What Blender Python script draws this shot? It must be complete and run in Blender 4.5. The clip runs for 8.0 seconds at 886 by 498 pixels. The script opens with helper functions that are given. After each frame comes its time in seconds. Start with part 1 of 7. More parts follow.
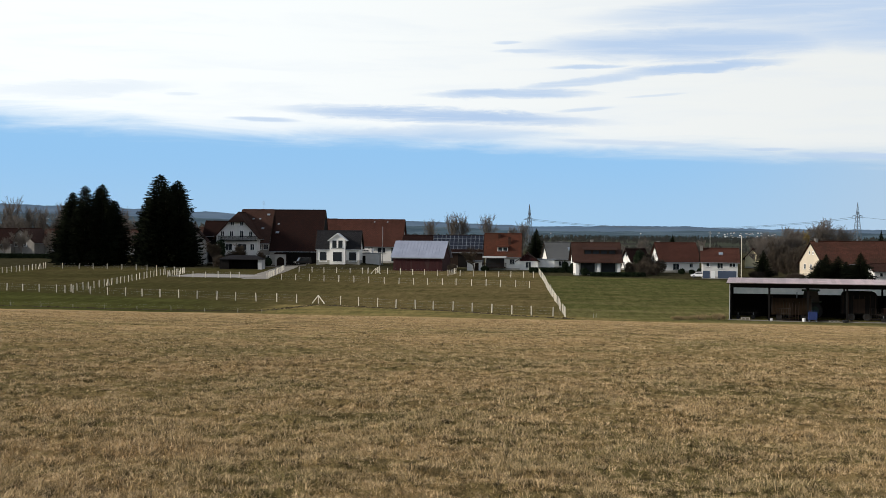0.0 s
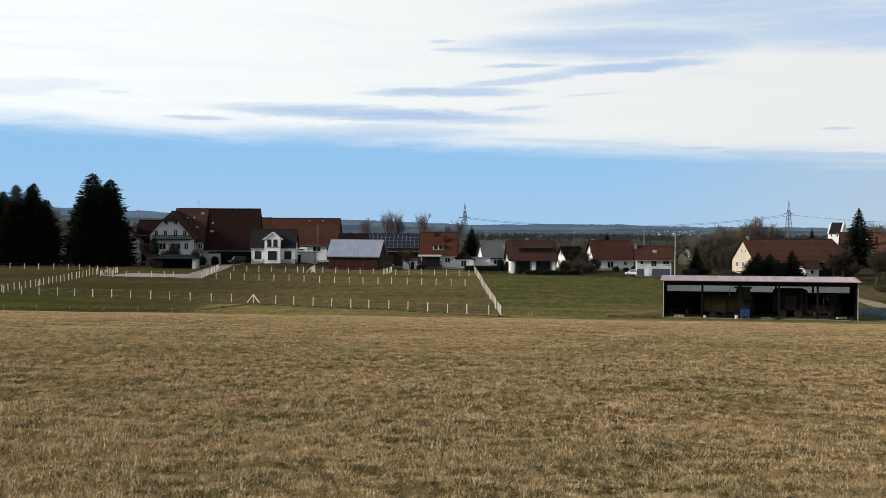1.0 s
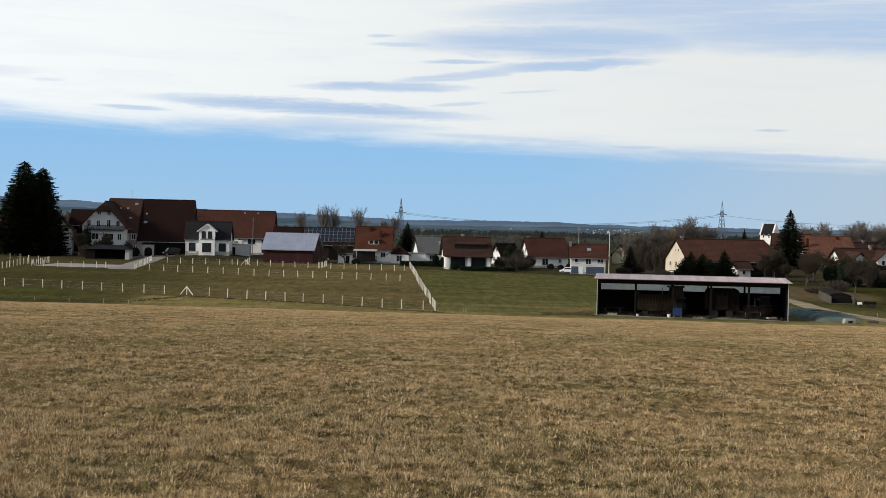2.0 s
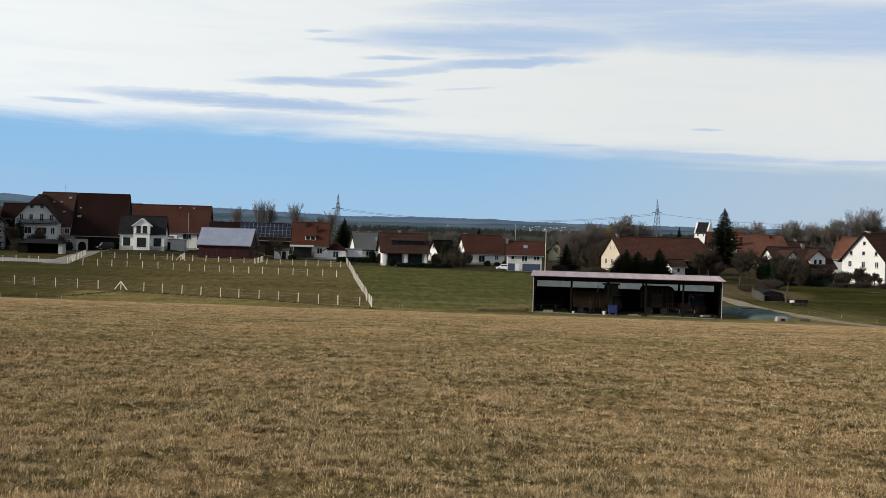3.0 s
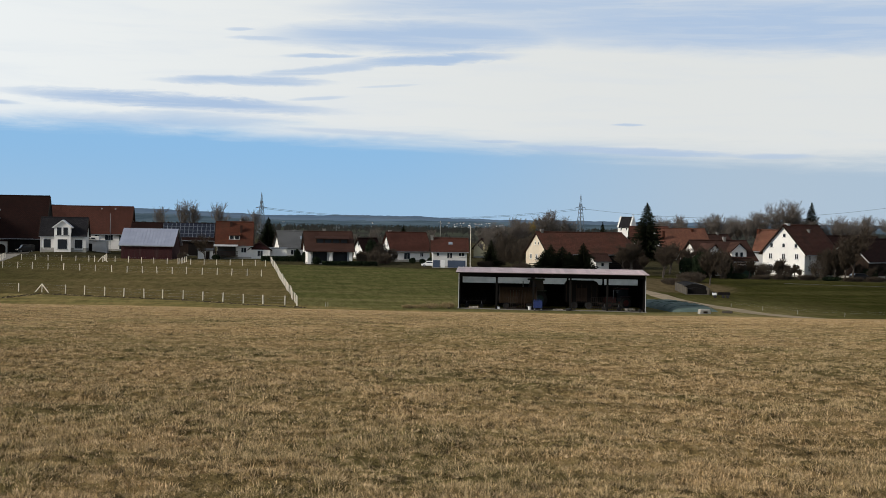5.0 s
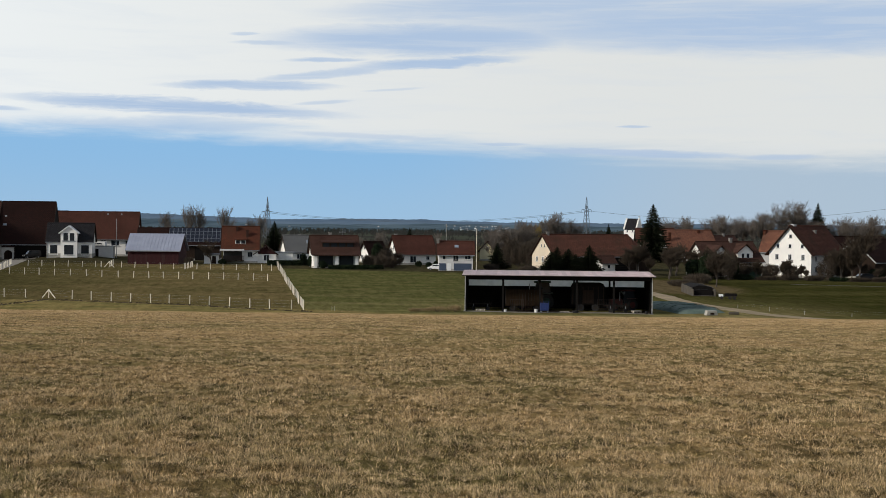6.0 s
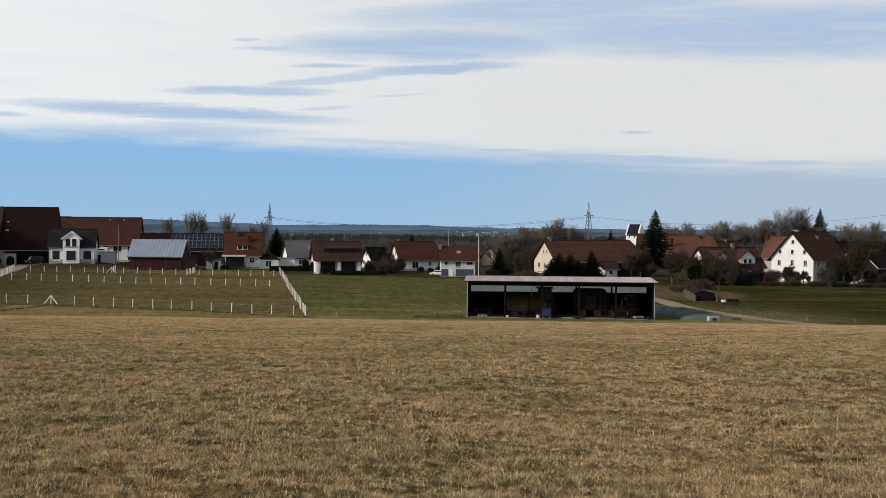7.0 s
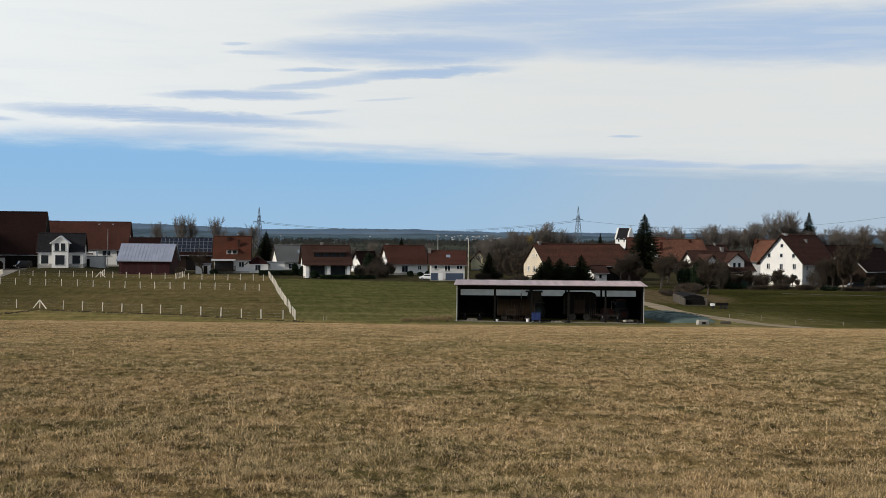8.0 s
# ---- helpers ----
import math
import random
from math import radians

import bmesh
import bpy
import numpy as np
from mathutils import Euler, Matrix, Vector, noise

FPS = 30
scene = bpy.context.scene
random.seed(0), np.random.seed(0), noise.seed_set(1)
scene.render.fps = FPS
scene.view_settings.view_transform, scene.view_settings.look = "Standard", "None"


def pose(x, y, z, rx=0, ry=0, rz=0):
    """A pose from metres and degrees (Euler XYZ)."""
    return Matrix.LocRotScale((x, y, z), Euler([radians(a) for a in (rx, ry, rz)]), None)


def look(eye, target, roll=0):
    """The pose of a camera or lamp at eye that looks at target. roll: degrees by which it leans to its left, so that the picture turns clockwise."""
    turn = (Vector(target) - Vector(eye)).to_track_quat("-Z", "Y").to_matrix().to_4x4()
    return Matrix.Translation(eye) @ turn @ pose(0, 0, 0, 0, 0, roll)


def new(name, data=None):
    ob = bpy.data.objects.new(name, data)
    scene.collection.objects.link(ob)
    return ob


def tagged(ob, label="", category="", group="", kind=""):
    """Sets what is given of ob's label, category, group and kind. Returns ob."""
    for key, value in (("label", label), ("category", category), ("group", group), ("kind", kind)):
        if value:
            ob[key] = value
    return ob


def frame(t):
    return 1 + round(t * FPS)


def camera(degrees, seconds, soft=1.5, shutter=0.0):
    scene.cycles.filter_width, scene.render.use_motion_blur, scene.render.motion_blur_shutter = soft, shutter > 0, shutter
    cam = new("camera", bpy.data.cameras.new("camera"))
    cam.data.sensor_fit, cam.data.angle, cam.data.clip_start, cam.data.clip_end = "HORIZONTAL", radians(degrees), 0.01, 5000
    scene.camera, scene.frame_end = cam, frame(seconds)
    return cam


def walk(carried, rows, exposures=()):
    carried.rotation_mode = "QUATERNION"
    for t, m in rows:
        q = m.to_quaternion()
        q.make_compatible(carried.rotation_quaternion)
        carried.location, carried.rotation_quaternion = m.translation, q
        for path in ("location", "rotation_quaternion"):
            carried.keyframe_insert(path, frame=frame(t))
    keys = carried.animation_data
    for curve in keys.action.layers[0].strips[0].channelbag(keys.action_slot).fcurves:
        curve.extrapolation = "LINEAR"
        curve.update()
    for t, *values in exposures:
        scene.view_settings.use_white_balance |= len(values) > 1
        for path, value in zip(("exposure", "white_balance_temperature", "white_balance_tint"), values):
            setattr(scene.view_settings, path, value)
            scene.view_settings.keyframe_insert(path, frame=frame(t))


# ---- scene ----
cam = camera(2 * math.degrees(math.atan(784 / 2600)), 8.0, soft=0.7)
EYE = 1.65
# seconds, then the camera's turn in degrees: it pans by hand on one spot
ROWS = [
    (0.0, 89.155, -0.420, 3.719),
    (0.5, 89.199, -0.155, 2.472),
    (1.0, 89.115, -0.297, 1.205),
    (1.5, 89.005, -0.766, 0.011),
    (2.0, 88.963, -1.260, -1.294),
    (3.5, 88.851, -1.578, -4.831),
    (4.0, 88.839, -1.371, -5.821),
    (4.5, 88.828, -1.173, -6.555),
    (6.0, 88.961, -0.552, -6.458),
    (6.5, 89.071, -0.477, -6.253),
    (7.0, 89.184, -0.540, -6.376),
    (7.5, 89.258, -0.567, -6.510),
    (8.0, 89.344, -0.486, -6.783),
]
walk(cam, [(t, pose(0, 0, EYE, rx, ry, rz)) for t, rx, ry, rz in ROWS], exposures=((0.0, 0.08), (1.5, 0.02), (3.5, -0.07), (8.0, -0.13)))

# ---- world, sun ----
SUN_AZ, SUN_EL = -109.0, 25.0          # degrees from the view's first axis (+y), to the right positive


def sun_way():
    a, e = radians(SUN_AZ), radians(SUN_EL)
    return Vector((math.sin(a) * math.cos(e), math.cos(a) * math.cos(e), math.sin(e)))


sun_lamp = bpy.data.lights.new("sun", "SUN")
sun_lamp.energy, sun_lamp.angle, sun_lamp.color = 3.8, radians(7), (1.0, 0.92, 0.80)
sun_ob = new("sun", sun_lamp)
sun_ob.matrix_world = look(sun_way() * 100, (0, 0, 0))


class Graph:
    """Short hand for building node trees."""

    def __init__(self, tree):
        self.tree = tree
        tree.nodes.clear()

    def node(self, kind):
        return self.tree.nodes.new(kind)

    def link(self, a, b):
        self.tree.links.new(a, b)

    def put(self, socket, value):
        if hasattr(value, "is_linked"):
            self.link(value, socket)
        elif value is not None:
            socket.default_value = value

    def math(self, op, a, b=None, c=None, clamp=False):
        n = self.node("ShaderNodeMath")
        n.operation, n.use_clamp = op, clamp
        for i, v in enumerate((a, b, c)):
            if v is not None:
                self.put(n.inputs[i], v)
        return n.outputs[0]

    def step(self, v, lo, hi):
        n = self.node("ShaderNodeMapRange")
        n.interpolation_type = "SMOOTHSTEP"
        self.put(n.inputs["Value"], v)
        self.put(n.inputs["From Min"], lo)
        self.put(n.inputs["From Max"], hi)
        return n.outputs["Result"]

    def mix(self, f, a, b, blend="MIX"):
        n = self.node("ShaderNodeMix")
        n.data_type, n.blend_type = "RGBA", blend
        self.put(n.inputs[0], f)
        for socket, v in ((n.inputs[6], a), (n.inputs[7], b)):
            self.put(socket, (*v, 1) if isinstance(v, tuple) and len(v) == 3 else v)
        return n.outputs[2]

    def join(self, x, y, z=0.0):
        n = self.node("ShaderNodeCombineXYZ")
        for i, v in enumerate((x, y, z)):
            self.put(n.inputs[i], v)
        return n.outputs[0]

    def noise(self, vec, scale, detail=4.0, rough=0.55, warp=0.0):
        n = self.node("ShaderNodeTexNoise")
        self.put(n.inputs["Vector"], vec)
        self.put(n.inputs["Scale"], scale)
        self.put(n.inputs["Detail"], detail)
        self.put(n.inputs["Roughness"], rough)
        self.put(n.inputs["Distortion"], warp)
        return n.outputs["Fac"]


def make_sky():
    w = bpy.data.worlds.new("sky")
    w.use_nodes = True
    scene.world = w
    g = Graph(w.node_tree)
    way = g.node("ShaderNodeTexCoord").outputs["Generated"]
    sep = g.node("ShaderNodeSeparateXYZ")
    g.link(way, sep.inputs[0])
    az = g.math("MULTIPLY", g.math("ARCTAN2", sep.outputs[0], sep.outputs[1]), 180 / math.pi)
    el = g.math("MULTIPLY", g.math("ARCSINE", sep.outputs[2]), 180 / math.pi)
    nish = g.node("ShaderNodeTexSky")
    nish.sky_type, nish.sun_disc = "NISHITA", False
    nish.sun_elevation, nish.sun_rotation = radians(SUN_EL), radians(SUN_AZ)
    nish.air_density, nish.dust_density, nish.ozone_density = 1.0, 0.3, 3.0
    clear = g.mix(1.0, nish.outputs[0], (0.10, 0.10, 0.10), "MULTIPLY")
    # the blue band over the horizon, a little paler at the ground
    band = g.mix(g.step(el, -0.3, 3.2), (0.355, 0.565, 0.79), (0.285, 0.535, 0.83))
    grey = g.math("MULTIPLY", g.step(az, 3, 20), 0.85)
    band = g.mix(grey, band, (0.475, 0.58, 0.685))
    clear = g.mix(g.step(el, 10, 30), band, clear)
    # thin cloud deck: its lower edge slopes down to the right
    slow = g.noise(g.join(g.math("MULTIPLY", az, 0.05), g.math("MULTIPLY", el, 0.30)), 1.0, 5.0)
    fine = g.noise(g.join(g.math("MULTIPLY", az, 0.16), g.math("MULTIPLY", el, 1.5), 7.0), 1.0, 6.0, 0.6, 0.6)
    edge = g.math("SUBTRACT", 3.42, g.math("MULTIPLY", g.math("ADD", az, 4), 0.036))
    lift = g.math("SUBTRACT", el, edge)
    lift = g.math("ADD", lift, g.math("MULTIPLY", g.math("SUBTRACT", fine, 0.5), 1.5))
    lift = g.math("ADD", lift, g.math("MULTIPLY", g.math("SUBTRACT", slow, 0.5), 0.9))
    deck = g.step(lift, -0.62, 0.62)
    # clouds fade out far to the sides and break up overhead
    high = g.step(g.math("ADD", fine, g.math("MULTIPLY", slow, 0.5)), 0.55, 0.95)
    deck = g.math("MULTIPLY", deck, g.math("SUBTRACT", 1.0, g.math("MULTIPLY", g.step(el, 11, 32), g.math("ADD", 0.55, g.math("MULTIPLY", high, 0.4)))))
    left = g.step(az, 16, -20)
    white = g.mix(left, (0.80, 0.825, 0.82), (0.93, 0.97, 0.98))
    white = g.mix(g.math("MULTIPLY", g.step(fine, 0.45, 0.75), 0.18), white, (0.62, 0.72, 0.86))
    sky = g.mix(deck, clear, white)
    # long grey-blue streaks in the deck: from (az, el) to (az, el), half height, strength, all in degrees
    bold = ((-9.6, 4.50, 2.0, 4.14, 0.30, 1.0), (-4.2, 5.18, 2.0, 5.22, 0.19, 0.9), (-0.7, 5.40, 4.3, 6.00, 0.17, 0.7), (3.0, 5.96, 9.2, 6.36, 0.21, 0.95),
            (0.2, 6.98, 11.5, 7.20, 0.62, 0.95), (7.0, 7.75, 36.0, 7.40, 1.05, 0.95), (2.8, 8.10, 19.0, 9.00, 0.60, 0.85), (-8.8, 3.62, 0.6, 3.70, 0.26, 0.45),
            (9.6, 2.86, 18.0, 2.64, 0.13, 0.8), (0.6, 3.42, 6.2, 3.24, 0.10, 0.45), (17.9, 2.60, 20.8, 2.61, 0.11, 0.6), (-21.0, 4.95, -14.2, 5.32, 0.28, 0.28))
    thin = ((-12.0, 4.16, -9.4, 4.08, 0.09, 0.7), (0.5, 6.21, 3.3, 6.25, 0.08, 0.8), (-1.8, 7.14, -0.7, 7.16, 0.06, 0.6), (-1.6, 6.84, 1.4, 6.88, 0.10, 0.6),
            (13.2, 3.76, 14.4, 3.77, 0.05, 0.7), (0.7, 4.52, 2.8, 4.68, 0.07, 0.5), (7.7, 3.07, 9.7, 3.05, 0.06, 0.6), (-14.4, 5.04, -13.2, 5.05, 0.07, 0.3), (3.4, 5.05, 5.6, 5.22, 0.05, 0.4))
    total = None
    wisp = g.noise(g.join(g.math("MULTIPLY", az, 0.42), g.math("MULTIPLY", el, 2.6), 11.0), 1.0, 6.0, 0.65, 0.8)
    wob = g.math("ADD", g.math("MULTIPLY", g.math("SUBTRACT", fine, 0.5), 0.30), g.math("MULTIPLY", g.math("SUBTRACT", wisp, 0.5), 0.55))
    for a0, e0, a1, e1, half, power in bold + thin:
        da = g.math("SUBTRACT", az, (a0 + a1) / 2)
        de = g.math("SUBTRACT", g.math("SUBTRACT", el, (e0 + e1) / 2), g.math("MULTIPLY", da, (e1 - e0) / (a1 - a0)))
        u = g.math("DIVIDE", da, (a1 - a0) / 2)
        v = g.math("DIVIDE", g.math("ADD", de, g.math("MULTIPLY", wob, min(1.0, half * 4))), half)
        d = g.math("ADD", g.math("MULTIPLY", u, u), g.math("MULTIPLY", v, v))
        one = g.math("MULTIPLY", g.step(d, 1.75, 0.1), power)
        total = one if total is None else g.math("MAXIMUM", total, one)
    ripple = g.noise(g.join(g.math("MULTIPLY", az, 0.22), g.math("MULTIPLY", el, 3.2), 3.0), 1.0, 5.0, 0.6, 0.5)
    total = g.math("MULTIPLY", total, g.math("ADD", 0.76, g.math("MULTIPLY", g.step(ripple, 0.30, 0.58), 0.24)))
    sky = g.mix(total, sky, (0.45, 0.59, 0.80))
    back = g.node("ShaderNodeBackground")
    g.link(sky, back.inputs[0])
    back.inputs[1].default_value = 1.0
    g.link(back.outputs[0], g.node("ShaderNodeOutputWorld").inputs[0])


make_sky()

# ---- materials ----


def material(name, a, b, scale=1.0, rough=0.8, metal=0.0, bump=0.2, fine=12.0, dirt=(0.08, 0.07, 0.06), dirty=0.25, world=False, stretch=(1, 1, 1), vary=0.0, gloss=0.3):
    """Two tones in large patches, a fine grain, and darker stains."""
    m = bpy.data.materials.new(name)
    m.use_nodes = True
    g = Graph(m.node_tree)
    vec = g.node("ShaderNodeNewGeometry").outputs["Position"] if world else g.node("ShaderNodeTexCoord").outputs["Object"]
    mapping = g.node("ShaderNodeMapping")
    mapping.inputs["Scale"].default_value = stretch
    g.link(vec, mapping.inputs[0])
    vec = mapping.outputs[0]
    big = g.noise(vec, scale, 5.0, 0.6)
    small = g.noise(vec, scale * fine, 4.0, 0.6)
    colour = g.mix(g.step(big, 0.32, 0.68), a, b)
    colour = g.mix(g.math("MULTIPLY", g.step(small, 0.5, 0.8), dirty), colour, dirt)
    stain = g.noise(vec, scale * 0.37, 6.0, 0.7)
    colour = g.mix(g.math("MULTIPLY", g.step(stain, 0.52, 0.75), dirty), colour, dirt)
    if vary:
        rnd = g.node("ShaderNodeObjectInfo").outputs["Random"]
        hsv = g.node("ShaderNodeHueSaturation")
        g.link(g.math("ADD", 1 - vary / 2, g.math("MULTIPLY", rnd, vary)), hsv.inputs["Value"])
        g.link(colour, hsv.inputs["Color"])
        colour = hsv.outputs[0]
    p = g.node("ShaderNodeBsdfPrincipled")
    g.link(colour, p.inputs["Base Color"])
    g.put(p.inputs["Roughness"], g.math("ADD", rough - 0.08, g.math("MULTIPLY", small, 0.16)))
    p.inputs["Metallic"].default_value = metal
    p.inputs["Specular IOR Level"].default_value = gloss
    if bump:
        bn = g.node("ShaderNodeBump")
        bn.inputs["Strength"].default_value = bump
        bn.inputs["Distance"].default_value = 0.05
        g.link(small, bn.inputs["Height"])
        g.link(bn.outputs[0], p.inputs["Normal"])
    g.link(p.outputs[0], g.node("ShaderNodeOutputMaterial").inputs[0])
    return m


def tile_material(name, a, b, moss=(0.03, 0.028, 0.02)):
    """Roof tiles: courses and single tiles in two tones, with weathered patches."""
    m = bpy.data.materials.new(name)
    m.use_nodes = True
    g = Graph(m.node_tree)
    vec = g.node("ShaderNodeTexCoord").outputs["Object"]
    sep = g.node("ShaderNodeSeparateXYZ")
    g.link(vec, sep.inputs[0])
    flat = g.join(g.math("ADD", sep.outputs[0], g.math("MULTIPLY", sep.outputs[1], 0.13)), g.math("MULTIPLY", sep.outputs[2], 1.4))
    br = g.node("ShaderNodeTexBrick")
    g.link(flat, br.inputs["Vector"])
    br.inputs["Scale"].default_value = 1.0
    br.inputs["Brick Width"].default_value = 0.5
    br.inputs["Row Height"].default_value = 0.36
    br.inputs["Mortar Size"].default_value = 0.03
    br.inputs["Color1"].default_value = (*a, 1)
    br.inputs["Color2"].default_value = (*b, 1)
    br.inputs["Mortar"].default_value = (a[0] * 0.45, a[1] * 0.45, a[2] * 0.45, 1)
    patch = g.noise(vec, 0.25, 5.0, 0.65)
    colour = g.mix(g.math("MULTIPLY", g.step(patch, 0.45, 0.75), 0.55), br.outputs[0], moss)
    run = g.noise(g.join(g.math("MULTIPLY", sep.outputs[0], 1.5), g.math("MULTIPLY", sep.outputs[2], 0.15)), 1.0, 4.0)
    colour = g.mix(g.math("MULTIPLY", g.step(run, 0.5, 0.8), 0.35), colour, moss)
    p = g.node("ShaderNodeBsdfPrincipled")
    g.link(colour, p.inputs["Base Color"])
    p.inputs["Roughness"].default_value = 0.9
    p.inputs["Specular IOR Level"].default_value = 0.04
    bn = g.node("ShaderNodeBump")
    bn.inputs["Strength"].default_value = 0.5
    bn.inputs["Distance"].default_value = 0.06
    g.link(br.outputs["Fac"], bn.inputs["Height"])
    bn.invert = True
    g.link(bn.outputs[0], p.inputs["Normal"])
    g.link(p.outputs[0], g.node("ShaderNodeOutputMaterial").inputs[0])
    return m


def glass_material(name, tint, rough=0.08):
    m = bpy.data.materials.new(name)
    m.use_nodes = True
    g = Graph(m.node_tree)
    p = g.node("ShaderNodeBsdfPrincipled")
    n = g.noise(g.node("ShaderNodeTexCoord").outputs["Object"], 0.8, 2.0)
    g.link(g.mix(n, tint, tuple(c * 1.8 for c in tint)), p.inputs["Base Color"])
    p.inputs["Roughness"].default_value = rough
    p.inputs["Specular IOR Level"].default_value = 0.18
    g.link(p.outputs[0], g.node("ShaderNodeOutputMaterial").inputs[0])
    return m


TILE_BROWN = tile_material("tile_brown", (0.067, 0.035, 0.027), (0.050, 0.028, 0.022), (0.022, 0.012, 0.009))
TILE_DARK = tile_material("tile_dark", (0.024, 0.011, 0.009), (0.016, 0.009, 0.008), (0.012, 0.007, 0.006))
TILE_RED = tile_material("tile_red", (0.083, 0.034, 0.025), (0.062, 0.028, 0.021), (0.022, 0.012, 0.009))
TILE_ORANGE = tile_material("tile_orange", (0.100, 0.036, 0.022), (0.068, 0.027, 0.018))
TILE_FADED = tile_material("tile_faded", (0.19, 0.085, 0.055), (0.13, 0.058, 0.040))
TILE_MID = tile_material("tile_weathered", (0.105, 0.045, 0.031), (0.075, 0.034, 0.025))
TILE_GREY = tile_material("tile_grey", (0.12, 0.12, 0.12), (0.15, 0.15, 0.15), (0.07, 0.07, 0.06))
TILE_SLATE = tile_material("tile_slate", (0.019, 0.018, 0.020), (0.026, 0.025, 0.027), (0.02, 0.02, 0.02))
PLASTER = material("white_plaster", (0.78, 0.76, 0.72), (0.70, 0.68, 0.65), 0.5, 0.9, dirty=0.18, dirt=(0.35, 0.32, 0.28))
PLASTER_SOFT = material("off_white_plaster", (0.58, 0.57, 0.56), (0.51, 0.50, 0.49), 0.5, 0.9, dirty=0.2, dirt=(0.3, 0.28, 0.25))
# dark plaster: old walls and chimneys, and overhang shade put into the farmhouse wall
PLASTER_DIM = material("old_shade_toned_plaster", (0.24, 0.22, 0.20), (0.17, 0.16, 0.145), 0.5, 0.9, dirty=0.4, dirt=(0.08, 0.07, 0.06))
PLASTER_OLD = material("weathered_plaster", (0.44, 0.42, 0.39), (0.35, 0.33, 0.30), 0.5, 0.9, dirty=0.35, dirt=(0.2, 0.18, 0.15))
PLASTER_GREY = material("grey_plaster", (0.42, 0.42, 0.42), (0.35, 0.35, 0.35), 0.5, 0.9, dirty=0.2, dirt=(0.2, 0.2, 0.19))
PLASTER_CREAM = material("cream_plaster", (0.60, 0.51, 0.39), (0.52, 0.45, 0.35), 0.5, 0.9, dirty=0.25, dirt=(0.3, 0.24, 0.17))
PLASTER_YELLOW = material("yellow_plaster", (0.66, 0.58, 0.36), (0.58, 0.51, 0.32), 0.5, 0.9, dirty=0.2)
WOOD_DARK = material("dark_boards", (0.030, 0.019, 0.013), (0.018, 0.012, 0.010), 0.6, 0.9, stretch=(6, 6, 0.6), dirty=0.3, dirt=(0.012, 0.01, 0.009), gloss=0.1)
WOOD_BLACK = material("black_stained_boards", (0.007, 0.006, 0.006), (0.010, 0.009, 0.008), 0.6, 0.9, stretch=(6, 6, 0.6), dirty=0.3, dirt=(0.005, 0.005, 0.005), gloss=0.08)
WOOD_RED = material("ox_red_boards", (0.040, 0.008, 0.009), (0.028, 0.007, 0.008), 0.6, 0.9, stretch=(6, 6, 0.6), dirty=0.3)
WOOD_PALE = material("pale_peeled_wood", (0.66, 0.60, 0.50), (0.54, 0.485, 0.40), 1.2, 0.85, stretch=(4, 4, 1), dirty=0.2, dirt=(0.3, 0.27, 0.22), vary=0.35)
METAL_PALE = material("pale_sheet_metal", (0.34, 0.36, 0.44), (0.29, 0.31, 0.38), 0.4, 0.42, 0.3, dirty=0.15, dirt=(0.3, 0.3, 0.33), gloss=0.5)
METAL_PINK = material("faded_pink_sheet", (0.56, 0.46, 0.46), (0.44, 0.34, 0.34), 0.8, 0.6, dirty=0.4, dirt=(0.22, 0.16, 0.16), vary=0.28)
METAL_GREY = material("galvanised_steel", (0.30, 0.31, 0.32), (0.24, 0.25, 0.26), 1.5, 0.5, 0.6, dirty=0.2)
METAL_PYLON = material("weathered_pylon_steel", (0.13, 0.15, 0.17), (0.11, 0.13, 0.15), 0.3, 0.7, 0.2, bump=0)
METAL_BLUE = material("blue_painted_steel", (0.018, 0.034, 0.13), (0.013, 0.026, 0.095), 1.5, 0.5, dirty=0.3)
METAL_GREEN = material("green_painted_steel", (0.014, 0.040, 0.022), (0.011, 0.030, 0.018), 1.5, 0.5, dirty=0.3)
METAL_RED = material("red_painted_steel", (0.075, 0.012, 0.010), (0.050, 0.010, 0.009), 1.5, 0.5, dirty=0.3)
CAR_WHITE = material("white_car_paint", (0.75, 0.75, 0.76), (0.72, 0.72, 0.73), 0.5, 0.25, bump=0, dirty=0.08, gloss=0.6)
CAR_BLACK = material("black_car_paint", (0.012, 0.012, 0.014), (0.015, 0.015, 0.017), 0.5, 0.38, bump=0, dirty=0.05, gloss=0.2)
RUBBER = material("black_rubber", (0.015, 0.015, 0.015), (0.02, 0.02, 0.02), 3, 0.9)
GLASS = glass_material("dark_window_glass", (0.015, 0.018, 0.022))
# pale panes: the sky's brightness is put into the glass colour
GLASS_PALE = glass_material("sky_lit_window_glass", (0.16, 0.19, 0.23), 0.2)
GARAGE_BLUE = material("grey_blue_door", (0.052, 0.074, 0.118), (0.044, 0.062, 0.10), 0.8, 0.7, dirty=0.15)
FRAME_WHITE = material("white_window_frame", (0.75, 0.75, 0.74), (0.7, 0.7, 0.69), 2, 0.5, bump=0, dirty=0.1)
CONCRETE = material("weathered_concrete", (0.36, 0.34, 0.30), (0.28, 0.27, 0.24), 0.6, 0.9, dirty=0.35, dirt=(0.14, 0.13, 0.11))
GRAVEL = material("pale_gravel", (0.25, 0.225, 0.19), (0.19, 0.17, 0.145), 0.25, 0.95, world=True, fine=20, dirty=0.3, dirt=(0.17, 0.16, 0.14))
GRAVEL_PALE = material("dusty_pale_gravel", (0.32, 0.29, 0.265), (0.25, 0.23, 0.21), 0.25, 0.95, world=True, fine=20, dirty=0.3, dirt=(0.2, 0.19, 0.17))
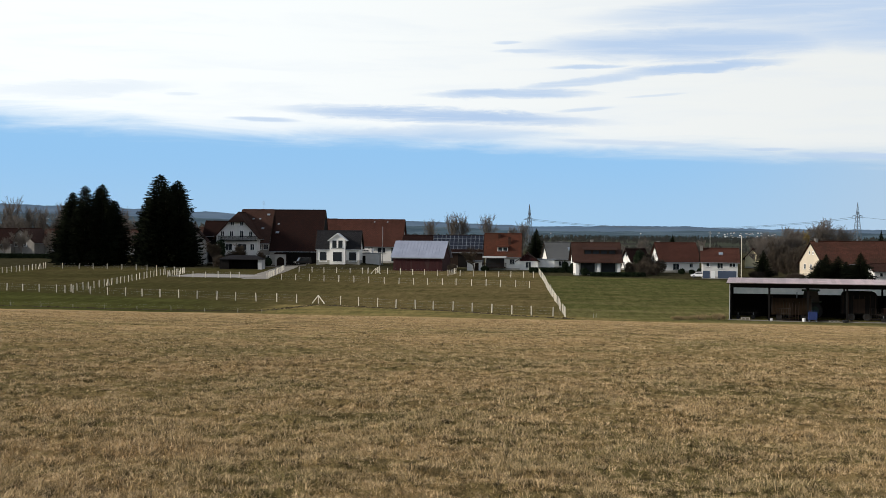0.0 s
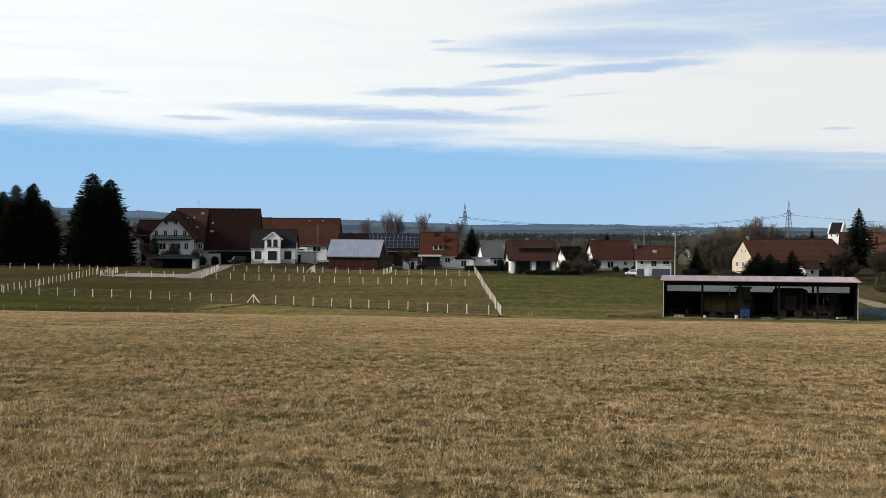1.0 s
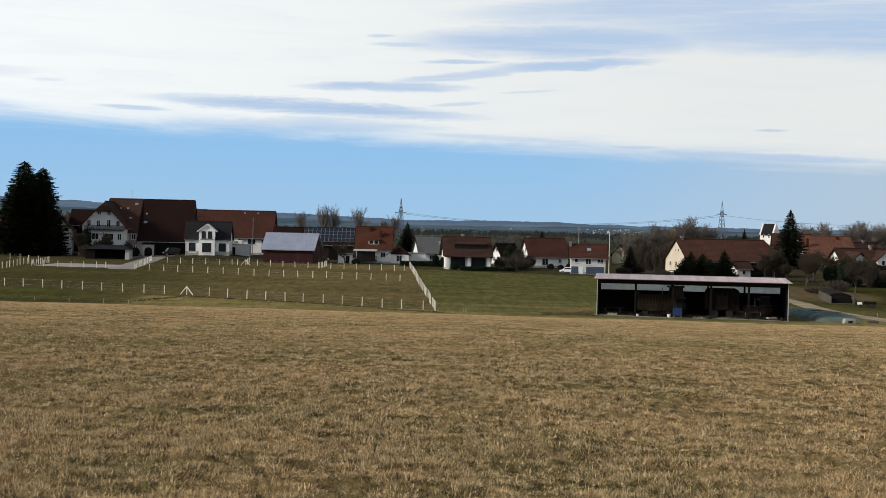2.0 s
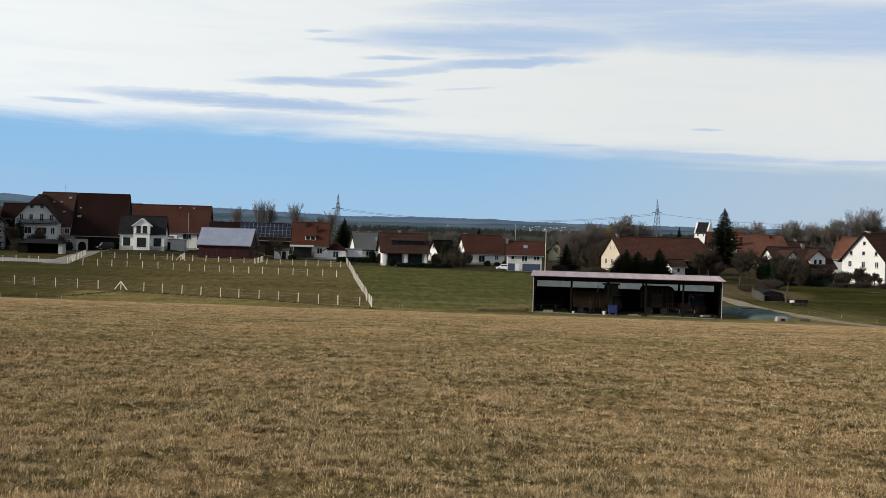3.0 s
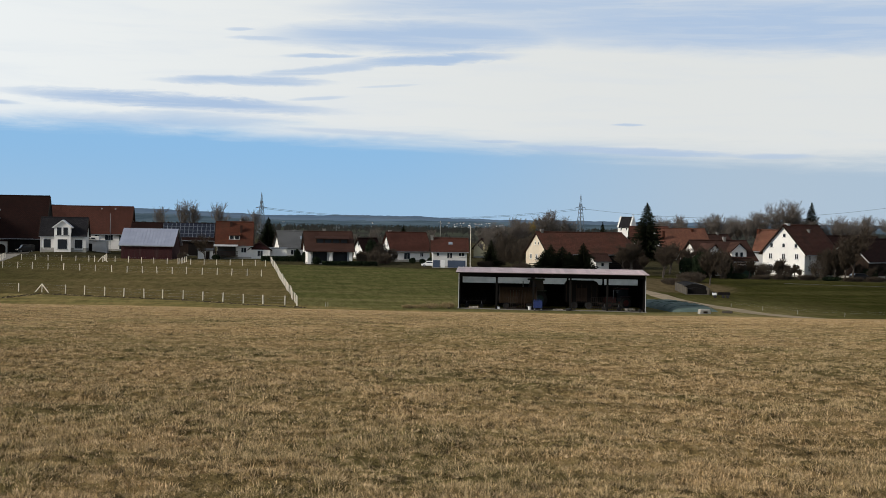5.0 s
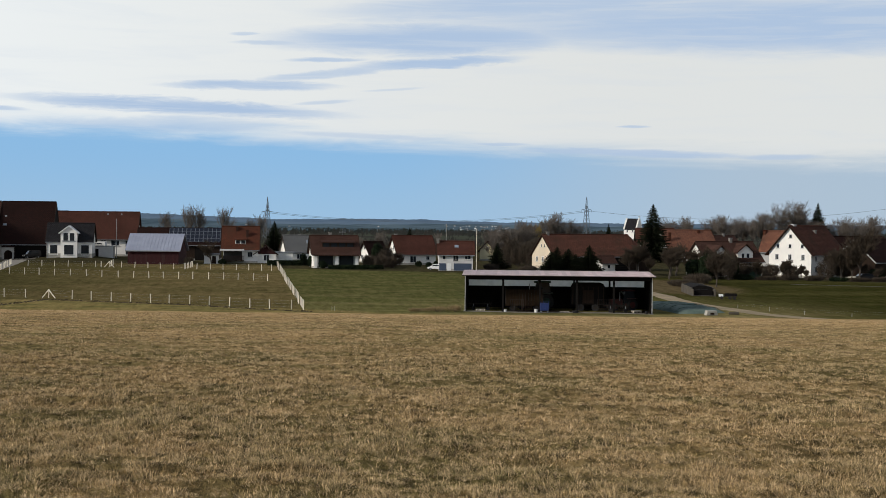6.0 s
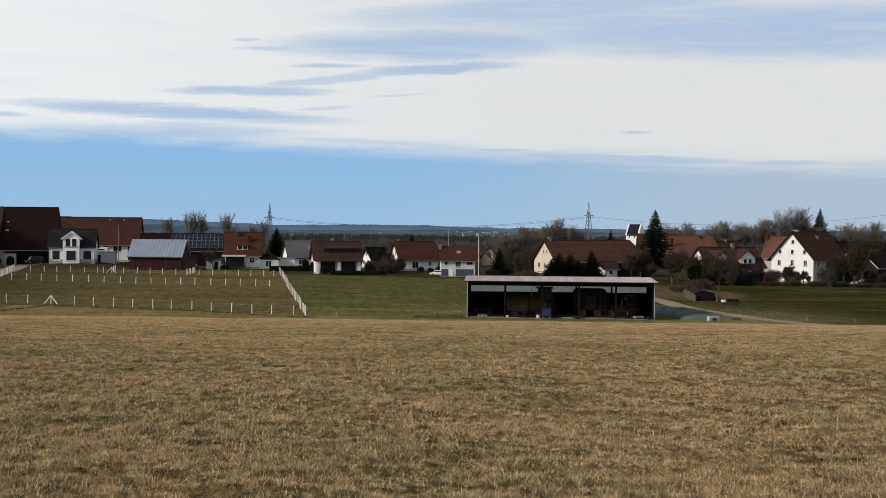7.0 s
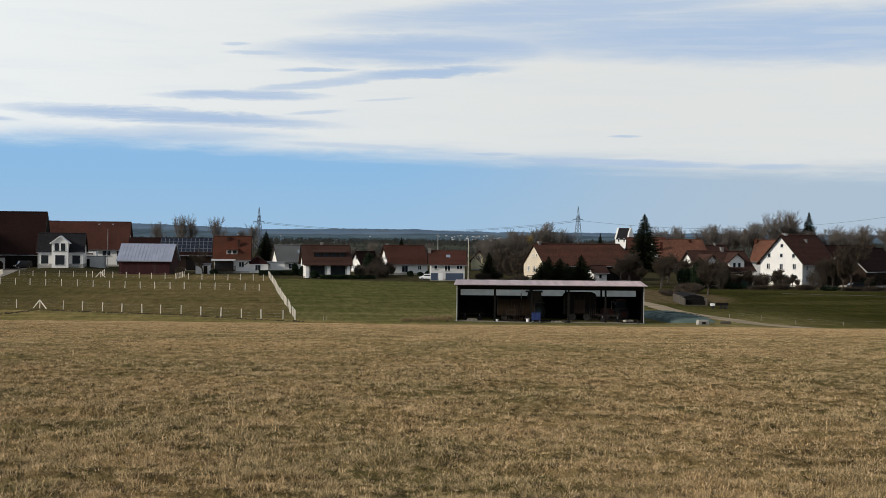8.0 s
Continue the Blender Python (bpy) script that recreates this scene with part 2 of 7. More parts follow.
EARTH = material("trodden_earth", (0.30, 0.225, 0.14), (0.20, 0.155, 0.09), 0.3, 0.95, world=True, fine=14, dirty=0.4, dirt=(0.10, 0.09, 0.05))
TARP = material("green_tarpaulin", (0.125, 0.160, 0.138), (0.085, 0.118, 0.100), 0.7, 0.8, bump=0.4, fine=5, dirty=0.35, dirt=(0.03, 0.045, 0.04), gloss=0.15)
NEEDLES = material("dark_spruce_needles", (0.0085, 0.0105, 0.0058), (0.0130, 0.0160, 0.0080), 0.5, 0.9, fine=8, bump=0, dirty=0.4, dirt=(0.004, 0.005, 0.0035), gloss=0.03)
EVERGREEN = material("evergreen_hedge_leaves", (0.012, 0.020, 0.010), (0.020, 0.030, 0.013), 0.8, 0.9, fine=8, bump=0, dirty=0.4, dirt=(0.008, 0.01, 0.006), gloss=0.1)
BARK = material("grey_brown_bark", (0.075, 0.060, 0.048), (0.055, 0.045, 0.037), 0.8, 0.95, bump=0.3, stretch=(3, 3, 1), dirty=0.3, dirt=(0.03, 0.03, 0.025))
TWIGS = material("bare_winter_twigs", (0.145, 0.120, 0.100), (0.110, 0.092, 0.077), 0.5, 0.95, bump=0, dirty=0.2)
TWIGS_YELLOW = material("yellow_willow_twigs", (0.24, 0.17, 0.06), (0.20, 0.14, 0.05), 0.5, 0.95, bump=0, dirty=0.2)
TWIGS_DARK = material("dark_garden_twigs", (0.060, 0.045, 0.032), (0.042, 0.033, 0.024), 0.5, 0.95, bump=0, dirty=0.2, gloss=0.1)
CONCRETE_DARK = material("stained_dark_concrete", (0.085, 0.072, 0.055), (0.050, 0.043, 0.034), 0.5, 0.95, dirty=0.4, dirt=(0.06, 0.055, 0.045))
DRY_BUSH = material("brown_dry_shrub", (0.064, 0.047, 0.032), (0.041, 0.032, 0.023), 0.6, 0.95, bump=0, dirty=0.3)


def panel_material():
    """Solar modules: dark blue cells between pale frames are meshes; this is the cell glass."""
    return glass_material("dark_solar_glass", (0.006, 0.008, 0.015), 0.4)


SOLAR = panel_material()


def hill_colour(g, x, y, pos):
    """Winter grass of the hill: bleached straw and olive regrowth in patches of many sizes, dark thatch and painted
    shade between the tufts.
    """
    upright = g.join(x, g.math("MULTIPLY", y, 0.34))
    patch = g.noise(pos, 0.11, 5.0, 0.6)
    spot = g.noise(pos, 0.7, 5.0, 0.65)
    bleach = g.noise(g.join(x, g.math("MULTIPLY", y, 0.6)), 0.42, 5.0, 0.62)
    mottle = g.noise(upright, 6.0, 5.0, 0.80, 0.3)
    dry = g.math("MULTIPLY", g.step(y, 45, 120), 0.14)
    lot = g.math("SUBTRACT", g.math("ADD", g.math("MULTIPLY", patch, 0.60), g.math("MULTIPLY", spot, 0.48)), dry)
    tone = g.mix(g.math("MULTIPLY", g.step(lot, 0.44, 0.64), 0.80), (0.40, 0.270, 0.122), (0.180, 0.157, 0.056))
    # pale dead leaves and highlights, dark thatch and tuft shadows, painted as colour
    tone = g.mix(g.math("MULTIPLY", g.step(mottle, 0.51, 0.62), 0.56), tone, (0.76, 0.555, 0.315))
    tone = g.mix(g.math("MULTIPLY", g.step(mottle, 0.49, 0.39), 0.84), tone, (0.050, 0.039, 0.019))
    tone = g.mix(g.math("MULTIPLY", g.step(bleach, 0.53, 0.66), 0.38), tone, (0.54, 0.37, 0.190))
    tone = g.mix(g.math("MULTIPLY", g.step(bleach, 0.46, 0.35), 0.34), tone, (0.105, 0.090, 0.036))
    # long streaks of cropped and bleached sward across the slope
    streak = g.noise(g.join(g.math("MULTIPLY", x, 0.33), g.math("MULTIPLY", y, 0.8)), 0.9, 5.0, 0.72, 0.4)
    lower = g.step(y, 28, 62)
    tone = g.mix(g.math("MULTIPLY", lower, g.math("MULTIPLY", g.step(streak, 0.49, 0.36), 0.62)), tone, (0.105, 0.082, 0.034))
    tone = g.mix(g.math("MULTIPLY", lower, g.math("MULTIPLY", g.step(streak, 0.53, 0.66), 0.45)), tone, (0.72, 0.52, 0.29))
    # the driest, shortest sward lies on the brow
    return g.mix(g.math("MULTIPLY", g.step(y, 62, 128), g.math("ADD", 0.12, g.math("MULTIPLY", g.step(mottle, 0.38, 0.58), 0.36))), tone, (0.60, 0.415, 0.215))


def turf_material():
    """The one ground sheet: straw-coloured hill, grazed paddocks, a green strip and meadows, each with patches, tufts and bare spots."""
    m = bpy.data.materials.new("turf")
    m.use_nodes = True
    g = Graph(m.node_tree)
    pos = g.node("ShaderNodeNewGeometry").outputs["Position"]
    sep = g.node("ShaderNodeSeparateXYZ")
    g.link(pos, sep.inputs[0])
    x, y = sep.outputs[0], sep.outputs[1]
    spot = g.noise(pos, 0.7, 5.0, 0.65)
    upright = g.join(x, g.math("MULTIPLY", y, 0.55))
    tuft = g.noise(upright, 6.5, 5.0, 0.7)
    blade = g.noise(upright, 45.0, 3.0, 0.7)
    # hill
    hill = hill_colour(g, x, y, pos)
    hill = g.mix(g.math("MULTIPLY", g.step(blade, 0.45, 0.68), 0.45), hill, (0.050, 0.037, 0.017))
    # hilltop ground darkened under the tussocks: thick thatch plus their shade, as colour
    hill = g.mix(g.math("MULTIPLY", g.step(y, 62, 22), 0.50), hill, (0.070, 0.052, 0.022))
    # valley
    swath = g.noise(g.join(g.math("MULTIPLY", x, 0.22), y), 0.11, 5.0, 0.65, 0.3)
    wave = g.noise(g.join(g.math("MULTIPLY", x, 0.4), y), 0.05, 6.0, 0.7, 0.4)
    graze = g.mix(g.step(wave, 0.38, 0.62), (0.175, 0.129, 0.058), (0.120, 0.096, 0.040))
    graze = g.mix(g.step(g.math("ADD", x, g.math("MULTIPLY", wave, 30)), -4, -42), graze, g.mix(g.step(wave, 0.4, 0.6), (0.086, 0.069, 0.029), (0.059, 0.053, 0.020)))
    streak = g.noise(g.join(g.math("MULTIPLY", x, 0.4), y), 0.30, 6.0, 0.72, 0.5)
    graze = g.mix(g.math("MULTIPLY", g.step(spot, 0.42, 0.66), 0.5), graze, (0.070, 0.062, 0.023))
    graze = g.mix(g.math("MULTIPLY", g.step(streak, 0.48, 0.72), 0.5), graze, (0.055, 0.048, 0.018))
    lush = g.mix(g.step(wave, 0.4, 0.65), (0.036, 0.035, 0.010), (0.054, 0.050, 0.015))
    lush = g.mix(g.math("MULTIPLY", g.step(spot, 0.5, 0.75), 0.4), lush, (0.024, 0.028, 0.009))
    olive = g.mix(g.step(swath, 0.38, 0.62), (0.235, 0.190, 0.085), (0.130, 0.120, 0.044))
    right = g.step(g.math("ADD", x, g.math("MULTIPLY", g.math("SUBTRACT", y, 200), 0.027)), 3.3, 4.3)
    near = g.math("MULTIPLY", right, g.step(g.math("ADD", y, g.math("MULTIPLY", wave, 60)), 275, 205))
    mid = g.mix(g.step(streak, 0.4, 0.65), (0.108, 0.101, 0.037), (0.067, 0.072, 0.024))
    mid = g.mix(g.math("MULTIPLY", g.step(g.noise(pos, 0.32, 6.0, 0.75), 0.48, 0.66), 0.45), mid, (0.180, 0.145, 0.062))
    mid = g.mix(g.math("MULTIPLY", g.step(spot, 0.48, 0.70), 0.40), mid, (0.070, 0.076, 0.023))
    lush = g.mix(g.math("MULTIPLY", g.step(streak, 0.42, 0.68), 0.5), lush, (0.026, 0.030, 0.009))
    lush = g.mix(g.math("MULTIPLY", g.step(swath, 0.46, 0.66), 0.55), lush, (0.078, 0.070, 0.024))
    mid = g.mix(g.math("MULTIPLY", g.step(swath, 0.48, 0.62), 0.50), mid, (0.072, 0.080, 0.024))
    meadow = g.mix(g.step(x, 45, 75), mid, lush)
    meadow = g.mix(g.math("MULTIPLY", near, g.step(x, 90, 60)), meadow, olive)
    garden = g.mix(g.step(spot, 0.35, 0.65), (0.060, 0.050, 0.028), (0.040, 0.038, 0.018))
    beds = g.math("ADD", y, g.math("MULTIPLY", x, 0.4))
    meadow = g.mix(g.step(g.math("ADD", beds, g.math("MULTIPLY", spot, 6)), 327, 333), meadow, garden)
    dx, dy = g.math("DIVIDE", g.math("SUBTRACT", x, 71), 12.0), g.math("DIVIDE", g.math("SUBTRACT", y, 262), 26.0)
    rough = g.math("ADD", g.math("ADD", g.math("MULTIPLY", dx, dx), g.math("MULTIPLY", dy, dy)), g.math("MULTIPLY", spot, 0.8))
    meadow = g.mix(g.step(rough, 1.6, 1.0), meadow, g.mix(tuft, (0.075, 0.055, 0.028), (0.15, 0.115, 0.06)))
    valley = g.mix(right, graze, meadow)
    yards = g.math("MULTIPLY", g.step(g.math("ADD", y, g.math("MULTIPLY", spot, 8)), 349, 356), g.math("SUBTRACT", 1.0, right))
    valley = g.mix(yards, valley, garden)
    line = g.math("SUBTRACT", y, g.math("SUBTRACT", 205.0, g.math("MULTIPLY", x, 0.46)))
    strip = g.math("MULTIPLY", g.math("MULTIPLY", g.step(line, 0.5, -2.5), g.step(x, -34, -62)), 0.9)
    valley = g.mix(strip, valley, g.mix(g.step(swath, 0.4, 0.6), (0.078, 0.078, 0.024), (0.054, 0.058, 0.017)))
    # rough grassy bank between the hill and the paddock fence
    bank = g.math("MULTIPLY", g.step(g.math("ADD", line, g.math("MULTIPLY", spot, 3.0)), 0.2, -1.6), g.step(g.math("ADD", x, g.math("MULTIPLY", spot, 5.0)), -39, -34))
    bank = g.math("MULTIPLY", bank, g.step(x, 60, 30))
    valley = g.mix(bank, valley, g.mix(g.step(streak, 0.4, 0.6), (0.235, 0.180, 0.072), (0.150, 0.128, 0.046)))
    # tussocks in colour only: dark gaps stretched along y, as between standing clumps
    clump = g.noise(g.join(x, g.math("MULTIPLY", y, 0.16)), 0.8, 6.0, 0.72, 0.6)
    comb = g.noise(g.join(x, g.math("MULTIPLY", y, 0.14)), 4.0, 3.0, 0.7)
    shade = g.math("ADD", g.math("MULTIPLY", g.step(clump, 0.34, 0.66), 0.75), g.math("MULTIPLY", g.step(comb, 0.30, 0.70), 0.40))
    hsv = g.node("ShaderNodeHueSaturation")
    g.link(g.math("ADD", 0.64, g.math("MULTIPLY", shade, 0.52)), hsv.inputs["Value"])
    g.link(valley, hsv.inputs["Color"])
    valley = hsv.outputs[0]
    far = g.step(y, 480, 700)
    woods = g.mix(g.step(g.noise(pos, 0.006, 5.0), 0.4, 0.6), (0.040, 0.040, 0.034), (0.060, 0.066, 0.048))
    valley = g.mix(far, valley, woods)
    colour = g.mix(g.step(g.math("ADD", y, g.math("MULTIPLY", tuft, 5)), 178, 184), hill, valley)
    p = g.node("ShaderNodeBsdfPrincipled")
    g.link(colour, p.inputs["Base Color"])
    p.inputs["Roughness"].default_value = 1.0
    p.inputs["Specular IOR Level"].default_value = 0.0
    bn = g.node("ShaderNodeBump")
    bn.inputs["Strength"].default_value = 0.9
    bn.inputs["Distance"].default_value = 0.08
    g.link(g.math("ADD", tuft, g.math("MULTIPLY", blade, 0.35)), bn.inputs["Height"])
    g.link(bn.outputs[0], p.inputs["Normal"])
    g.link(p.outputs[0], g.node("ShaderNodeOutputMaterial").inputs[0])
    return m


def blade_material():
    m = bpy.data.materials.new("grass_blades")
    m.use_nodes = True
    g = Graph(m.node_tree)
    pos = g.node("ShaderNodeNewGeometry").outputs["Position"]
    single = g.noise(pos, 30.0, 2.0, 0.6)
    sep = g.node("ShaderNodeSeparateXYZ")
    g.link(pos, sep.inputs[0])
    colour = hill_colour(g, sep.outputs[0], sep.outputs[1], pos)
    hsv = g.node("ShaderNodeHueSaturation")
    g.link(g.math("ADD", 0.58, g.math("MULTIPLY", g.step(single, 0.3, 0.7), 0.60)), hsv.inputs["Value"])
    # every tuft has one random tone, bleached to dark; dark stands for shaded hollows
    tuft = g.node("ShaderNodeAttribute")
    tuft.attribute_name = "tuft_darkness"
    darkness = tuft.outputs["Fac"]
    colour = g.mix(g.math("MULTIPLY", g.step(darkness, 0.60, 0.95), 0.75), colour, (0.040, 0.031, 0.013))
    colour = g.mix(g.math("MULTIPLY", g.step(darkness, 0.38, 0.05), 0.62), colour, (0.74, 0.54, 0.315))
    g.link(colour, hsv.inputs["Color"])
    colour = hsv.outputs[0]
    p = g.node("ShaderNodeBsdfPrincipled")
    g.link(colour, p.inputs["Base Color"])
    p.inputs["Roughness"].default_value = 0.8
    p.inputs["Specular IOR Level"].default_value = 0.15
    g.link(p.outputs[0], g.node("ShaderNodeOutputMaterial").inputs[0])
    return m


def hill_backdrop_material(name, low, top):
    """Far wooded ridges: the haze of kilometres of air is put into a glowing colour."""
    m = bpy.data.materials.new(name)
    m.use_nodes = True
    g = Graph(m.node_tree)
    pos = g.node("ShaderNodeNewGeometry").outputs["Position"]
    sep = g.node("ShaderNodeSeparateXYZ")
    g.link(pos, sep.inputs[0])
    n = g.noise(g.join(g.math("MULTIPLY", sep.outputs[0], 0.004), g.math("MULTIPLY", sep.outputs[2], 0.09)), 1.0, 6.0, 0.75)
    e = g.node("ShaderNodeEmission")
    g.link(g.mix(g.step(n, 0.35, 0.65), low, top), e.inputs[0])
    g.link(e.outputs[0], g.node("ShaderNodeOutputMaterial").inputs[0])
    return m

TURF, BLADES = turf_material(), blade_material()

# ---- building blocks ----


def smooth_max(a, b, k):
    h = np.clip(0.5 + 0.5 * (a - b) / k, 0, 1)
    return b + (a - b) * h + k * h * (1 - h)


def value_noise(x, y, cell, seed):
    """Smooth random numbers over the plan, 0 to 1."""
    g = np.random.default_rng(seed)
    table = g.random((256, 256))
    u, v = x / cell, y / cell
    i, j = np.floor(u).astype(int), np.floor(v).astype(int)
    fu, fv = u - i, v - j
    fu, fv = fu * fu * (3 - 2 * fu), fv * fv * (3 - 2 * fv)
    t = lambda a, b: table[a % 256, b % 256]
    return (t(i, j) * (1 - fu) + t(i + 1, j) * fu) * (1 - fv) + (t(i, j + 1) * (1 - fu) + t(i + 1, j + 1) * fu) * fv


def ground_z(x, y):
    """Height of the ground: a straw hill that falls to a valley, which rises gently to the village and then lies flat."""
    x, y = np.asarray(x, float), np.asarray(y, float)
    yy = np.maximum(y, -60.0)
    hill = -0.0403 * yy - 7.33e-5 * yy * np.abs(yy) - 0.009 * np.clip(x, -160, 160) - 0.0004 * np.maximum(yy - 150, 0) ** 2
    valley = np.where(y < 450, -12.81 + 0.012 * y, -7.41 - 0.0004 * (y - 450) - 70 * np.clip((y - 1350) / 1900, 0, 1) ** 1.5)
    valley = valley + 1.35 * np.exp(-((x + 49) / 9.0) ** 2 - ((y - 366) / 8.0) ** 2)
    bumps = 0.03 * np.sin(x * 0.31 + 1.3 * np.sin(y * 0.11)) + 0.025 * np.sin(y * 0.23 + x * 0.07)
    # tussocks on the hill
    near = np.clip(1.3 - np.hypot(x, y) / 60.0, 0, 1)
    lumps = 0.055 * value_noise(x, y, 0.20, 5) + 0.075 * value_noise(x, y, 0.47, 6) + 0.10 * value_noise(x, y, 1.5, 7) - 0.115
    return smooth_max(hill, valley, 0.5) + bumps + lumps * near


def gz(x, y):
    return float(ground_z(x, y))


def part(name, bm, mat, parent=None, label="", smooth=False):
    """Links a bmesh as one mesh object, under a thing or a part."""
    me = bpy.data.meshes.new(name)
    bm.to_mesh(me)
    bm.free()
    me.materials.append(mat)
    if smooth:
        me.polygons.foreach_set("use_smooth", [True] * len(me.polygons))
    ob = new(name, me)
    ob.parent = parent
    if label:
        ob["label"] = label
    return ob


def linked(name, me, m, parent=None):
    """Another object on a mesh that already exists."""
    ob = new(name, me)
    ob.parent = parent
    ob.matrix_basis = m
    return ob


def thing(name, x, y, yaw=0.0, label="", category="", group="", z=None, kind=""):
    ob = new(name)
    ob.empty_display_size = 0.3
    ob.matrix_basis = pose(x, y, gz(x, y) if z is None else z, 0, 0, yaw)
    return tagged(ob, label, category, group, kind)


def box(bm, x0, x1, y0, y1, z0, z1, m=None):
    vs = [bm.verts.new(p if m is None else m @ Vector(p)) for p in
          ((x0, y0, z0), (x1, y0, z0), (x1, y1, z0), (x0, y1, z0), (x0, y0, z1), (x1, y0, z1), (x1, y1, z1), (x0, y1, z1))]
    for f in ((3, 2, 1, 0), (4, 5, 6, 7), (0, 1, 5, 4), (1, 2, 6, 5), (2, 3, 7, 6), (3, 0, 4, 7)):
        bm.faces.new([vs[i] for i in f])
    return vs


def bar(bm, a, b, r, sides=4, r2=None):
    """A tapered bar from a to b."""
    a, b = Vector(a), Vector(b)
    q = (b - a).to_track_quat("Z", "Y")
    r2 = r if r2 is None else r2
    rings = []
    for p, rr in ((a, r), (b, r2)):
        rings.append([bm.verts.new(p + q @ Vector((rr * math.cos(2 * math.pi * (i + 0.5) / sides), rr * math.sin(2 * math.pi * (i + 0.5) / sides), 0))) for i in range(sides)])
    for i in range(sides):
        j = (i + 1) % sides
        bm.faces.new((rings[0][i], rings[0][j], rings[1][j], rings[1][i]))
    if sides > 2:
        bm.faces.new(list(reversed(rings[0])))
        bm.faces.new(rings[1])


def prism(bm, outline, y0, y1, m=None):
    """An outline in x and z, drawn out along y."""
    a = [bm.verts.new(Vector((x, y0, z)) if m is None else m @ Vector((x, y0, z))) for x, z in outline]
    b = [bm.verts.new(Vector((x, y1, z)) if m is None else m @ Vector((x, y1, z))) for x, z in outline]
    n = len(outline)
    for i in range(n):
        j = (i + 1) % n
        bm.faces.new((a[i], a[j], b[j], b[i]))
    bm.faces.new(list(reversed(a)))
    bm.faces.new(b)
    bmesh.ops.recalc_face_normals(bm, faces=bm.faces)


def B():
    return bmesh.new()


# ---- houses ----
FACE = {"S": 0, "E": 90, "N": 180, "W": 270}


def face_pose(face, L, W):
    """The middle of a wall's foot, with x along the wall and -y outwards."""
    d = W / 2 if face in "SN" else L / 2
    return pose(0, 0, 0, 0, 0, FACE[face]) @ pose(0, -d, 0)


def window(parent, m, u, v, w, h, glass=None, shutters=None, mullion=True):
    """A window: frame, pane and sill, set on a wall."""
    bm = B()
    t = 0.09
    box(bm, u - w / 2, u + w / 2, -0.05, 0.02, v - h / 2, v - h / 2 + t, m)
    box(bm, u - w / 2, u + w / 2, -0.05, 0.02, v + h / 2 - t, v + h / 2, m)
    box(bm, u - w / 2, u - w / 2 + t, -0.048, 0.02, v - h / 2 + t, v + h / 2 - t, m)
    box(bm, u + w / 2 - t, u + w / 2, -0.048, 0.02, v - h / 2 + t, v + h / 2 - t, m)
    if mullion and w > 0.8:
        box(bm, u - 0.035, u + 0.035, -0.046, 0.02, v - h / 2 + t, v + h / 2 - t, m)
    f = part("window", bm, FRAME_WHITE, parent)
    bm = B()
    box(bm, u - w / 2 + t, u + w / 2 - t, -0.02, 0.03, v - h / 2 + t, v + h / 2 - t, m)
    part("pane", bm, glass or GLASS, f)
    bm = B()
    box(bm, u - w / 2 - 0.08, u + w / 2 + 0.08, -0.14, 0.02, v - h / 2 - 0.06, v - h / 2 - 0.003, m)
    part("sill", bm, CONCRETE, f)
    if shutters:
        for s in (-1, 1):
            bm = B()
            c = u + s * (w / 2 + 0.26)
            box(bm, c - 0.22, c + 0.22, -0.055, 0.01, v - h / 2, v + h / 2, m)
            part("shutter", bm, shutters, f)
    return f


def door(parent, m, u, w, h, mat, name="door", label="", z=0.0):
    bm = B()
    box(bm, u - w / 2, u + w / 2, -0.05, 0.03, z + 0.02, z + h, m)
    leaf = part(name, bm, mat, parent, label)
    n = max(1, round(h / 0.55))
    for i in range(n):
        z0 = z + 0.08 + (h - 0.12) * i / n
        bm = B()
        box(bm, u - w / 2 + 0.06, u + w / 2 - 0.06, -0.075, -0.04, z0, z0 + (h - 0.12) / n - 0.06, m)
        part("panel", bm, mat, leaf)
    return leaf


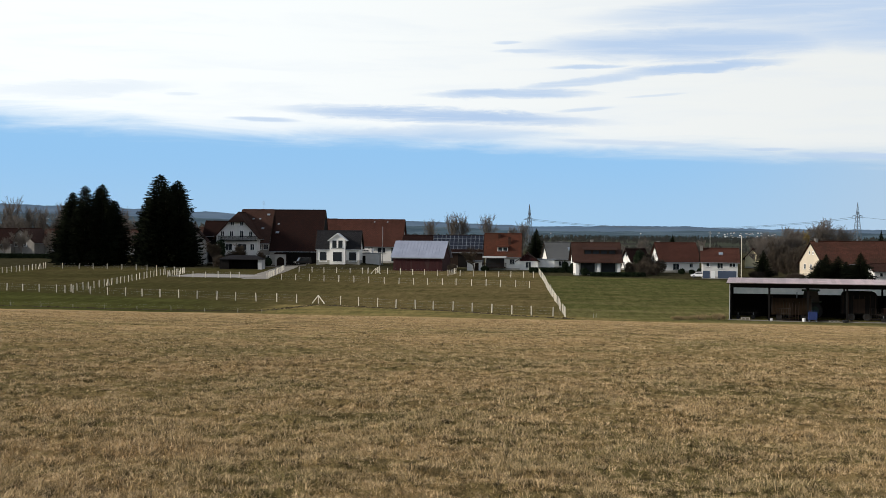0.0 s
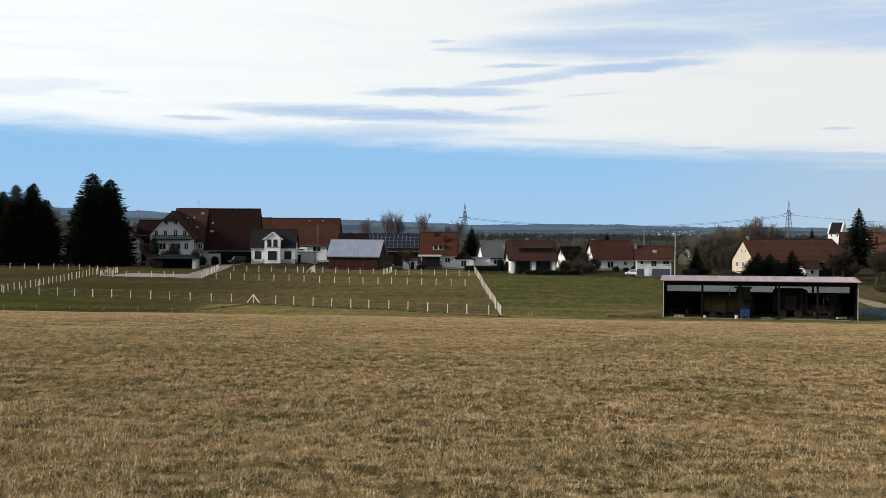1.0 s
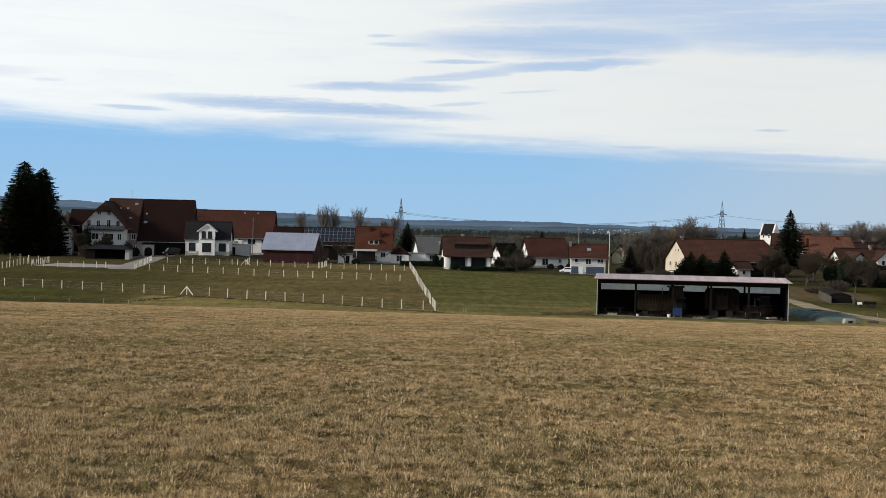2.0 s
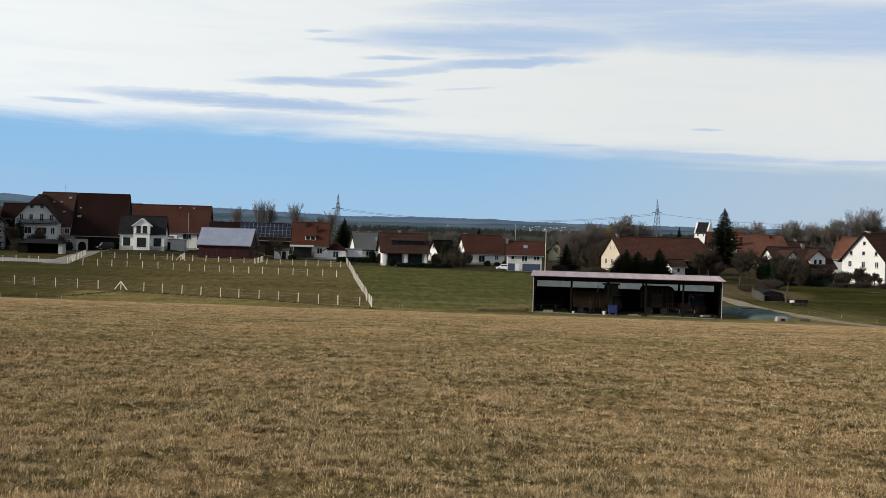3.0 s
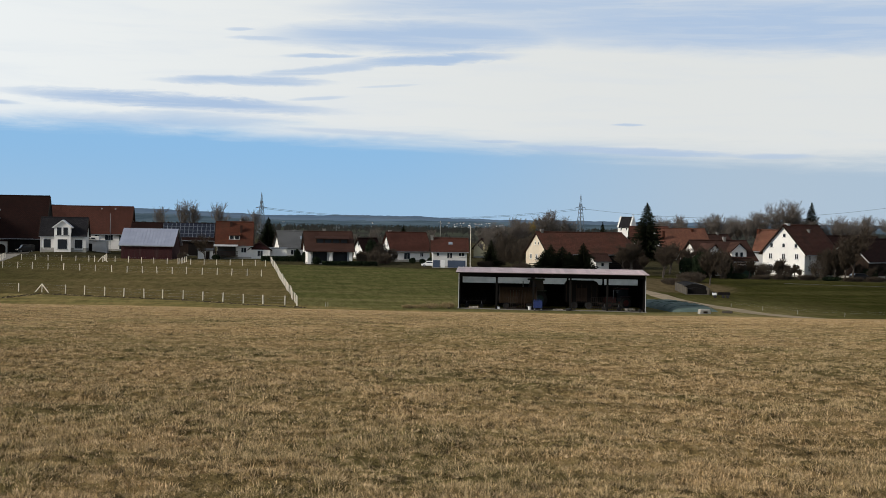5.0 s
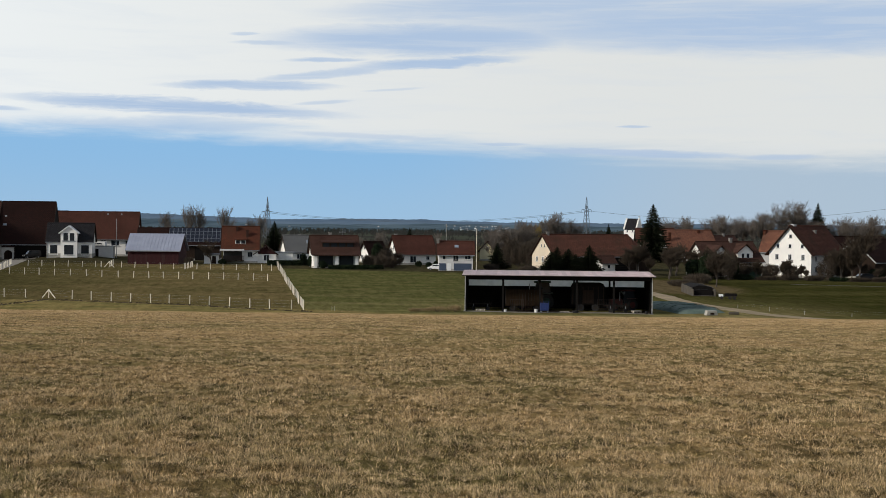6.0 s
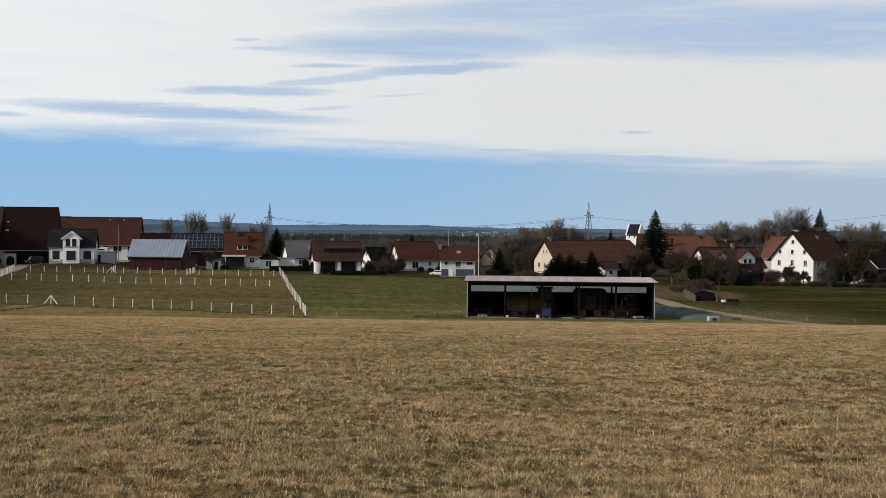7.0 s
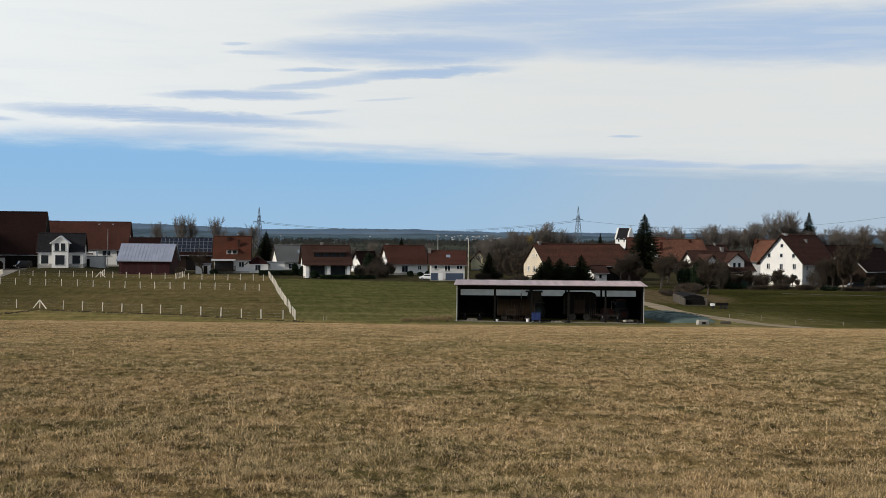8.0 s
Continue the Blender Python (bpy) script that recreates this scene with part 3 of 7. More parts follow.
def roof_slabs(root, L, W, eave, ridge, mat, over=0.5, end=0.5, thick=0.22, hip=0.0, label="", soffit=None):
    """A saddle roof: two thick slabs, barge boards, ridge cap and gutters. hip cuts the ridge ends (half-hipped)."""
    rise = (ridge - eave) / (W / 2)
    lo = eave - rise * over
    bm = B()
    for s in (-1, 1):
        y1 = s * (W / 2 + over)
        x1, xr = L / 2 + end, L / 2 + end - hip
        zc = ridge - (hip * 0.9 if hip else 0)
        yc = s * (W / 2) * (ridge - zc) / max(ridge - eave, 0.01)
        top = [(-x1, y1, lo), (x1, y1, lo), (x1, yc, zc), (xr, 0, ridge), (-xr, 0, ridge), (-x1, yc, zc)] if hip else [(-x1, y1, lo), (x1, y1, lo), (x1, 0, ridge), (-x1, 0, ridge)]
        a = [bm.verts.new((x, y, z + thick)) for x, y, z in top]
        b = [bm.verts.new((x, y, z)) for x, y, z in top]
        bm.faces.new(a)
        bm.faces.new(list(reversed(b)))
        for i in range(len(a)):
            j = (i + 1) % len(a)
            bm.faces.new((b[i], b[j], a[j], a[i]))
    if hip:
        for s in (-1, 1):
            x1, xr = s * (L / 2 + end), s * (L / 2 + end - hip)
            yc = (W / 2) * (hip * 0.9) / (ridge - eave)
            zc = ridge - hip * 0.9
            for dz in (thick, 0.0):
                bm.faces.new([bm.verts.new(p) for p in ((x1, -yc, zc + dz), (x1, yc, zc + dz), (xr, 0, ridge + dz))])
    bmesh.ops.recalc_face_normals(bm, faces=bm.faces)
    roof = part("roof", bm, mat, root, label)
    bm = B()
    xr = L / 2 + end - hip
    bar(bm, (-xr, 0, ridge + thick), (xr, 0, ridge + thick), 0.16, 6)
    part("ridge_cap", bm, mat, roof)
    for s in (-1, 1):
        bm = B()
        y1 = s * (W / 2 + over + 0.06)
        bar(bm, (-L / 2 - end, y1, lo + 0.06), (L / 2 + end, y1, lo + 0.06), 0.08, 6)
        part("gutter", bm, METAL_GREY, roof)
        if not hip:
            for e in (-1, 1):
                bm = B()
                x = e * (L / 2 + end + 0.03)
                d = Vector((0, -s * (W / 2 + over), ridge - lo))
                a = Vector((x, s * (W / 2 + over), lo + 0.06))
                bar(bm, a, a + d, 0.13, 4)
                part("barge_board", bm, soffit or WOOD_DARK, roof)
    return roof


def house(name, x, y, yaw, L, W, eave, ridge, wall, roof, label, category="house", group="", windows=(), hip=0.0, over=0.5, end=0.45, gable=None, chimneys=(), plinth=0.4, soffit=None, z=None):
    """A saddle-roofed house with its ridge along its own x. windows: (face, along, height of middle, width, height)."""
    root = thing(name, x, y, yaw, label, category, group, z)
    bm = B()
    if hip:
        zc = ridge - hip * 0.9
        yc = (W / 2) * (hip * 0.9) / (ridge - eave)
        outline = [(-W / 2, -1.8), (W / 2, -1.8), (W / 2, eave), (yc, zc - 0.02), (-yc, zc - 0.02), (-W / 2, eave)]
    else:
        outline = [(-W / 2, -1.8), (W / 2, -1.8), (W / 2, eave), (0, ridge - 0.02), (-W / 2, eave)]
    prism(bm, outline, -L / 2, L / 2, pose(0, 0, 0, 0, 0, 90))
    body = part("wall", bm, wall, root)
    if plinth:
        bm = B()
        box(bm, -L / 2 - 0.03, L / 2 + 0.03, -W / 2 - 0.03, W / 2 + 0.03, -1.8, plinth)
        part("plinth", bm, CONCRETE, root)
    if gable:
        for e in (-1, 1):
            bm = B()
            zt = ridge - 0.1
            prism(bm, [(-W / 2 + 0.02, eave), (W / 2 - 0.02, eave), (0, zt)], -0.05, 0.05, pose(e * (L / 2 + 0.02), 0, 0, 0, 0, 90))
            part("gable_cladding", bm, gable, root, "boarded gable")
    roof_ob = roof_slabs(root, L, W, eave, ridge, roof, over, end, 0.22, hip, soffit=soffit)
    for spec in windows:
        face, u, v, w, h = spec[:5]
        window(root, face_pose(face, L, W), u, v, w, h, *spec[5:])
    for cx, cy, h in chimneys:
        bm = B()
        zb = ridge - abs(cy) * (ridge - eave) / (W / 2)
        box(bm, cx - 0.3, cx + 0.3, cy - 0.3, cy + 0.3, zb - 0.4, zb + h)
        box(bm, cx - 0.38, cx + 0.38, cy - 0.38, cy + 0.38, zb + h, zb + h + 0.12)
        part("chimney", bm, TILE_ORANGE if roof is TILE_FADED else TILE_BROWN if roof is TILE_ORANGE else PLASTER_DIM, roof_ob)
    return root, roof_ob


def skylight(roof_ob, u, frac, L, W, eave, ridge, w=0.9, h=1.2, side=-1):
    """A roof window at u along the ridge, frac of the way up the slope."""
    slope = math.atan2(ridge - eave, W / 2)
    yy, zz = side * (W / 2) * (1 - frac), eave + (ridge - eave) * frac + 0.22
    m = pose(u, yy, zz, math.degrees(slope) * -side, 0, 0)
    bm = B()
    box(bm, -w / 2, w / 2, -h / 2, h / 2, 0, 0.1, m)
    f = part("skylight", bm, METAL_GREY, roof_ob)
    bm = B()
    box(bm, -w / 2 + 0.1, w / 2 - 0.1, -h / 2 + 0.1, h / 2 - 0.1, 0.09, 0.13, m)
    part("pane", bm, GLASS_PALE, f)


def shed_dormer(root, u, L, W, eave, ridge, w, frac, wall, roof, panes=2):
    """A low dormer with its own lean-to roof on the front slope."""
    yy = -(W / 2) * (1 - frac)
    z0 = eave + (ridge - eave) * frac
    bm = B()
    box(bm, u - w / 2, u + w / 2, yy, yy + (W / 2) * (1 - frac) * 0.6, z0 - 0.1, z0 + 1.25)
    d = part("dormer", bm, wall, root)
    bm = B()
    m = pose(u, yy, z0 + 1.25, 12, 0, 0)
    box(bm, -w / 2 - 0.25, w / 2 + 0.25, -0.45, (W / 2) * (1 - frac) * 0.75, 0.0, 0.14, m)
    part("dormer_roof", bm, roof, d)
    for i in range(panes):
        c = u - w / 2 + w * (i + 0.5) / panes
        bm = B()
        box(bm, c - w / panes * 0.38, c + w / panes * 0.38, yy - 0.04, yy + 0.02, z0 + 0.3, z0 + 1.1)
        part("window", bm, GLASS, d)


def balcony(root, m, u, z, w, depth, mat, slats=True):
    """A balcony slab with its railing on a wall."""
    bm = B()
    box(bm, u - w / 2, u + w / 2, -depth, 0, z - 0.18, z, m)
    b = part("balcony", bm, mat, root)
    bm = B()
    box(bm, u - w / 2, u + w / 2, -depth - 0.03, -depth + 0.05, z + 0.9, z + 1.0, m)
    for s in (-1, 1):
        box(bm, u + s * w / 2 - 0.04, u + s * w / 2 + 0.04, -depth, 0, z + 0.9, z + 1.0, m)
    part("rail", bm, mat, b)
    if slats:
        n = int(w / 0.17)
        bm = B()
        for i in range(n + 1):
            c = u - w / 2 + w * i / n
            box(bm, c - 0.04, c + 0.04, -depth, -depth + 0.03, z + 0.05, z + 0.9, m)
        part("baluster_row", bm, mat, b)


def lean_roof(root, name, x0, x1, y0, y1, zf, zb, mat, thick=0.15):
    """A single-pitch roof from the front edge y0 at zf up to the back y1 at zb."""
    bm = B()
    top = [(x0, y0, zf), (x1, y0, zf), (x1, y1, zb), (x0, y1, zb)]
    a = [bm.verts.new((x, y, z + thick)) for x, y, z in top]
    b = [bm.verts.new(p) for p in top]
    bm.faces.new(a)
    bm.faces.new(list(reversed(b)))
    for i in range(4):
        j = (i + 1) % 4
        bm.faces.new((b[i], b[j], a[j], a[i]))
    return part(name, bm, mat, root)


# ---- plants ----


def conifer_meshes(h, r, seed, rows=34, bare=0.06, per=13, fullness=0.8):
    """A spruce: trunk mesh and a crown of drooping, ragged boughs."""
    rng = random.Random(seed)
    bm = B()
    bar(bm, (0, 0, -0.5), (0, 0, h * 0.97), 0.018 * h, 7, 0.02)
    tm = bpy.data.meshes.new("trunk")
    bm.to_mesh(tm)
    bm.free()
    tm.materials.append(BARK)
    verts, faces = [], []
    lumps = [rng.uniform(0.75, 1.2) for _ in range(9)]
    for k in range(rows):
        f = k / (rows - 1)
        z = h * (bare + (1 - bare - 0.01) * f ** 0.95)
        base = r * (1 - f) ** fullness + 0.12
        n = max(4, int(per * (1 - f * 0.6)))
        for i in range(n):
            a = 2 * math.pi * (i + rng.random()) / n + k * 1.7
            ln = base * rng.uniform(0.55, 1.22) * lumps[(int(a / 0.7) + int(f * 5) * 2) % 9]
            droop = ln * rng.uniform(0.05, 0.30)
            ca, sa = math.cos(a), math.sin(a)
            w = max(0.14, ln * 0.10) * rng.uniform(0.7, 1.4)
            segs = 6
            # a bough: overlapping ragged leaves of needles along its spine
            for s in range(segs):
                t0, t1 = s / segs, min(1.0, (s + 1.5) / segs)
                z0 = z - droop * t0 ** 1.4 + 0.10 * ln * math.sin(t0 * 3)
                z1 = z - droop * t1 ** 1.4 + 0.05 * ln + 0.16 * ln * t1 ** 3 + rng.uniform(-0.1, 0.1)
                w0 = w * (1 - t0 * 0.55)
                i0 = len(verts)
                px, py = ca * ln * t0, sa * ln * t0
                qx, qy = ca * ln * t1, sa * ln * t1
                hang = rng.uniform(0.1, 0.5) * (0.4 + 0.6 * (1 - f))
                verts += [(px, py, z0 + 0.1), (qx - sa * w0, qy + ca * w0, z1 - hang), (qx * 1.03, qy * 1.03, z1), (qx + sa * w0, qy - ca * w0, z1 - hang * rng.uniform(0.6, 1.3))]
                faces += [(i0, i0 + 1, i0 + 2), (i0, i0 + 2, i0 + 3)]
    i0 = len(verts)
    verts += [(0.12, 0, h * 0.93), (-0.08, 0.1, h * 0.93), (-0.06, -0.1, h * 0.93), (0, 0, h)]
    faces += [(i0, i0 + 1, i0 + 3), (i0 + 1, i0 + 2, i0 + 3), (i0 + 2, i0, i0 + 3)]
    cm = bpy.data.meshes.new("crown")
    cm.from_pydata(verts, [], faces)
    cm.materials.append(NEEDLES)
    return tm, cm


def bare_tree_meshes(h, spread, seed, depth=5, mat=None, trunk_r=None, first=0.28, upright=0.35, twig=0.022):
    """A leafless tree: trunk with limbs, and a crown of forking twigs."""
    rng = random.Random(seed)
    trunk, twigs = ([], []), ([], [])

    def stick(store, a, b, r0, r1, sides):
        vs, fs = store
        q = (b - a).to_track_quat("Z", "Y")
        i0 = len(vs)
        for p, rr in ((a, r0), (b, r1)):
            for i in range(sides):
                vs.append(tuple(p + q @ Vector((rr * math.cos(2 * math.pi * i / sides), rr * math.sin(2 * math.pi * i / sides), 0))))
        for i in range(sides):
            j = (i + 1) % sides
            fs.append((i0 + i, i0 + j, i0 + sides + j, i0 + sides + i))

    def grow(p, d, ln, r, level):
        steps = 3 if level < 3 else 2
        for s in range(steps):
            d = (d + Vector((rng.uniform(-1, 1), rng.uniform(-1, 1), rng.uniform(-0.4, 1) * upright)) * 0.16).normalized()
            b = p + d * ln / steps
            r1 = r * 0.84
            stick(trunk if level < 2 else twigs, p, b, max(r, twig), max(r1, twig * 0.8), 6 if level < 2 else 3)
            p, r = b, r1
            if level < depth and s >= (1 if level == 0 else 0):
                for _ in range(rng.choice((1, 2, 2, 2)) if level else 2):
                    a = rng.uniform(0, 2 * math.pi)
                    side = Vector((math.cos(a), math.sin(a), rng.uniform(0.0, 0.8) * (1 + upright)))
                    grow(p, (d * 0.75 + side * spread).normalized(), ln * rng.uniform(0.5, 0.78), r * 0.6, level + 1)
        if level < depth:
            grow(p, d, ln * 0.7, r * 0.8, level + 1)

    r = trunk_r or h * 0.016
    grow(Vector((0, 0, -0.3)), Vector((0, 0, 1)), h * first * 1.3, r, 0)
    top = max(v[2] for v in trunk[0] + twigs[0])
    k = h / top
    out = []
    for name, (vs, fs), mt in (("trunk", trunk, BARK), ("crown", twigs, mat or TWIGS)):
        me = bpy.data.meshes.new(name)
        me.from_pydata([(x * k, y * k, z * k) for x, y, z in vs], [], fs)
        me.materials.append(mt)
        out.append(me)
    return out


def plant(name, meshes, x, y, label, scale=1.0, turn=0.0, group="", z=None, wide=1.0):
    root = thing(name, x, y, turn, label, "tree", group, z)
    root.scale = (scale * wide, scale * wide, scale)
    for me in meshes:
        linked(me.name.split(".")[0], me, Matrix.Identity(4), root)
    return root


def leaf_cloud(sx, sy, sz, n, size, seed, mat, flat_top=False, name="foliage", twiggy=False):
    """A shrub or hedge: many small leaves, or long thin twigs that strive upwards, in a lumpy volume."""
    rng = np.random.default_rng(seed)
    pts = rng.uniform(-1, 1, (n * 4, 3))
    if flat_top:
        keep = np.max(np.abs(pts), axis=1) > 0.55
    else:
        rad = np.linalg.norm(pts, axis=1)
        ang = np.arctan2(pts[:, 1], pts[:, 0])
        lump = 0.82 + 0.14 * np.sin(ang * 3 + seed) + 0.08 * np.sin(ang * 7 + pts[:, 2] * 5)
        keep = (rad < lump) & (rad > 0.35)
    pts = pts[keep][:n]
    c = np.column_stack((pts[:, 0] * sx, pts[:, 1] * sy, (pts[:, 2] * 0.5 + 0.5) * sz))
    m = len(c)
    u = rng.normal(size=(m, 3))
    u /= np.linalg.norm(u, axis=1)[:, None]
    v = np.cross(u, rng.normal(size=(m, 3)))
    v /= np.linalg.norm(v, axis=1)[:, None]
    s = size * rng.uniform(0.6, 1.4, (m, 1))
    flat = 0.6
    if twiggy:
        u = u * 0.55 + np.column_stack((pts[:, 0] * 0.5, pts[:, 1] * 0.5, np.full(m, 0.75)))
        u /= np.linalg.norm(u, axis=1)[:, None]
        v = np.cross(u, rng.normal(size=(m, 3)))
        v /= np.linalg.norm(v, axis=1)[:, None]
        s, flat = s * 3.2, 0.055
    q = np.stack((c - u * s, c + v * s * flat, c + u * s, c - v * s * flat), axis=1).reshape(-1, 3)
    me = bpy.data.meshes.new(name)
    me.from_pydata(q.tolist(), [], np.arange(4 * m).reshape(-1, 4).tolist())
    me.materials.append(mat)
    return me


def stem_mesh(h, n, spread, seed, mat):
    rng = random.Random(seed)
    bm = B()
    for _ in range(n):
        a, r = rng.uniform(0, 6.28), rng.uniform(0.2, 1) * spread
        bar(bm, (0.2 * r * math.cos(a), 0.2 * r * math.sin(a), -0.2), (r * math.cos(a), r * math.sin(a), h * rng.uniform(0.6, 1)), 0.04, 4, 0.01)
    me = bpy.data.meshes.new("stems")
    bm.to_mesh(me)
    bm.free()
    me.materials.append(mat)
    return me


def shrub(x, y, sx, sy, sz, seed, mat, label, name="shrub", n=500, size=0.22, flat_top=False, yaw=0.0, category="shrub", group=""):
    root = thing(name, x, y, yaw, label, category, group)
    bare = mat in (DRY_BUSH, SEDGE)
    linked("crown" if bare else "foliage", leaf_cloud(sx, sy, sz, int(n * 1.8) if bare else int(n * 1.6), size if bare else size * 1.45, seed, mat, flat_top, twiggy=bare), Matrix.Identity(4), root)
    linked("stems", stem_mesh(sz * 0.8, 9, min(sx, sy) * 0.8, seed, BARK), Matrix.Identity(4), root)
    return root


# ---- ground ----


def make_ground():
    """One sheet, finer in front, out to the horizon."""
    rad = np.concatenate((np.geomspace(0.8, 8.4, 40), np.geomspace(8.5, 48, 400), np.geomspace(48.6, 4700, 190)))
    az = np.radians(np.concatenate((np.linspace(-23, 26, 520), np.linspace(28, 335, 90))))
    R, A = np.meshgrid(rad, az, indexing="ij")
    X, Y = R * np.sin(A), R * np.cos(A)
    Z = ground_z(X, Y)
    nr, na = X.shape
    co = np.concatenate((np.column_stack((X.ravel(), Y.ravel(), Z.ravel())), [[0.0, 0.0, gz(0, 0)]]))
    i, j = np.meshgrid(np.arange(nr - 1), np.arange(na), indexing="ij")
    k = (j + 1) % na
    quads = np.stack((i * na + j, (i + 1) * na + j, (i + 1) * na + k, i * na + k), axis=-1).reshape(-1, 4)[:, ::-1]
    js = np.arange(na)
    tris = np.column_stack((np.full(na, nr * na), (js + 1) % na, js))
    nq = len(quads)
    me = bpy.data.meshes.new("ground")
    me.vertices.add(len(co))
    me.vertices.foreach_set("co", co.ravel())
    me.loops.add(4 * nq + 3 * na)
    me.loops.foreach_set("vertex_index", np.concatenate((quads.ravel(), tris.ravel())))
    me.polygons.add(nq + na)
    me.polygons.foreach_set("loop_start", np.concatenate((np.arange(nq) * 4, 4 * nq + np.arange(na) * 3)))
    me.polygons.foreach_set("loop_total", np.concatenate((np.full(nq, 4), np.full(na, 3))))
    me.update(calc_edges=True)
    me.polygons.foreach_set("use_smooth", [True] * (nq + na))
    me.materials.append(TURF)
    ob = new("ground", me)
    tagged(ob, "straw-coloured hillside above green winter meadows and paddocks", "ground", kind="structure")


make_ground()


def draped(name, line, width, mat, label, lift=0.04, category="road"):
    """A strip that follows the ground along a line of (x, y), with slightly ragged edges."""
    pts = []
    for (ax, ay), (bx, by) in zip(line, line[1:]):
        n = max(2, int(math.hypot(bx - ax, by - ay) / 1.5))
        pts += [(ax + (bx - ax) * i / n, ay + (by - ay) * i / n) for i in range(n)]
    pts.append(line[-1])
    rng = random.Random(len(pts))
    bm = B()
    rows = []
    for i, (px, py) in enumerate(pts):
        qx, qy = pts[min(i + 1, len(pts) - 1)]
        ox, oy = pts[max(i - 1, 0)]
        d = Vector((qx - ox, qy - oy)).normalized()
        row = []
        for k in range(5):
            s = (k / 4 - 0.5) * (width + (rng.uniform(-0.3, 0.3) if k in (0, 4) else 0))
            vx, vy = px - d.y * s, py + d.x * s
            row.append(bm.verts.new((vx, vy, gz(vx, vy) + lift - (0.03 if k in (0, 4) else 0))))
        rows.append(row)
    for a, b in zip(rows, rows[1:]):
        for k in range(4):
            bm.faces.new((a[k], b[k], b[k + 1], a[k + 1]))
    bmesh.ops.recalc_face_normals(bm, faces=bm.faces)
    ob = part(name, bm, mat)
    return tagged(ob, label, category, kind="structure")


def hill_slope(r0, r1, z0, heights, rough, a, t):
    """Height of a far hillside at azimuth a, t of the way from its foot at r0 to its crest at r1."""
    h = float(np.interp(a, [p[0] for p in heights], [p[1] for p in heights]))
    h += rough * (noise.noise((a * 1.3, r0, 0)) + 0.5 * noise.noise((a * 6, r0, 3)) + 0.35 * noise.noise((a * 25, 0, r0)))
    return z0 + (EYE + h - z0) * t


def backdrop(name, r0, r1, z0, heights, low, top, label, rough):
    """A far hillside that does not shift as the camera turns. heights: (azimuth in degrees, metres over the eye)."""
    bm = B()
    prev = None
    a = -60.0
    while a <= 60:
        cur = []
        for k in range(4):
            t = k / 3
            r = r0 + (r1 - r0) * t
            cur.append(bm.verts.new((r * math.sin(radians(a)), r * math.cos(radians(a)), hill_slope(r0, r1, z0, heights, rough, a, t))))
        if prev:
            for k in range(3):
                bm.faces.new((prev[k], cur[k], cur[k + 1], prev[k + 1]))
        prev = cur
        a += 0.06
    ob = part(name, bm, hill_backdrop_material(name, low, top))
    tagged(ob, label, "backdrop", kind="structure")


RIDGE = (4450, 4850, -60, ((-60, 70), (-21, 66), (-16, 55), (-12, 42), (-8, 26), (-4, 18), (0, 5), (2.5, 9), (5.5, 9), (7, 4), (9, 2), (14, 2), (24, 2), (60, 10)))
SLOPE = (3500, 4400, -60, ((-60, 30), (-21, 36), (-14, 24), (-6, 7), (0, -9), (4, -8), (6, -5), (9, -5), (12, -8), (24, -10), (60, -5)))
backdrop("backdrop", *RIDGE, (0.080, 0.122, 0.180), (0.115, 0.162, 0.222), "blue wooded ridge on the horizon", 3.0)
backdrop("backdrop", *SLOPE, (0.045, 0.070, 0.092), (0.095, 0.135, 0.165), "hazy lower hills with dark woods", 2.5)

# lanes, yard, hard standing
draped("road", [(60.5, 262), (62.4, 245), (62.3, 230), (62.0, 220), (63.2, 208), (66.2, 194), (72, 185), (84, 178), (110, 170)], 3.1, EARTH, "pale earth farm track beside the shed")
draped("road", [(98, 272), (106, 267), (118, 262), (150, 258)], 0.8, CONCRETE_DARK, "worn grey lane before the village gardens")
draped("road", [(-58.2, 297), (-59.5, 318), (-61, 345), (-62, 366)], 5.0, GRAVEL, "grey farm drive between fence rows")
draped("pavement", [(-76.5, 313), (-60, 310)], 15.0, GRAVEL_PALE, "pale gravel yard inside a post fence", category="yard")
draped("pavement", [(-78, 362), (-58, 365)], 9.0, CONCRETE_DARK, "grey farmyard paving", lift=0.05, category="yard")
draped("pavement", [(25.4, 198.6), (50.8, 194.6)], 1.9, GRAVEL, "grey gravel standing along the open shed", category="yard")

# ---- fences ----


def post_mesh(h, w, mat):
    rng = random.Random(4)
    bm = B()
    box(bm, -w / 2, w / 2, -w / 2, w / 2, -0.4, h)
    bmesh.ops.bevel(bm, geom=[e for e in bm.edges], offset=w * 0.18, segments=1, affect="EDGES")
    for v in bm.verts:
        v.co.x += rng.uniform(-0.008, 0.008)
        v.co.y += rng.uniform(-0.008, 0.008)
    me = bpy.data.meshes.new("post")
    bm.to_mesh(me)
    bm.free()
    me.materials.append(mat)
    return me


POST, THIN_POST = post_mesh(1.3, 0.125, WOOD_PALE), post_mesh(0.6, 0.045, CONCRETE)
WIRE = material("fence_wire", (0.45, 0.45, 0.44), (0.38, 0.38, 0.37), 1.0, 0.5, 0.3, bump=0)


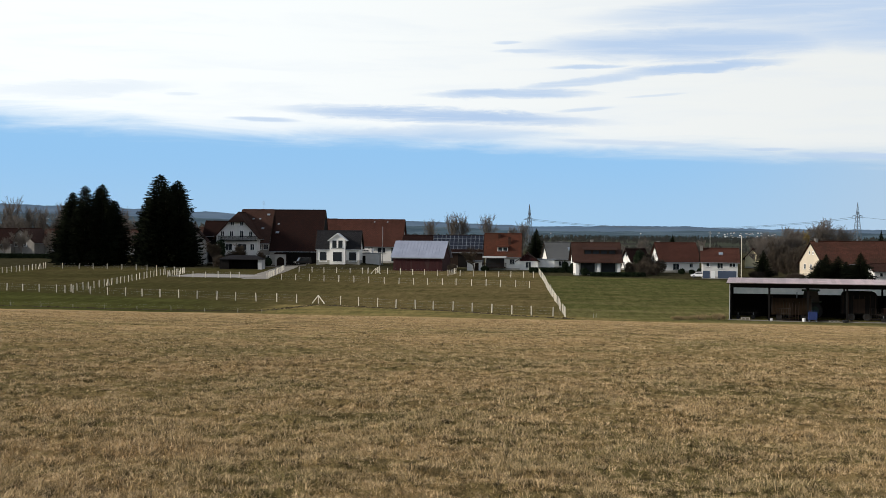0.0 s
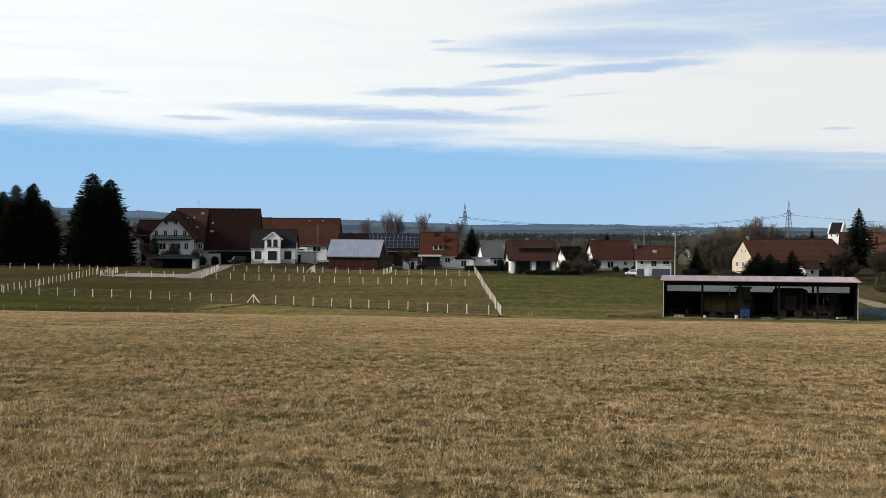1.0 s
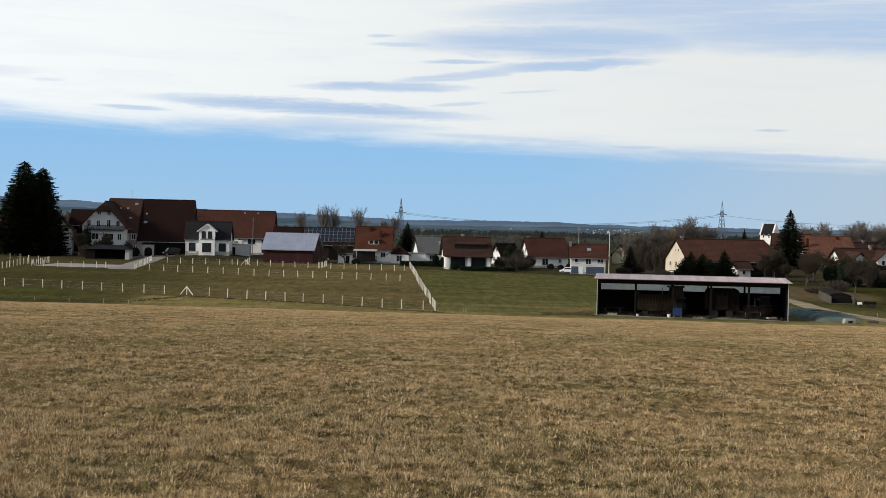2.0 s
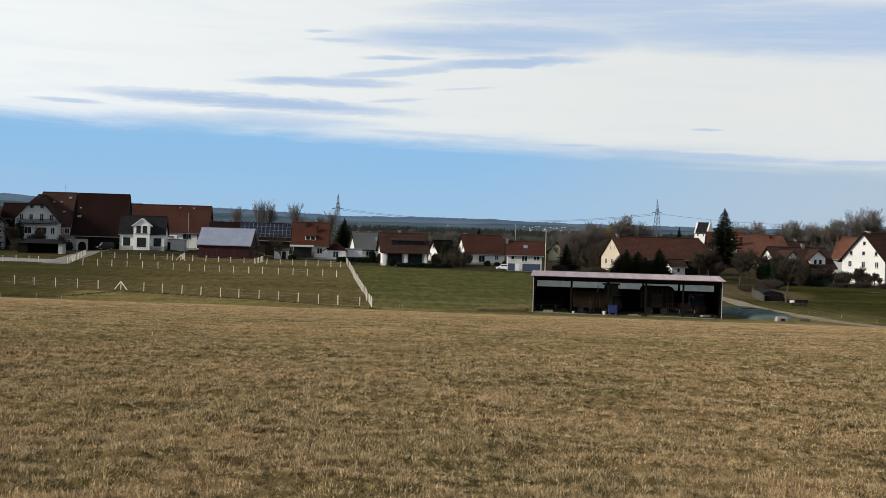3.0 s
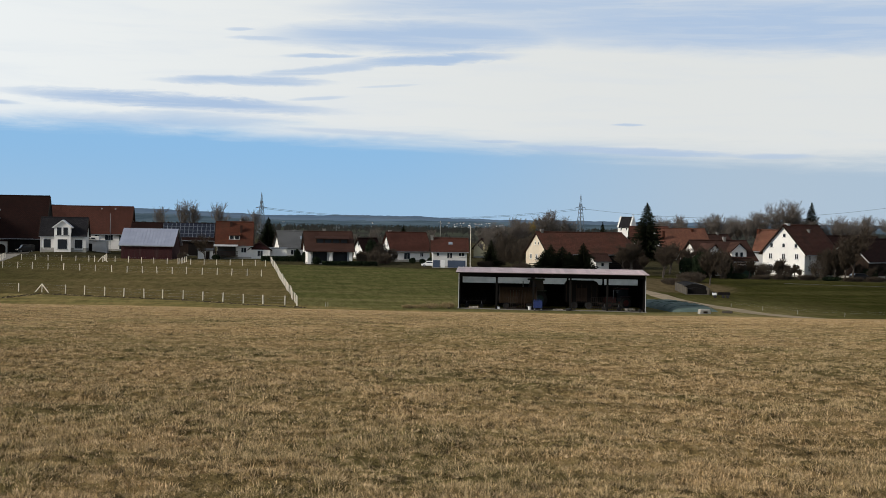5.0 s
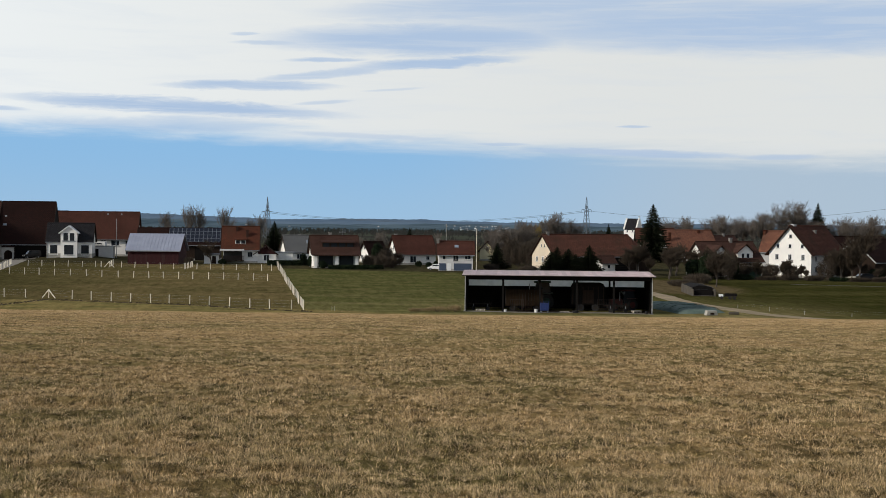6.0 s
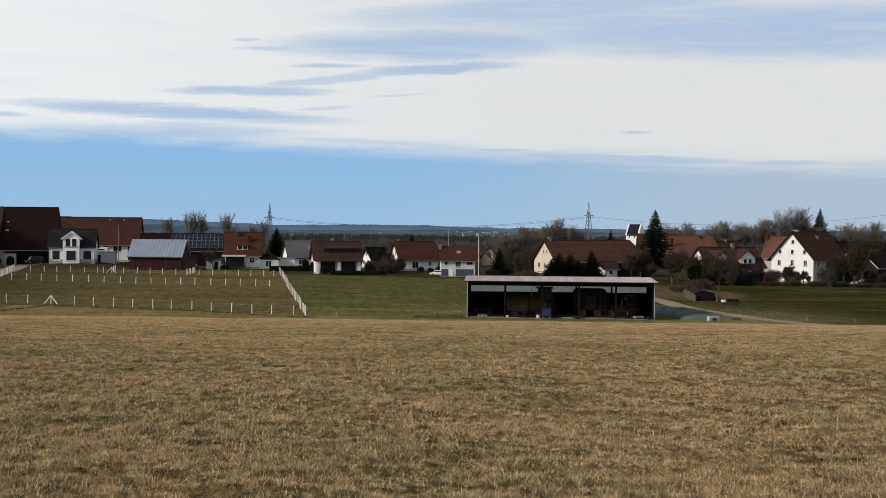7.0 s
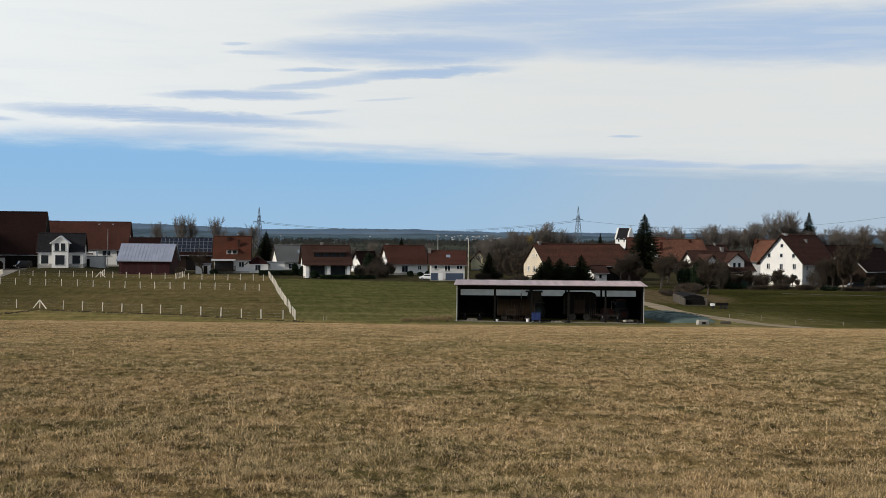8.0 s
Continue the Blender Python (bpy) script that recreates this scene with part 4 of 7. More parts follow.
def fence(line, gap, label, me=None, wires=(0.35, 0.75, 1.15), braces=(), name="fence", r=0.0035):
    """A run of posts with wires; braces: indices of posts that carry two raking struts."""
    me = me or POST
    rng = random.Random(round(line[0][0] * 10))
    x0, y0 = line[0]
    root = thing(name, x0, y0, 0, label, "fence", "paddock fences")
    z0 = gz(x0, y0)
    spots = []
    carry = 0.0
    for (ax, ay), (bx, by) in zip(line, line[1:]):
        ln = math.hypot(bx - ax, by - ay)
        s = carry
        while s < ln:
            spots.append((ax + (bx - ax) * s / ln, ay + (by - ay) * s / ln))
            s += gap
        carry = s - ln
    if math.dist(spots[-1], line[-1]) > gap * 0.4:
        spots.append(line[-1])
    for i, (px, py) in enumerate(spots):
        if 0 < i < len(spots) - 1:
            px, py = px + rng.uniform(-0.12, 0.12), py + rng.uniform(-0.12, 0.12)
        m = pose(px - x0, py - y0, gz(px, py) - z0 + rng.uniform(-0.07, 0.05), rng.uniform(-2.5, 2.5), rng.uniform(-2.5, 2.5), rng.uniform(0, 90))
        linked("post", me, m, root)
        if i in braces or i - len(spots) in braces:
            qx, qy = spots[i + 1 if i + 1 < len(spots) else i - 1]
            d = Vector((qx - px, qy - py, 0)).normalized()
            for s in (-1, 1):
                foot = Vector((px, py, 0)) + d * 1.2 * s
                bm = B()
                bar(bm, (foot.x - x0, foot.y - y0, gz(foot.x, foot.y) - z0), (px - x0, py - y0, gz(px, py) - z0 + 1.25), 0.085)
                part("brace", bm, WOOD_PALE, root)
    for h in wires:
        bm = B()
        for (ax, ay), (bx, by) in zip(spots, spots[1:]):
            bar(bm, (ax - x0, ay - y0, gz(ax, ay) - z0 + h), (bx - x0, by - y0, gz(bx, by) - z0 + h), r, 3)
        part("wire", bm, WIRE, root)
    return root


PALE = "pale wooden posts with wire round a grazed paddock"
fence([(-37.1, 224.3), (-51.3, 230.3), (-79.8, 243.6), (-101, 253)], 3.75, PALE)
fence([(-33.5, 222.8), (-29.8, 220.65)], 9.0, PALE, braces=(0,))
fence([(-26.84, 218.93), (-11.8, 210.2), (3.7, 199.4)], 3.42, PALE)
fence([(0.2, 335), (3.7, 199.4)], 3.3, "dense pale wooden posts along a paddock edge", braces=(1, 4, -2))
fence([(-55.4, 298), (-29.7, 284.3)], 3.62, PALE)
fence([(-26.9, 283.4), (-1.6, 275.4)], 2.98, PALE)
fence([(-54.5, 332.6), (-38.2, 328.6)], 3.1, PALE)
fence([(-36.4, 328.2), (-19.7, 321)], 3.1, PALE, braces=(0,))
fence([(-19.7, 321), (-1.0, 316.5)], 2.85, PALE)
fence([(-55.4, 297.9), (-57.4, 320), (-59.6, 342)], 2.2, "pale wooden posts along a gravel drive")
fence([(-36.4, 328.2), (-36.9, 341)], 2.0, "short run of pale posts towards the barn")
fence([(-19.7, 321), (-18.6, 333)], 2.0, "short run of pale posts towards the barn")
fence([(-77.6, 303.8), (-61.8, 300.8)], 2.85, "pale wooden posts in front of a gravel yard")
fence([(-79.8, 243.6), (-79.4, 262), (-80.7, 314)], 3.0, "pale wooden posts dividing two paddocks", braces=(8,))
fence([(-77.6, 303.8), (-78.3, 322)], 2.2, "pale wooden posts beside a gravel yard", braces=(1,))
fence([(-116.6, 300), (-116.4, 311.5), (-116.1, 338.7)], 2.6, "pale wooden posts along a meadow", braces=(-2,))
fence([(-116.1, 340), (-109.8, 341.5), (-91.3, 335.2), (-78.3, 322)], 4.0, "pale wooden posts under tall spruces")
fence([(-92, 214), (-69.6, 208.3), (-54.3, 204.6), (-38, 200.5)], 5.2, "thin low posts of a stock fence", THIN_POST, (0.5, 0.75), r=0.0015)
fence([(66, 205), (72, 192.5), (84, 186), (104, 180)], 6.5, "thin low posts beside a farm track", THIN_POST, (0.5, 0.75), r=0.0015)
fence([(7.5, 198.4), (7.9, 198.2)], 0.35, "two short pale stakes at the meadow edge", THIN_POST, ())

fence([(-168, 414), (-126, 411)], 1.7, "pale garden fence before far houses", wires=(0.5, 1.0), r=0.02)

# ---- ditch ----


def clods(name, line, n, spread, size, mat, label, seed):
    """Clods and rough tussocks strewn along a line, as one mesh of small uneven lumps."""
    rng = random.Random(seed)
    verts, faces = [], []
    lengths = [math.dist(a, b) for a, b in zip(line, line[1:])]
    for _ in range(n):
        k = rng.choices(range(len(lengths)), lengths)[0]
        t = rng.random()
        (ax, ay), (bx, by) = line[k], line[k + 1]
        x, y = ax + (bx - ax) * t + rng.gauss(0, spread), ay + (by - ay) * t + rng.gauss(0, spread)
        z, w, h, turn = gz(x, y), size * rng.uniform(0.5, 1.6), size * rng.uniform(0.25, 0.75), rng.uniform(0, 1.5)
        i0 = len(verts)
        verts += [(x + w * math.cos(turn + q * 1.257) * rng.uniform(0.7, 1.2), y + w * math.sin(turn + q * 1.257) * rng.uniform(0.7, 1.2), z - 0.05) for q in range(5)]
        verts += [(x + 0.5 * w * math.cos(turn + q * 1.257) + rng.uniform(-0.1, 0.1) * w, y + 0.5 * w * math.sin(turn + q * 1.257), z + h * rng.uniform(0.7, 1.1)) for q in range(5)]
        faces += [(i0 + q, i0 + (q + 1) % 5, i0 + 5 + (q + 1) % 5, i0 + 5 + q) for q in range(5)] + [tuple(i0 + 5 + q for q in range(5))]
    me = bpy.data.meshes.new(name)
    me.from_pydata(verts, [], faces)
    me.materials.append(mat)
    return tagged(new(name, me), label, "clods", kind="stuff")


SOIL = material("dark_wet_soil", (0.050, 0.037, 0.021), (0.034, 0.026, 0.015), 0.5, 0.95, world=True, dirty=0.3, gloss=0.1)
SEDGE = material("pale_dry_sedge", (0.34, 0.25, 0.135), (0.22, 0.165, 0.085), 0.6, 0.95, world=True, dirty=0.3, gloss=0.05)
DITCH = [(-84, 212), (-71.4, 209.1), (-52.1, 205.0), (-39.9, 204.7), (-37.5, 208), (-33.3, 219.3), (-25.2, 215.8), (-16.8, 211.8), (-5.6, 203.7), (4.4, 195.9)]
draped("trim", DITCH, 0.8, SOIL, "dark wet ditch along the foot of the hill", lift=0.02, category="ditch")
clods("clods", DITCH, 520, 0.40, 0.18, SOIL, "dark soil clods thrown up along a ditch", 3)
clods("clods", DITCH[4:] + [(14, 196.5)], 110, 0.7, 0.13, SEDGE, "pale dry sedge and straw beside a ditch", 4)
for k, (x, y, w, h) in enumerate(((19.0, 197.6, 1.6, 0.45), (21.6, 197.2, 1.8, 0.7), (24.0, 196.9, 1.2, 0.9))):
    shrub(x, y, w, 0.7, h, 700 + k, SEDGE, "pale clump of dry weeds beside the shed", "weed_clump", 500, 0.07, category="weeds")

# ---- machine shed ----


def wheel(parent, x, y, z, r, w, hub=METAL_GREY):
    bm = B()
    n = 18
    prof = ((0.55 * r, -w / 2), (0.93 * r, -w / 2), (r, -w * 0.3), (r, w * 0.3), (0.93 * r, w / 2), (0.55 * r, w / 2))
    rings = [[bm.verts.new((x + a * math.cos(2 * math.pi * i / n), y + b, z + a * math.sin(2 * math.pi * i / n))) for i in range(n)] for a, b in prof]
    for a, b in zip(rings, rings[1:] + rings[:1]):
        for i in range(n):
            j = (i + 1) % n
            bm.faces.new((a[i], a[j], b[j], b[i]))
    bmesh.ops.recalc_face_normals(bm, faces=bm.faces)
    wh = part("wheel", bm, RUBBER, parent)
    bm = B()
    bar(bm, (x, y - w * 0.35, z), (x, y + w * 0.35, z), 0.56 * r, 12)
    part("rim", bm, hub, wh)


# rusty steel, its colour set darker for the shade inside the shed
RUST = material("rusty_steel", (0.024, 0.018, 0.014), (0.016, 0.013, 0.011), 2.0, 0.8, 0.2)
SHED_X, SHED_Y, SHED_YAW = 38.1, 196.4, -9.0
SHED_L, SHED_D, SHED_F, SHED_B = 25.3, 9.0, 5.0, 5.2


# floor earth, its colour darkened to carry the shade inside the shed
EARTH_DARK = material("shade_dark_earth", (0.030, 0.024, 0.018), (0.020, 0.017, 0.013), 0.5, 0.95, dirty=0.4, gloss=0.05)


def machine_shed():
    root = thing("machine_shed", SHED_X, SHED_Y, SHED_YAW, "long black open-fronted timber machine shed with faded sheet roof", "shed")
    L, D = SHED_L, SHED_D
    for s in (-1, 1):
        bm = B()
        box(bm, s * L / 2 - 0.02, s * L / 2 + 0.02, 0.05, D - 0.05, -0.3, SHED_F - 0.05)
        wall = part("side_wall", bm, WOOD_BLACK, root)
        n = 18
        for i in range(n):
            y0, y1 = D * i / n, D * (i + 1) / n - 0.02
            h = SHED_F + (SHED_B - SHED_F) * (i + 0.5) / n
            bm = B()
            box(bm, s * L / 2 - 0.04, s * L / 2 + 0.04, y0, y1, -0.3, h)
            part("board", bm, WOOD_BLACK, wall)
        bm = B()
        box(bm, s * (L / 2 + 0.02) - 0.05, s * (L / 2 + 0.02) + 0.05, -0.10, -0.02, 0.0, SHED_F - 0.1)
        part("downpipe", bm, PLASTER_GREY, root, "pale downpipe at the corner")
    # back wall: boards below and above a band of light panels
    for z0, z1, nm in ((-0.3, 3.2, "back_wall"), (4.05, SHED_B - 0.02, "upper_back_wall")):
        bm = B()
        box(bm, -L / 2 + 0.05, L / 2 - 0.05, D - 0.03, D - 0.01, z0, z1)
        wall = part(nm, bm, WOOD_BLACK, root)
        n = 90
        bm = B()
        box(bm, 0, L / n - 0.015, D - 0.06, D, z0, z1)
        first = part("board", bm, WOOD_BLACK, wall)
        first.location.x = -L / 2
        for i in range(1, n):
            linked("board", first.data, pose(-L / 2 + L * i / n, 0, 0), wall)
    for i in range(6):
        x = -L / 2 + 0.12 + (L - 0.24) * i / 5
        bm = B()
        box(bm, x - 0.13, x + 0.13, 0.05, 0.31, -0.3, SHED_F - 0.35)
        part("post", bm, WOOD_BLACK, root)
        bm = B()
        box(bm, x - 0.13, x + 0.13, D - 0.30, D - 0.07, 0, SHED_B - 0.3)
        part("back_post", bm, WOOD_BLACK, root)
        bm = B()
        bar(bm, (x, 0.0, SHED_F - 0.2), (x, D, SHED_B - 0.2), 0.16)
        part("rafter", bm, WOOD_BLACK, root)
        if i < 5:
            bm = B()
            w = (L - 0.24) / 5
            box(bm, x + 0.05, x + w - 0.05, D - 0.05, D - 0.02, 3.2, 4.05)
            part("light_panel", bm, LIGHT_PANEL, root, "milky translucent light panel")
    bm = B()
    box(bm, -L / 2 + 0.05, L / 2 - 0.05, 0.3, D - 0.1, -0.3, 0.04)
    part("floor", bm, EARTH_DARK, root, "trodden earth floor darkened with the shed's shade")
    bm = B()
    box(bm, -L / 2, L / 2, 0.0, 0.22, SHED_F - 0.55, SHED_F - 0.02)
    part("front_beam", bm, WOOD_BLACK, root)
    over = 0.45
    n = 44
    roof = None
    for i in range(n):
        x0 = -L / 2 - over + (L + 2 * over) * i / n
        w = (L + 2 * over) / n
        za, zb = SHED_F - 0.02, SHED_B + 0.12
        dz = 0.012 if i % 2 else 0.0
        bm = B()
        vs = [bm.verts.new(p) for p in ((x0, -0.7, za + dz), (x0 + w, -0.7, za + dz), (x0 + w, D + 0.4, zb + dz), (x0, D + 0.4, zb + dz))]
        us = [bm.verts.new(v.co + Vector((0, 0, 0.07))) for v in vs]
        bm.faces.new(us)
        bm.faces.new(list(reversed(vs)))
        for k in range(4):
            j = (k + 1) % 4
            bm.faces.new((vs[k], vs[j], us[j], us[k]))
        for k in range(2):
            xs = x0 + w * (k + 0.5) / 2
            bar(bm, (xs, -0.72, za + dz + 0.075), (xs, D + 0.4, zb + dz + 0.075), 0.055)
        sheet = part("roof_sheet", bm, METAL_PINK, roof or root, "" if roof else "faded pinkish corrugated roof sheet")
        roof = roof or sheet
    bm = B()
    box(bm, -L / 2 - over, L / 2 + over, -0.76, -0.70, SHED_F - 0.06, SHED_F + 0.10)
    part("eaves_flashing", bm, METAL_PINK, roof)
    bm = B()
    bar(bm, (-L / 2 - over, -0.80, SHED_F - 0.03), (L / 2 + over, -0.80, SHED_F - 0.03), 0.05, 6)
    part("gutter", bm, RUST, roof)


def translucent_material():
    m = bpy.data.materials.new("translucent_sheet")
    m.use_nodes = True
    g = Graph(m.node_tree)
    n = g.noise(g.node("ShaderNodeTexCoord").outputs["Object"], 0.9, 4.0)
    c = g.mix(g.step(n, 0.35, 0.7), (0.86, 0.87, 0.86), (0.72, 0.74, 0.73))
    d, t, mixed = g.node("ShaderNodeBsdfDiffuse"), g.node("ShaderNodeBsdfTranslucent"), g.node("ShaderNodeMixShader")
    g.link(c, d.inputs[0])
    g.link(c, t.inputs[0])
    mixed.inputs[0].default_value = 0.8
    g.link(d.outputs[0], mixed.inputs[1])
    g.link(t.outputs[0], mixed.inputs[2])
    g.link(mixed.outputs[0], g.node("ShaderNodeOutputMaterial").inputs[0])
    return m


LIGHT_PANEL = translucent_material()
machine_shed()


def in_shed(u, v):
    """A spot inside the shed: u along the front from its middle, v from the front to the back."""
    p = pose(SHED_X, SHED_Y, 0, 0, 0, SHED_YAW) @ Vector((u, v, 0))
    return p.x, p.y


def forage_wagon(u, v):
    root = thing("forage_wagon", *in_shed(u, v), SHED_YAW, "tall dark forage wagon with a rounded top in the shed", "farm wagon")
    bm = B()
    out = [(-2.3, 0.9), (2.3, 0.9), (2.3, 3.4), (2.1, 3.75), (1.7, 3.9), (-1.7, 3.9), (-2.1, 3.75), (-2.3, 3.4)]
    prism(bm, out, -1.1, 1.1)
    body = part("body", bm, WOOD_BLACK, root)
    bm = B()
    box(bm, -0.75, 0.75, -1.16, -1.10, 1.1, 2.9)
    part("panel", bm, WOOD_DARK, body, "brown board panel")
    # ribs in dark board colour, to hold the shed's shade
    for i in range(7):
        bm = B()
        x = -2.1 + 4.2 * i / 6
        box(bm, x - 0.05, x + 0.05, -1.17, -1.09, 0.95, 3.4)
        part("rib", bm, WOOD_DARK, body)
    for x in (-1.0, 1.0):
        for s in (-1, 1):
            wheel(root, x, s * 0.95, 0.5, 0.5, 0.32, RUST)
    bm = B()
    bar(bm, (2.2, 0, 0.85), (4.0, 0, 0.6), 0.08)
    part("drawbar", bm, METAL_RED, root)


# old trailer boards, colour lowered to carry the dimness of the shed
WOOD_OLD = material("old_shade_dark_boards", (0.025, 0.016, 0.009), (0.017, 0.011, 0.007), 0.6, 0.9, stretch=(6, 6, 0.6), dirty=0.4, dirt=(0.012, 0.009, 0.007), gloss=0.05)


def hay_trailer(u, v):
    root = thing("hay_trailer", *in_shed(u, v), SHED_YAW, "flat trailer with high brown board sides in the shed", "trailer")
    bm = B()
    box(bm, -2.6, 2.6, -1.1, 1.1, 0.85, 1.0)
    part("bed", bm, WOOD_DARK, root)
    for i in range(13):
        bm = B()
        x = -2.6 + 5.2 * i / 13
        box(bm, x + 0.01, x + 0.38, -1.13, -1.08, 0.75, 3.0)
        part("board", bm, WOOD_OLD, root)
    for x in (-1.6, 1.6):
        for s in (-1, 1):
            wheel(root, x, s * 0.85, 0.42, 0.42, 0.28, RUST)
    for s in (-1, 1):
        bm = B()
        box(bm, s * 2.55 - 0.06, s * 2.55 + 0.06, -1.15, 1.1, 1.0, 3.1)
        part("end_frame", bm, RUST, root)


def tractor(u, v, yaw, paint, label):
    root = thing("tractor", *in_shed(u, v), SHED_YAW + yaw, label, "tractor")
    bm = B()
    box(bm, 0.3, 2.3, -0.4, 0.4, 0.8, 1.6)
    bmesh.ops.bevel(bm, geom=list(bm.edges), offset=0.1, segments=2, affect="EDGES")
    part("bonnet", bm, paint, root)
    bm = B()
    prism(bm, [(-1.2, 1.0), (0.4, 1.0), (0.5, 1.7), (0.2, 2.7), (-1.1, 2.7), (-1.3, 1.7)], -0.75, 0.75)
    cab = part("cab", bm, GLASS, root)
    bm = B()
    box(bm, -1.3, 0.45, -0.85, 0.85, 2.7, 2.85)
    bmesh.ops.bevel(bm, geom=list(bm.edges), offset=0.05, segments=1, affect="EDGES")
    part("cab_roof", bm, paint, cab)
    bm = B()
    bar(bm, (0.9, 0.45, 1.4), (0.9, 0.45, 2.6), 0.05, 8)
    part("exhaust", bm, METAL_GREY, root)
    for s in (-1, 1):
        wheel(root, -0.8, s * 0.85, 0.8, 0.8, 0.45, paint)
        wheel(root, 1.7, s * 0.75, 0.5, 0.5, 0.3, paint)
        bm = B()
        box(bm, -1.5, 0.0, s * 0.85 - 0.27, s * 0.85 + 0.27, 1.62, 1.68)
        part("mudguard", bm, paint, root)
    return root


def tedder(u, v, label):
    """A hay tedder: a frame with raised spider arms."""
    root = thing("hay_tedder", *in_shed(u, v), SHED_YAW, label, "farm machine")
    bm = B()
    bar(bm, (-1.6, 0, 0.9), (1.6, 0, 0.9), 0.07)
    part("beam", bm, RUST, root)
    for i in range(4):
        x = -1.4 + 0.93 * i
        bm = B()
        for k in range(6):
            a = k * math.pi / 3
            bar(bm, (x, 0, 0.85), (x + 0.6 * math.cos(a), 0.1, 0.85 + 0.6 * math.sin(a)), 0.025, 4)
        part("tine_wheel", bm, RUST, root)
    for s in (-1, 1):
        wheel(root, s * 1.0, -0.3, 0.28, 0.28, 0.14, RUST)
        bm = B()
        bar(bm, (s * 1.0, 0, 0.9), (s * 1.0, -0.3, 0.28), 0.04)
        part("strut", bm, METAL_GREY, root)


def blue_trolley(u, v):
    root = thing("trolley", *in_shed(u, v), SHED_YAW, "blue steel box trolley in front of the shed", "trolley")
    bm = B()
    box(bm, -0.6, 0.6, -0.4, 0.4, 0.35, 1.35)
    bmesh.ops.bevel(bm, geom=list(bm.edges), offset=0.04, segments=1, affect="EDGES")
    body = part("body", bm, METAL_BLUE, root)
    for i in range(4):
        bm = B()
        x = -0.5 + i * 0.33
        box(bm, x, x + 0.06, -0.43, -0.39, 0.35, 1.6)
        part("upright", bm, METAL_BLUE, body)
    for x in (-0.45, 0.45):
        for s in (-1, 1):
            wheel(root, x, s * 0.33, 0.18, 0.18, 0.08)


def ladder(u, v, h, yaw=0):
    root = thing("ladder", *in_shed(u, v), SHED_YAW + yaw, "wooden ladder leaning in the shed, darkened for its shade", "ladder")
    # pale ladder wood drawn in dark board colour for the shed's shade
    for s in (-1, 1):
        bm = B()
        bar(bm, (s * 0.22, 0, 0), (s * 0.2, 0.5, h), 0.045)
        part("rail", bm, WOOD_DARK, root)
    n = int(h / 0.3)
    for i in range(1, n):
        bm = B()
        t = i / n
        bar(bm, (-0.22, 0.5 * t, h * t), (0.22, 0.5 * t, h * t), 0.025)
        part("rung", bm, WOOD_DARK, root)


def pallet(u, v, n, yaw=0, label="stack of greyed wooden pallets in the shed"):
    root = thing("pallet_stack", *in_shed(u, v), SHED_YAW + yaw, label, "pallets")
    for k in range(n):
        bm = B()
        z = k * 0.15
        for i in range(5):
            box(bm, -0.6, 0.6, -0.4 + i * 0.17, -0.28 + i * 0.17, z + 0.1, z + 0.125)
        for i in range(3):
            box(bm, -0.6 + i * 0.55, -0.5 + i * 0.55, -0.4, 0.4, z, z + 0.1)
        part("pallet", bm, WOOD_PALE, root)


def feed_rack(u, v, label):
    root = thing("feed_rack", *in_shed(u, v), SHED_YAW, label, "feed rack")
    for i in range(7):
        bm = B()
        x = -0.9 + i * 0.3
        bar(bm, (x, 0, 0), (x, 0.15, 1.7), 0.03, 5)
        part("bar", bm, RUST, root)
    for z in (0.25, 0.95, 1.65):
        bm = B()
        bar(bm, (-0.95, 0.01 + z * 0.09, z), (0.95, 0.01 + z * 0.09, z), 0.035, 5)
        part("rail", bm, RUST, root)


def bucket(u, v, r, h, mat, label):
    root = thing("bucket", *in_shed(u, v), 0, label, "bucket")
    bm = B()
    bar(bm, (0, 0, 0), (0, 0, h), r * 0.8, 12, r)
    part("tub", bm, mat, root)
    bm = B()
    bar(bm, (0, 0, h), (0, 0, h + 0.03), r * 1.08, 12)
    part("rim", bm, mat, root)


forage_wagon(4.2, 4.2)
hay_trailer(-4.6, 3.2)
tractor(-2.6, 6.9, 180, METAL_GREEN, "green tractor parked behind a trailer in the shed").scale = (1.38, 1.25, 1.38)
tractor(9.4, 6.0, 200, METAL_RED, "red tractor parked in the dark of the shed")
tedder(-10.6, 2.5, "rusty hay tedder standing in the shed")
tedder(8.2, 1.5, "rusty hay tedder at the front of the shed")
blue_trolley(-1.9, -0.9)
ladder(-4.6, 0.6, 2.4, 8)
ladder(-3.9, 0.6, 2.2, -5)
feed_rack(-5.6, 0.7, "rusty steel feed rack at the shed front")
feed_rack(6.4, 2.9, "rusty steel hay rack at the shed front")
feed_rack(8.9, 2.6, "rusty steel gate frames leaning in the shed")
pallet(-10.6, 0.7, 2)
pallet(10.8, 2.4, 2, 20)
pallet(0.9, 0.8, 1, 12)
bucket(-7.2, 0.2, 0.2, 0.3, FRAME_WHITE, "white plastic bucket at the shed front")
bucket(-3.0, -0.1, 0.25, 0.45, FRAME_WHITE, "white plastic tub at the shed front")
bucket(2.3, -0.6, 0.45, 0.3, RUBBER, "low black rubber tub before the shed")
bucket(11.9, -0.4, 0.2, 0.4, RUBBER, "black bucket at the shed corner")

# ---- silage heap, bunker, trailer ----


